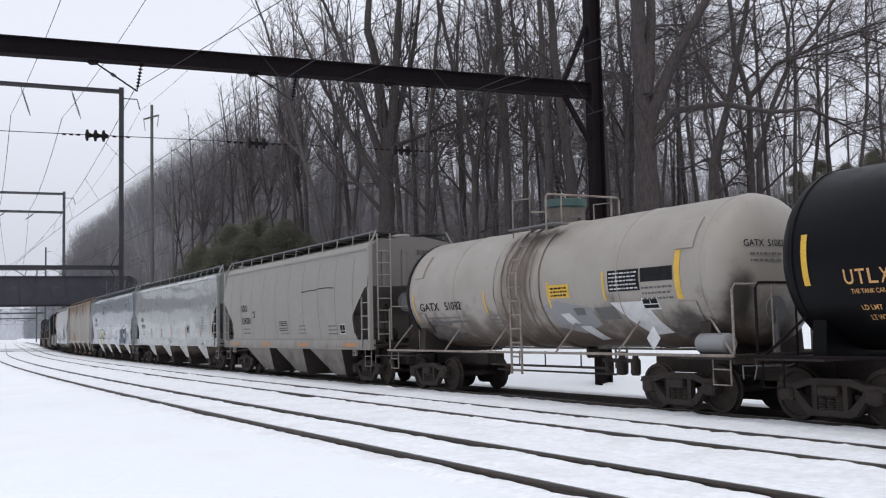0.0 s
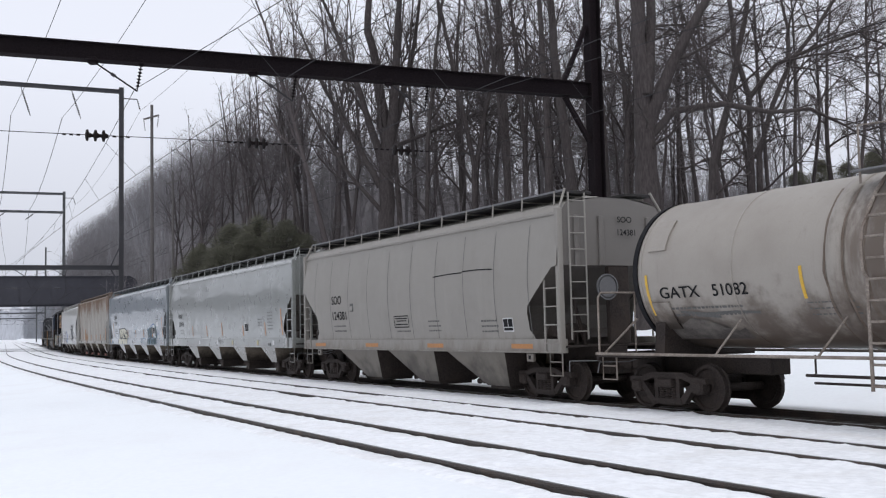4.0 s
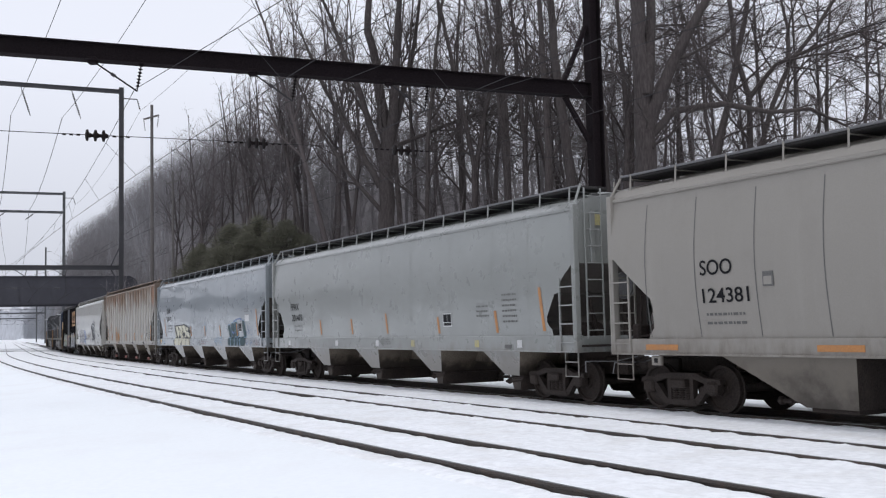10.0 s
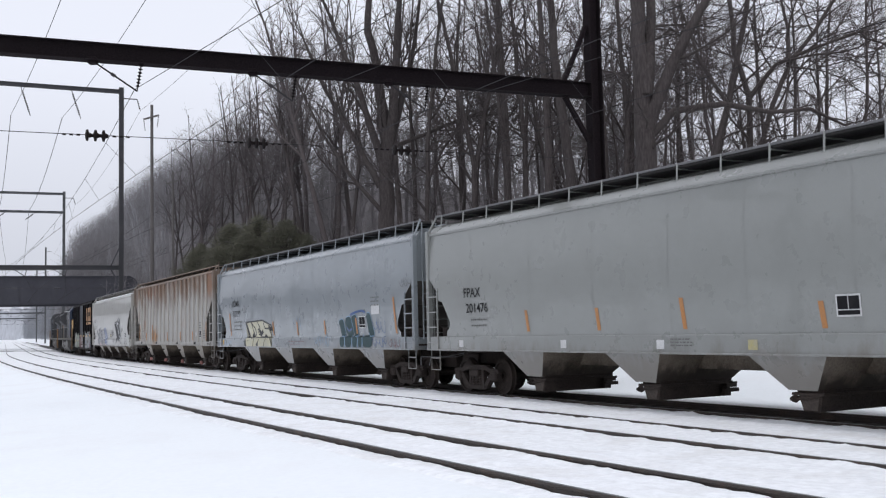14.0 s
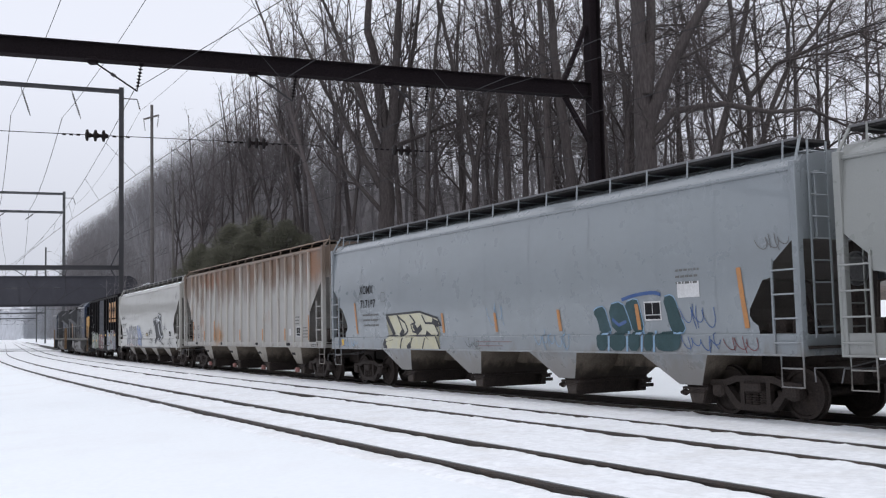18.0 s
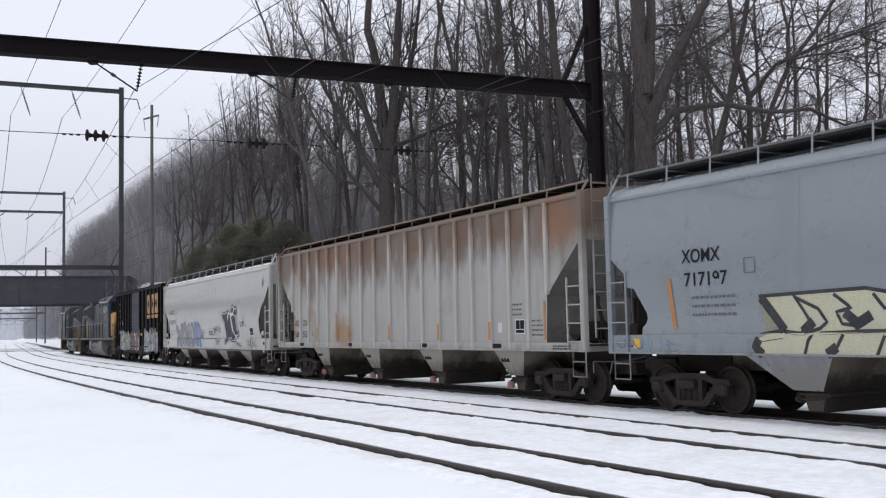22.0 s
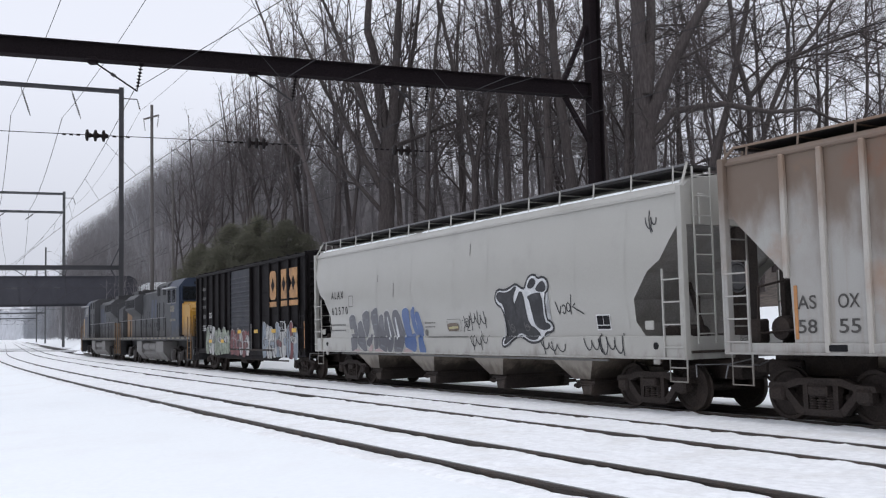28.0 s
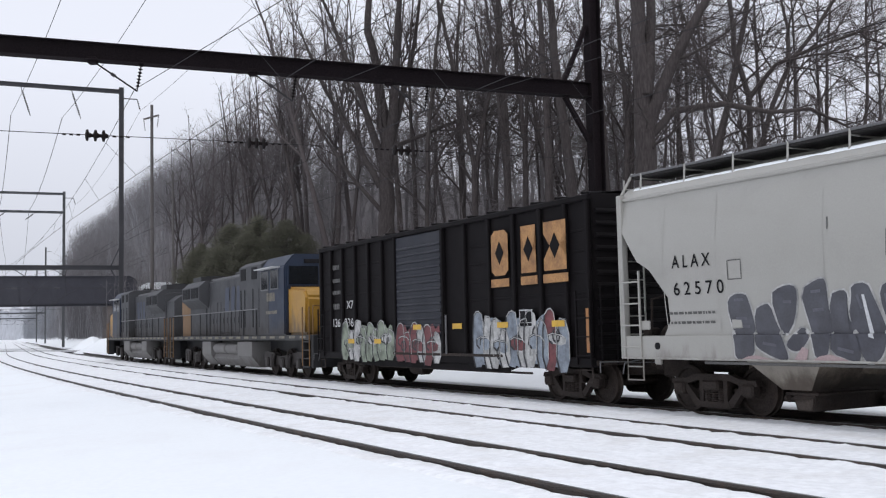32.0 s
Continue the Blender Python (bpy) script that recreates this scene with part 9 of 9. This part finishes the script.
kinds = [tree_kind(11, 22, 0.26, FOREST, DARK_LABEL, lean=(0.03, 0)), tree_kind(12, 23, 0.22, STEEP, DARK_LABEL, lean=(-0.05, 0)), tree_kind(13, 21, 0.20, FOREST, DARK_LABEL, clear=0.45),
         tree_kind(14, 21, 0.24, SPREAD, DARK_LABEL), tree_kind(15, 20, 0.18, STEEP, DARK_LABEL, lean=(0.05, 0)),
         tree_kind(17, 20, 0.20, dict(STEEP, fine=0.0135, gap=(0.8, 0.45, 0.28)), DARK_LABEL, bark=TWIG, twigs=EDGE_BARK, clear=0.48), tree_kind(18, 20, 0.17, dict(FOREST, reach=4.6, fine=0.0135, gap=(0.8, 0.45, 0.28)), DARK_LABEL, lean=(-0.05, 0), bark=TWIG, twigs=EDGE_BARK, clear=0.42),
         tree_kind(19, 19, 0.19, dict(STEEP, reach=4.8, fine=0.0135, gap=(0.8, 0.45, 0.28)), DARK_LABEL, lean=(-0.03, 0), bark=TWIG, twigs=EDGE_BARK, clear=0.45)]
# a high net of fine twigs on slim stems
kinds.append(tree_kind(20, 22, 0.15, dict(SPREAD, reach=6.4, gap=(0.62, 0.42, 0.27), fine=0.0115), "slim bare tree with a high net of fine twigs", bark=TWIG, twigs=EDGE_BARK, clear=0.46))
HEIGHTS = [TALL[t.name] for t in kinds]
FRONT = ((-0.024, 60, 2), (0.022, 60, 0), (0.045, 58, 1), (0.080, 62, 2), (0.112, 56, 4), (0.138, 58, 1), (0.168, 56, 2), (0.188, 60, 4),
         (0.232, 62, 2), (0.385, 70, 3), (0.155, 66, 0), (-0.04, 68, 0), (0.21, 58, 8), (0.255, 56, 8), (0.29, 60, 8), (0.325, 58, 8), (0.36, 62, 8), (0.405, 58, 8), (0.44, 62, 8), (0.06, 64, 8), (0.125, 64, 8), (0.02, 68, 8), (0.17, 70, 8), (0.345, 52, 8), (0.222, 50, 8), (0.285, 50, 8), (0.24, 66, 3))
used = set()


def plant(k, x, y, z, turn, size):
    t = kinds[k] if k not in used else copy_thing(kinds[k], Matrix())
    used.add(k)
    return put(t, x, y, z, turn, size)


rng = random.Random(77)
for i, (u, dep, k) in enumerate(FRONT):
    plant(k, *seen_at(u, dep), (i * 67) % 360, rng.uniform(0.95, 1.1))
# slender half-grown trees under the tall ones
for i in range(12):
    x, y, z = seen_at(0.004 + 0.0275 * i + rng.uniform(-0.006, 0.006), rng.uniform(50, 66))
    plant((8, 3, 0, 8, 4)[i % 5], x, y, z, rng.uniform(0, 360), rng.uniform(0.5, 0.72))
# the shoulder of the wood, falling off to the left
for i in range(28):
    u = -0.088 - 0.0064 * i + rng.uniform(-0.003, 0.003)
    x, y, z = seen_at(u, 64 + 1.45 * i + rng.uniform(-2, 8))
    k = 5 + i % 3
    plant(k, x, y, z, rng.uniform(0, 360), fit_ridge(x - 0.008 * y, y, z, HEIGHTS[k], rng.uniform(0.86, 1.01)))
# deeper rows, the air's grey put into their bark, thinning out to the right
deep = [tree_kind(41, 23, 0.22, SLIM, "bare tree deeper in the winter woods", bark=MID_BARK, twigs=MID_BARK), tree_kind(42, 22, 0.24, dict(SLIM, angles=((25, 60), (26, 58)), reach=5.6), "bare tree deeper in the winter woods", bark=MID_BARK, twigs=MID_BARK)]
count = 0
for i in range(60):
    dep = rng.uniform(68, 112)
    u = rng.uniform(-0.26, 0.20) if i < 34 else rng.uniform(-0.02, 0.2) if i < 46 else rng.uniform(0.18, 0.5)
    x, y, z = seen_at(u, dep)
    if side_of(x, y) > -12:
        continue
    t = deep[count] if count < 2 else copy_thing(deep[rng.randrange(2)], Matrix())
    count += 1
    put(t, x, y, z, rng.uniform(0, 360), min(1.1, fit_ridge(x - 0.025 * y, y, z, TALL[deep[0].name], rng.uniform(0.52, 0.78))))
# the wood's edge along the line, going off into mist put into paler bark
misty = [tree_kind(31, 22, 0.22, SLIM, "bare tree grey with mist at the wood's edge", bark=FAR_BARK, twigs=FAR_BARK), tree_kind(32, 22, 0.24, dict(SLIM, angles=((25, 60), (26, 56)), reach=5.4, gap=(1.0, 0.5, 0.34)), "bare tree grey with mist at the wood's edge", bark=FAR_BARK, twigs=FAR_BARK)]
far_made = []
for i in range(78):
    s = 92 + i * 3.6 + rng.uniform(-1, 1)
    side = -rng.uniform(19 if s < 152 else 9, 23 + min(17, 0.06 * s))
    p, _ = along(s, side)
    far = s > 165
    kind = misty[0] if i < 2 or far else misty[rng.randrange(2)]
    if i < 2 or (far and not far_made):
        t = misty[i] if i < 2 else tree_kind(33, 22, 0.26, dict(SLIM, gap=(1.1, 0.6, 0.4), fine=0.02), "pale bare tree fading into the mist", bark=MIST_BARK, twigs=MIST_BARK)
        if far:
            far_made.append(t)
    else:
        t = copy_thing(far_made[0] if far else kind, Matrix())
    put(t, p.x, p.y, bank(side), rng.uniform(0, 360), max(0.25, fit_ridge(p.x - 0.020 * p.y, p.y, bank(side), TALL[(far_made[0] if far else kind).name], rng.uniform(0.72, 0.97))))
# high crowns that close the gaps between the front trees
high = random.Random(91)
for u, dep in ((-0.02, 74), (0.012, 72), (0.04, 76), (0.075, 70), (0.1, 74), (0.135, 72), (0.16, 78), (0.19, 72)):
    plant(8, *seen_at(u, dep), high.uniform(0, 360), high.uniform(1.0, 1.12))
# the clump at the wood's far corner beyond the bridge
for i in range(26):
    s = 204 + i * 3.2 + rng.uniform(-2, 2)
    side = -rng.uniform(10.0, 15.0)
    p, _ = along(s, side)
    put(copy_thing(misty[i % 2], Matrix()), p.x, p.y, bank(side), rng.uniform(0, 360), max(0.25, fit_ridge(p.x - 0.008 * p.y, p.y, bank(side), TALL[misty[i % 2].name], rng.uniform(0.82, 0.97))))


def thicket(name, seed, count, area, tall, material, label, twigs=5, thick=1.0):
    """A mass of thin stems nobody could count."""
    rng = random.Random(seed)
    st = Sticks()
    for _ in range(count):
        x, y, z = area(rng)
        h = rng.uniform(*tall)
        if side_of(x, y) < 30:
            if side_of(x, y) > (-18.5 if 92 < y < 152 else -8.5):
                continue
            h = max(2.5, min(h, fit_ridge(x, y, z, 1.0, 0.68 if y < 170 else 1.0)))
        r = rng.uniform(0.02, 0.07) * thick
        lean = Vector((rng.gauss(0, 0.08), rng.gauss(0, 0.08), 1))
        base = Vector((x, y, z - 0.3))
        pts = [base, base + lean * h * 0.33 + rand_vec(rng) * 0.03 * h, base + lean * h * 0.66 + rand_vec(rng) * 0.04 * h, base + lean * h]
        st.add(pts, [r, r * 0.75, r * 0.5, 0], 3, True)
        for k in range(twigs):
            f = rng.uniform(0.25, 0.95)
            j = min(2, int(f * 3))
            a = pts[j].lerp(pts[j + 1], f * 3 - j)
            out = Vector((rng.gauss(0, 1), rng.gauss(0, 1), rng.uniform(0.3, 1.4))).normalized()
            L = min(h * rng.uniform(0.12, 0.3), max(0.3, (base.z + 1.02 * h - a.z) / out.z))
            st.add([a, a + out * L + rand_vec(rng) * L * 0.1], [r * 0.5, 0], 3, True)
    ob = link(name, st.mesh(name), material)
    return tagged(ob, label, "undergrowth", kind="stuff")


def area_near(rng):
    dep = rng.uniform(52, 110)
    return seen_at(rng.uniform(-0.27, 0.23), dep)


def area_back(rng):
    dep = rng.uniform(100, 172)
    x, y, z = seen_at(rng.uniform(-0.36, 0.24), dep)
    return x, y, hillside(x, y)


def area_edge(rng):
    s, side = rng.uniform(80, 190), -rng.uniform(8.5, 50)
    p, _ = along(s, side)
    return p.x, p.y, bank(side)


def area_mist(rng):
    s, side = rng.uniform(185, 520), -rng.uniform(8, 45)
    p, _ = along(s, side)
    return p.x, p.y, hillside(p.x, p.y)


def area_corner(rng):
    s, side = rng.uniform(204, 290), -rng.uniform(10, 17)
    p, _ = along(s, side)
    return p.x, p.y, bank(side)


def area_fog(rng):
    s, side = rng.uniform(430, 950), -rng.uniform(9, 34)
    p, _ = along(s, side)
    return p.x, p.y, bank(side)


def area_crest(rng):
    u = -0.378 + 0.208 * rng.random() ** 1.4
    y = (172 + max(0.0, -0.2 - u) * 2600) * rng.uniform(0.6, 1.03)
    return u * y, y, hillside(u * y, y) - 0.4


def area_opposite(rng):
    p, _ = along(rng.uniform(-90, 170), rng.uniform(48, 66))
    return p.x, p.y, -0.3


def area_right(rng):
    dep = rng.uniform(80, 130)
    return seen_at(rng.uniform(0.23, 0.55), dep)


def area_slope(rng):
    dep = rng.uniform(95, 150)
    return seen_at(rng.uniform(0.15, 0.335), dep)


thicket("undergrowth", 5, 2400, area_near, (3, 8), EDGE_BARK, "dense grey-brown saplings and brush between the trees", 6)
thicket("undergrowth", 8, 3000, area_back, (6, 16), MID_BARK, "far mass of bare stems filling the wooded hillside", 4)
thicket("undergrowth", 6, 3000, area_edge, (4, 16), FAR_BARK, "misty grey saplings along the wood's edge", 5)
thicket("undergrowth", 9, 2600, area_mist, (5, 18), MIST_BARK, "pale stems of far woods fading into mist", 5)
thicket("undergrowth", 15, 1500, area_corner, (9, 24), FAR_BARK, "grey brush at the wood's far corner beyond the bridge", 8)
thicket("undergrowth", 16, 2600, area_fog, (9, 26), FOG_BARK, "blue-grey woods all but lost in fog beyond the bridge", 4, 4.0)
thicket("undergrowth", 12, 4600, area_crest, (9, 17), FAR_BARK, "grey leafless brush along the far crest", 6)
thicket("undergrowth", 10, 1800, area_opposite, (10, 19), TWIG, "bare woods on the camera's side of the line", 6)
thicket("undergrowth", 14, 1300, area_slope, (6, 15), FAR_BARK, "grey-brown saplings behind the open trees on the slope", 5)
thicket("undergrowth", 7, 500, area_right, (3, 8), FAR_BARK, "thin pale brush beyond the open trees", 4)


def evergreen(seed, x, y, z, height, width, label):
    """A bushy conifer: trunk, boughs and a crown of small needle sprays."""
    rng = random.Random(seed)
    t = empty("evergreen_tree", label, "evergreen tree", "evergreens")
    t.matrix_basis = pose(x, y, z)
    st = Sticks()
    st.add([Vector((0, 0, -0.3)), Vector((0.1, 0, height * 0.5)), Vector((0, 0.1, height * 0.95))], [0.16, 0.1, 0.02], 6)
    link("trunk", st.mesh("trunk"), BARK, t)
    bo = Sticks()
    verts, faces = [], []
    for i in range(230):
        f = rng.random() ** 0.8
        hz = 0.06 * height + f * 0.92 * height
        reach = width * (1 - f) ** 0.55 * rng.uniform(0.55, 1.1) * (1 + 0.25 * noise.noise((f * 4, seed, 0)))
        a = rng.uniform(0, 6.283)
        p0 = Vector((0, 0, hz))
        p1 = Vector((math.cos(a) * reach, math.sin(a) * reach, hz + reach * rng.uniform(0.0, 0.35)))
        bo.add([p0, p1], [0.03, 0.008], 3)
        for k in range(230):
            q = p0.lerp(p1, rng.uniform(0.35, 1.05)) + Vector((rng.gauss(0, 0.16), rng.gauss(0, 0.16), rng.gauss(0, 0.14)))
            d = Vector((rng.gauss(0, 1), rng.gauss(0, 1), rng.gauss(0.3, 0.8))).normalized() * rng.uniform(0.05, 0.10)
            w = Vector((rng.gauss(0, 1), rng.gauss(0, 1), rng.gauss(0, 1))).cross(d).normalized() * rng.uniform(0.012, 0.024)
            n = len(verts)
            verts += [tuple(q - w), tuple(q + w), tuple(q + d)]
            faces.append((n, n + 1, n + 2))
    tagged(link("bough_work", bo.mesh("bough_work"), BARK, t), kind="stuff")
    me = bpy.data.meshes.new("crown")
    me.from_pydata(verts, [], faces)
    link("crown", me, EVERGREEN, t)
    return t


for i, (u, dep, h, w) in enumerate(((-0.250, 76, 6.2, 3.0), (-0.238, 73, 8.0, 3.8), (-0.208, 71, 8.9, 4.2), (-0.180, 69, 9.0, 4.2), (-0.154, 66, 8.2, 3.8), (-0.214, 68, 7.4, 3.8), (-0.190, 66, 7.7, 4.0), (-0.136, 67, 7.0, 3.2))):
    evergreen(60 + i, *seen_at(u, dep), h, w, "dull olive-green bushy evergreen at the wood's edge")
for i, (u, dep, h, w) in enumerate(((0.352, 90, 7.0, 3.4), (0.375, 95, 8.0, 3.4), (0.400, 88, 7.0, 3.2), (0.428, 92, 8.2, 3.6), (0.455, 90, 7.8, 3.4))):
    evergreen(80 + i, *seen_at(u, dep), h, w, "dark evergreen standing beyond the bare trees")


# ---------- motion: the train rolls towards the camera and past it ----------
def motions():
    for car, s, length in CARS:
        turn = Matrix.Rotation(math.pi if length < 0 else 0.0, 4, "Z")
        walk(car, [(0.5 * i, on_track(s - travelled(0.5 * i), abs(length)) @ turn) for i in range(65)])
    for axle, radius in AXLES:
        x, y, z = axle.location
        size = axle.scale.copy()
        walk(axle, [(0.1 * i, pose(x, y, z) @ Matrix.Rotation(-travelled(0.1 * i) / radius, 4, "Y")) for i in range(321)])
        axle.scale = size


motions()
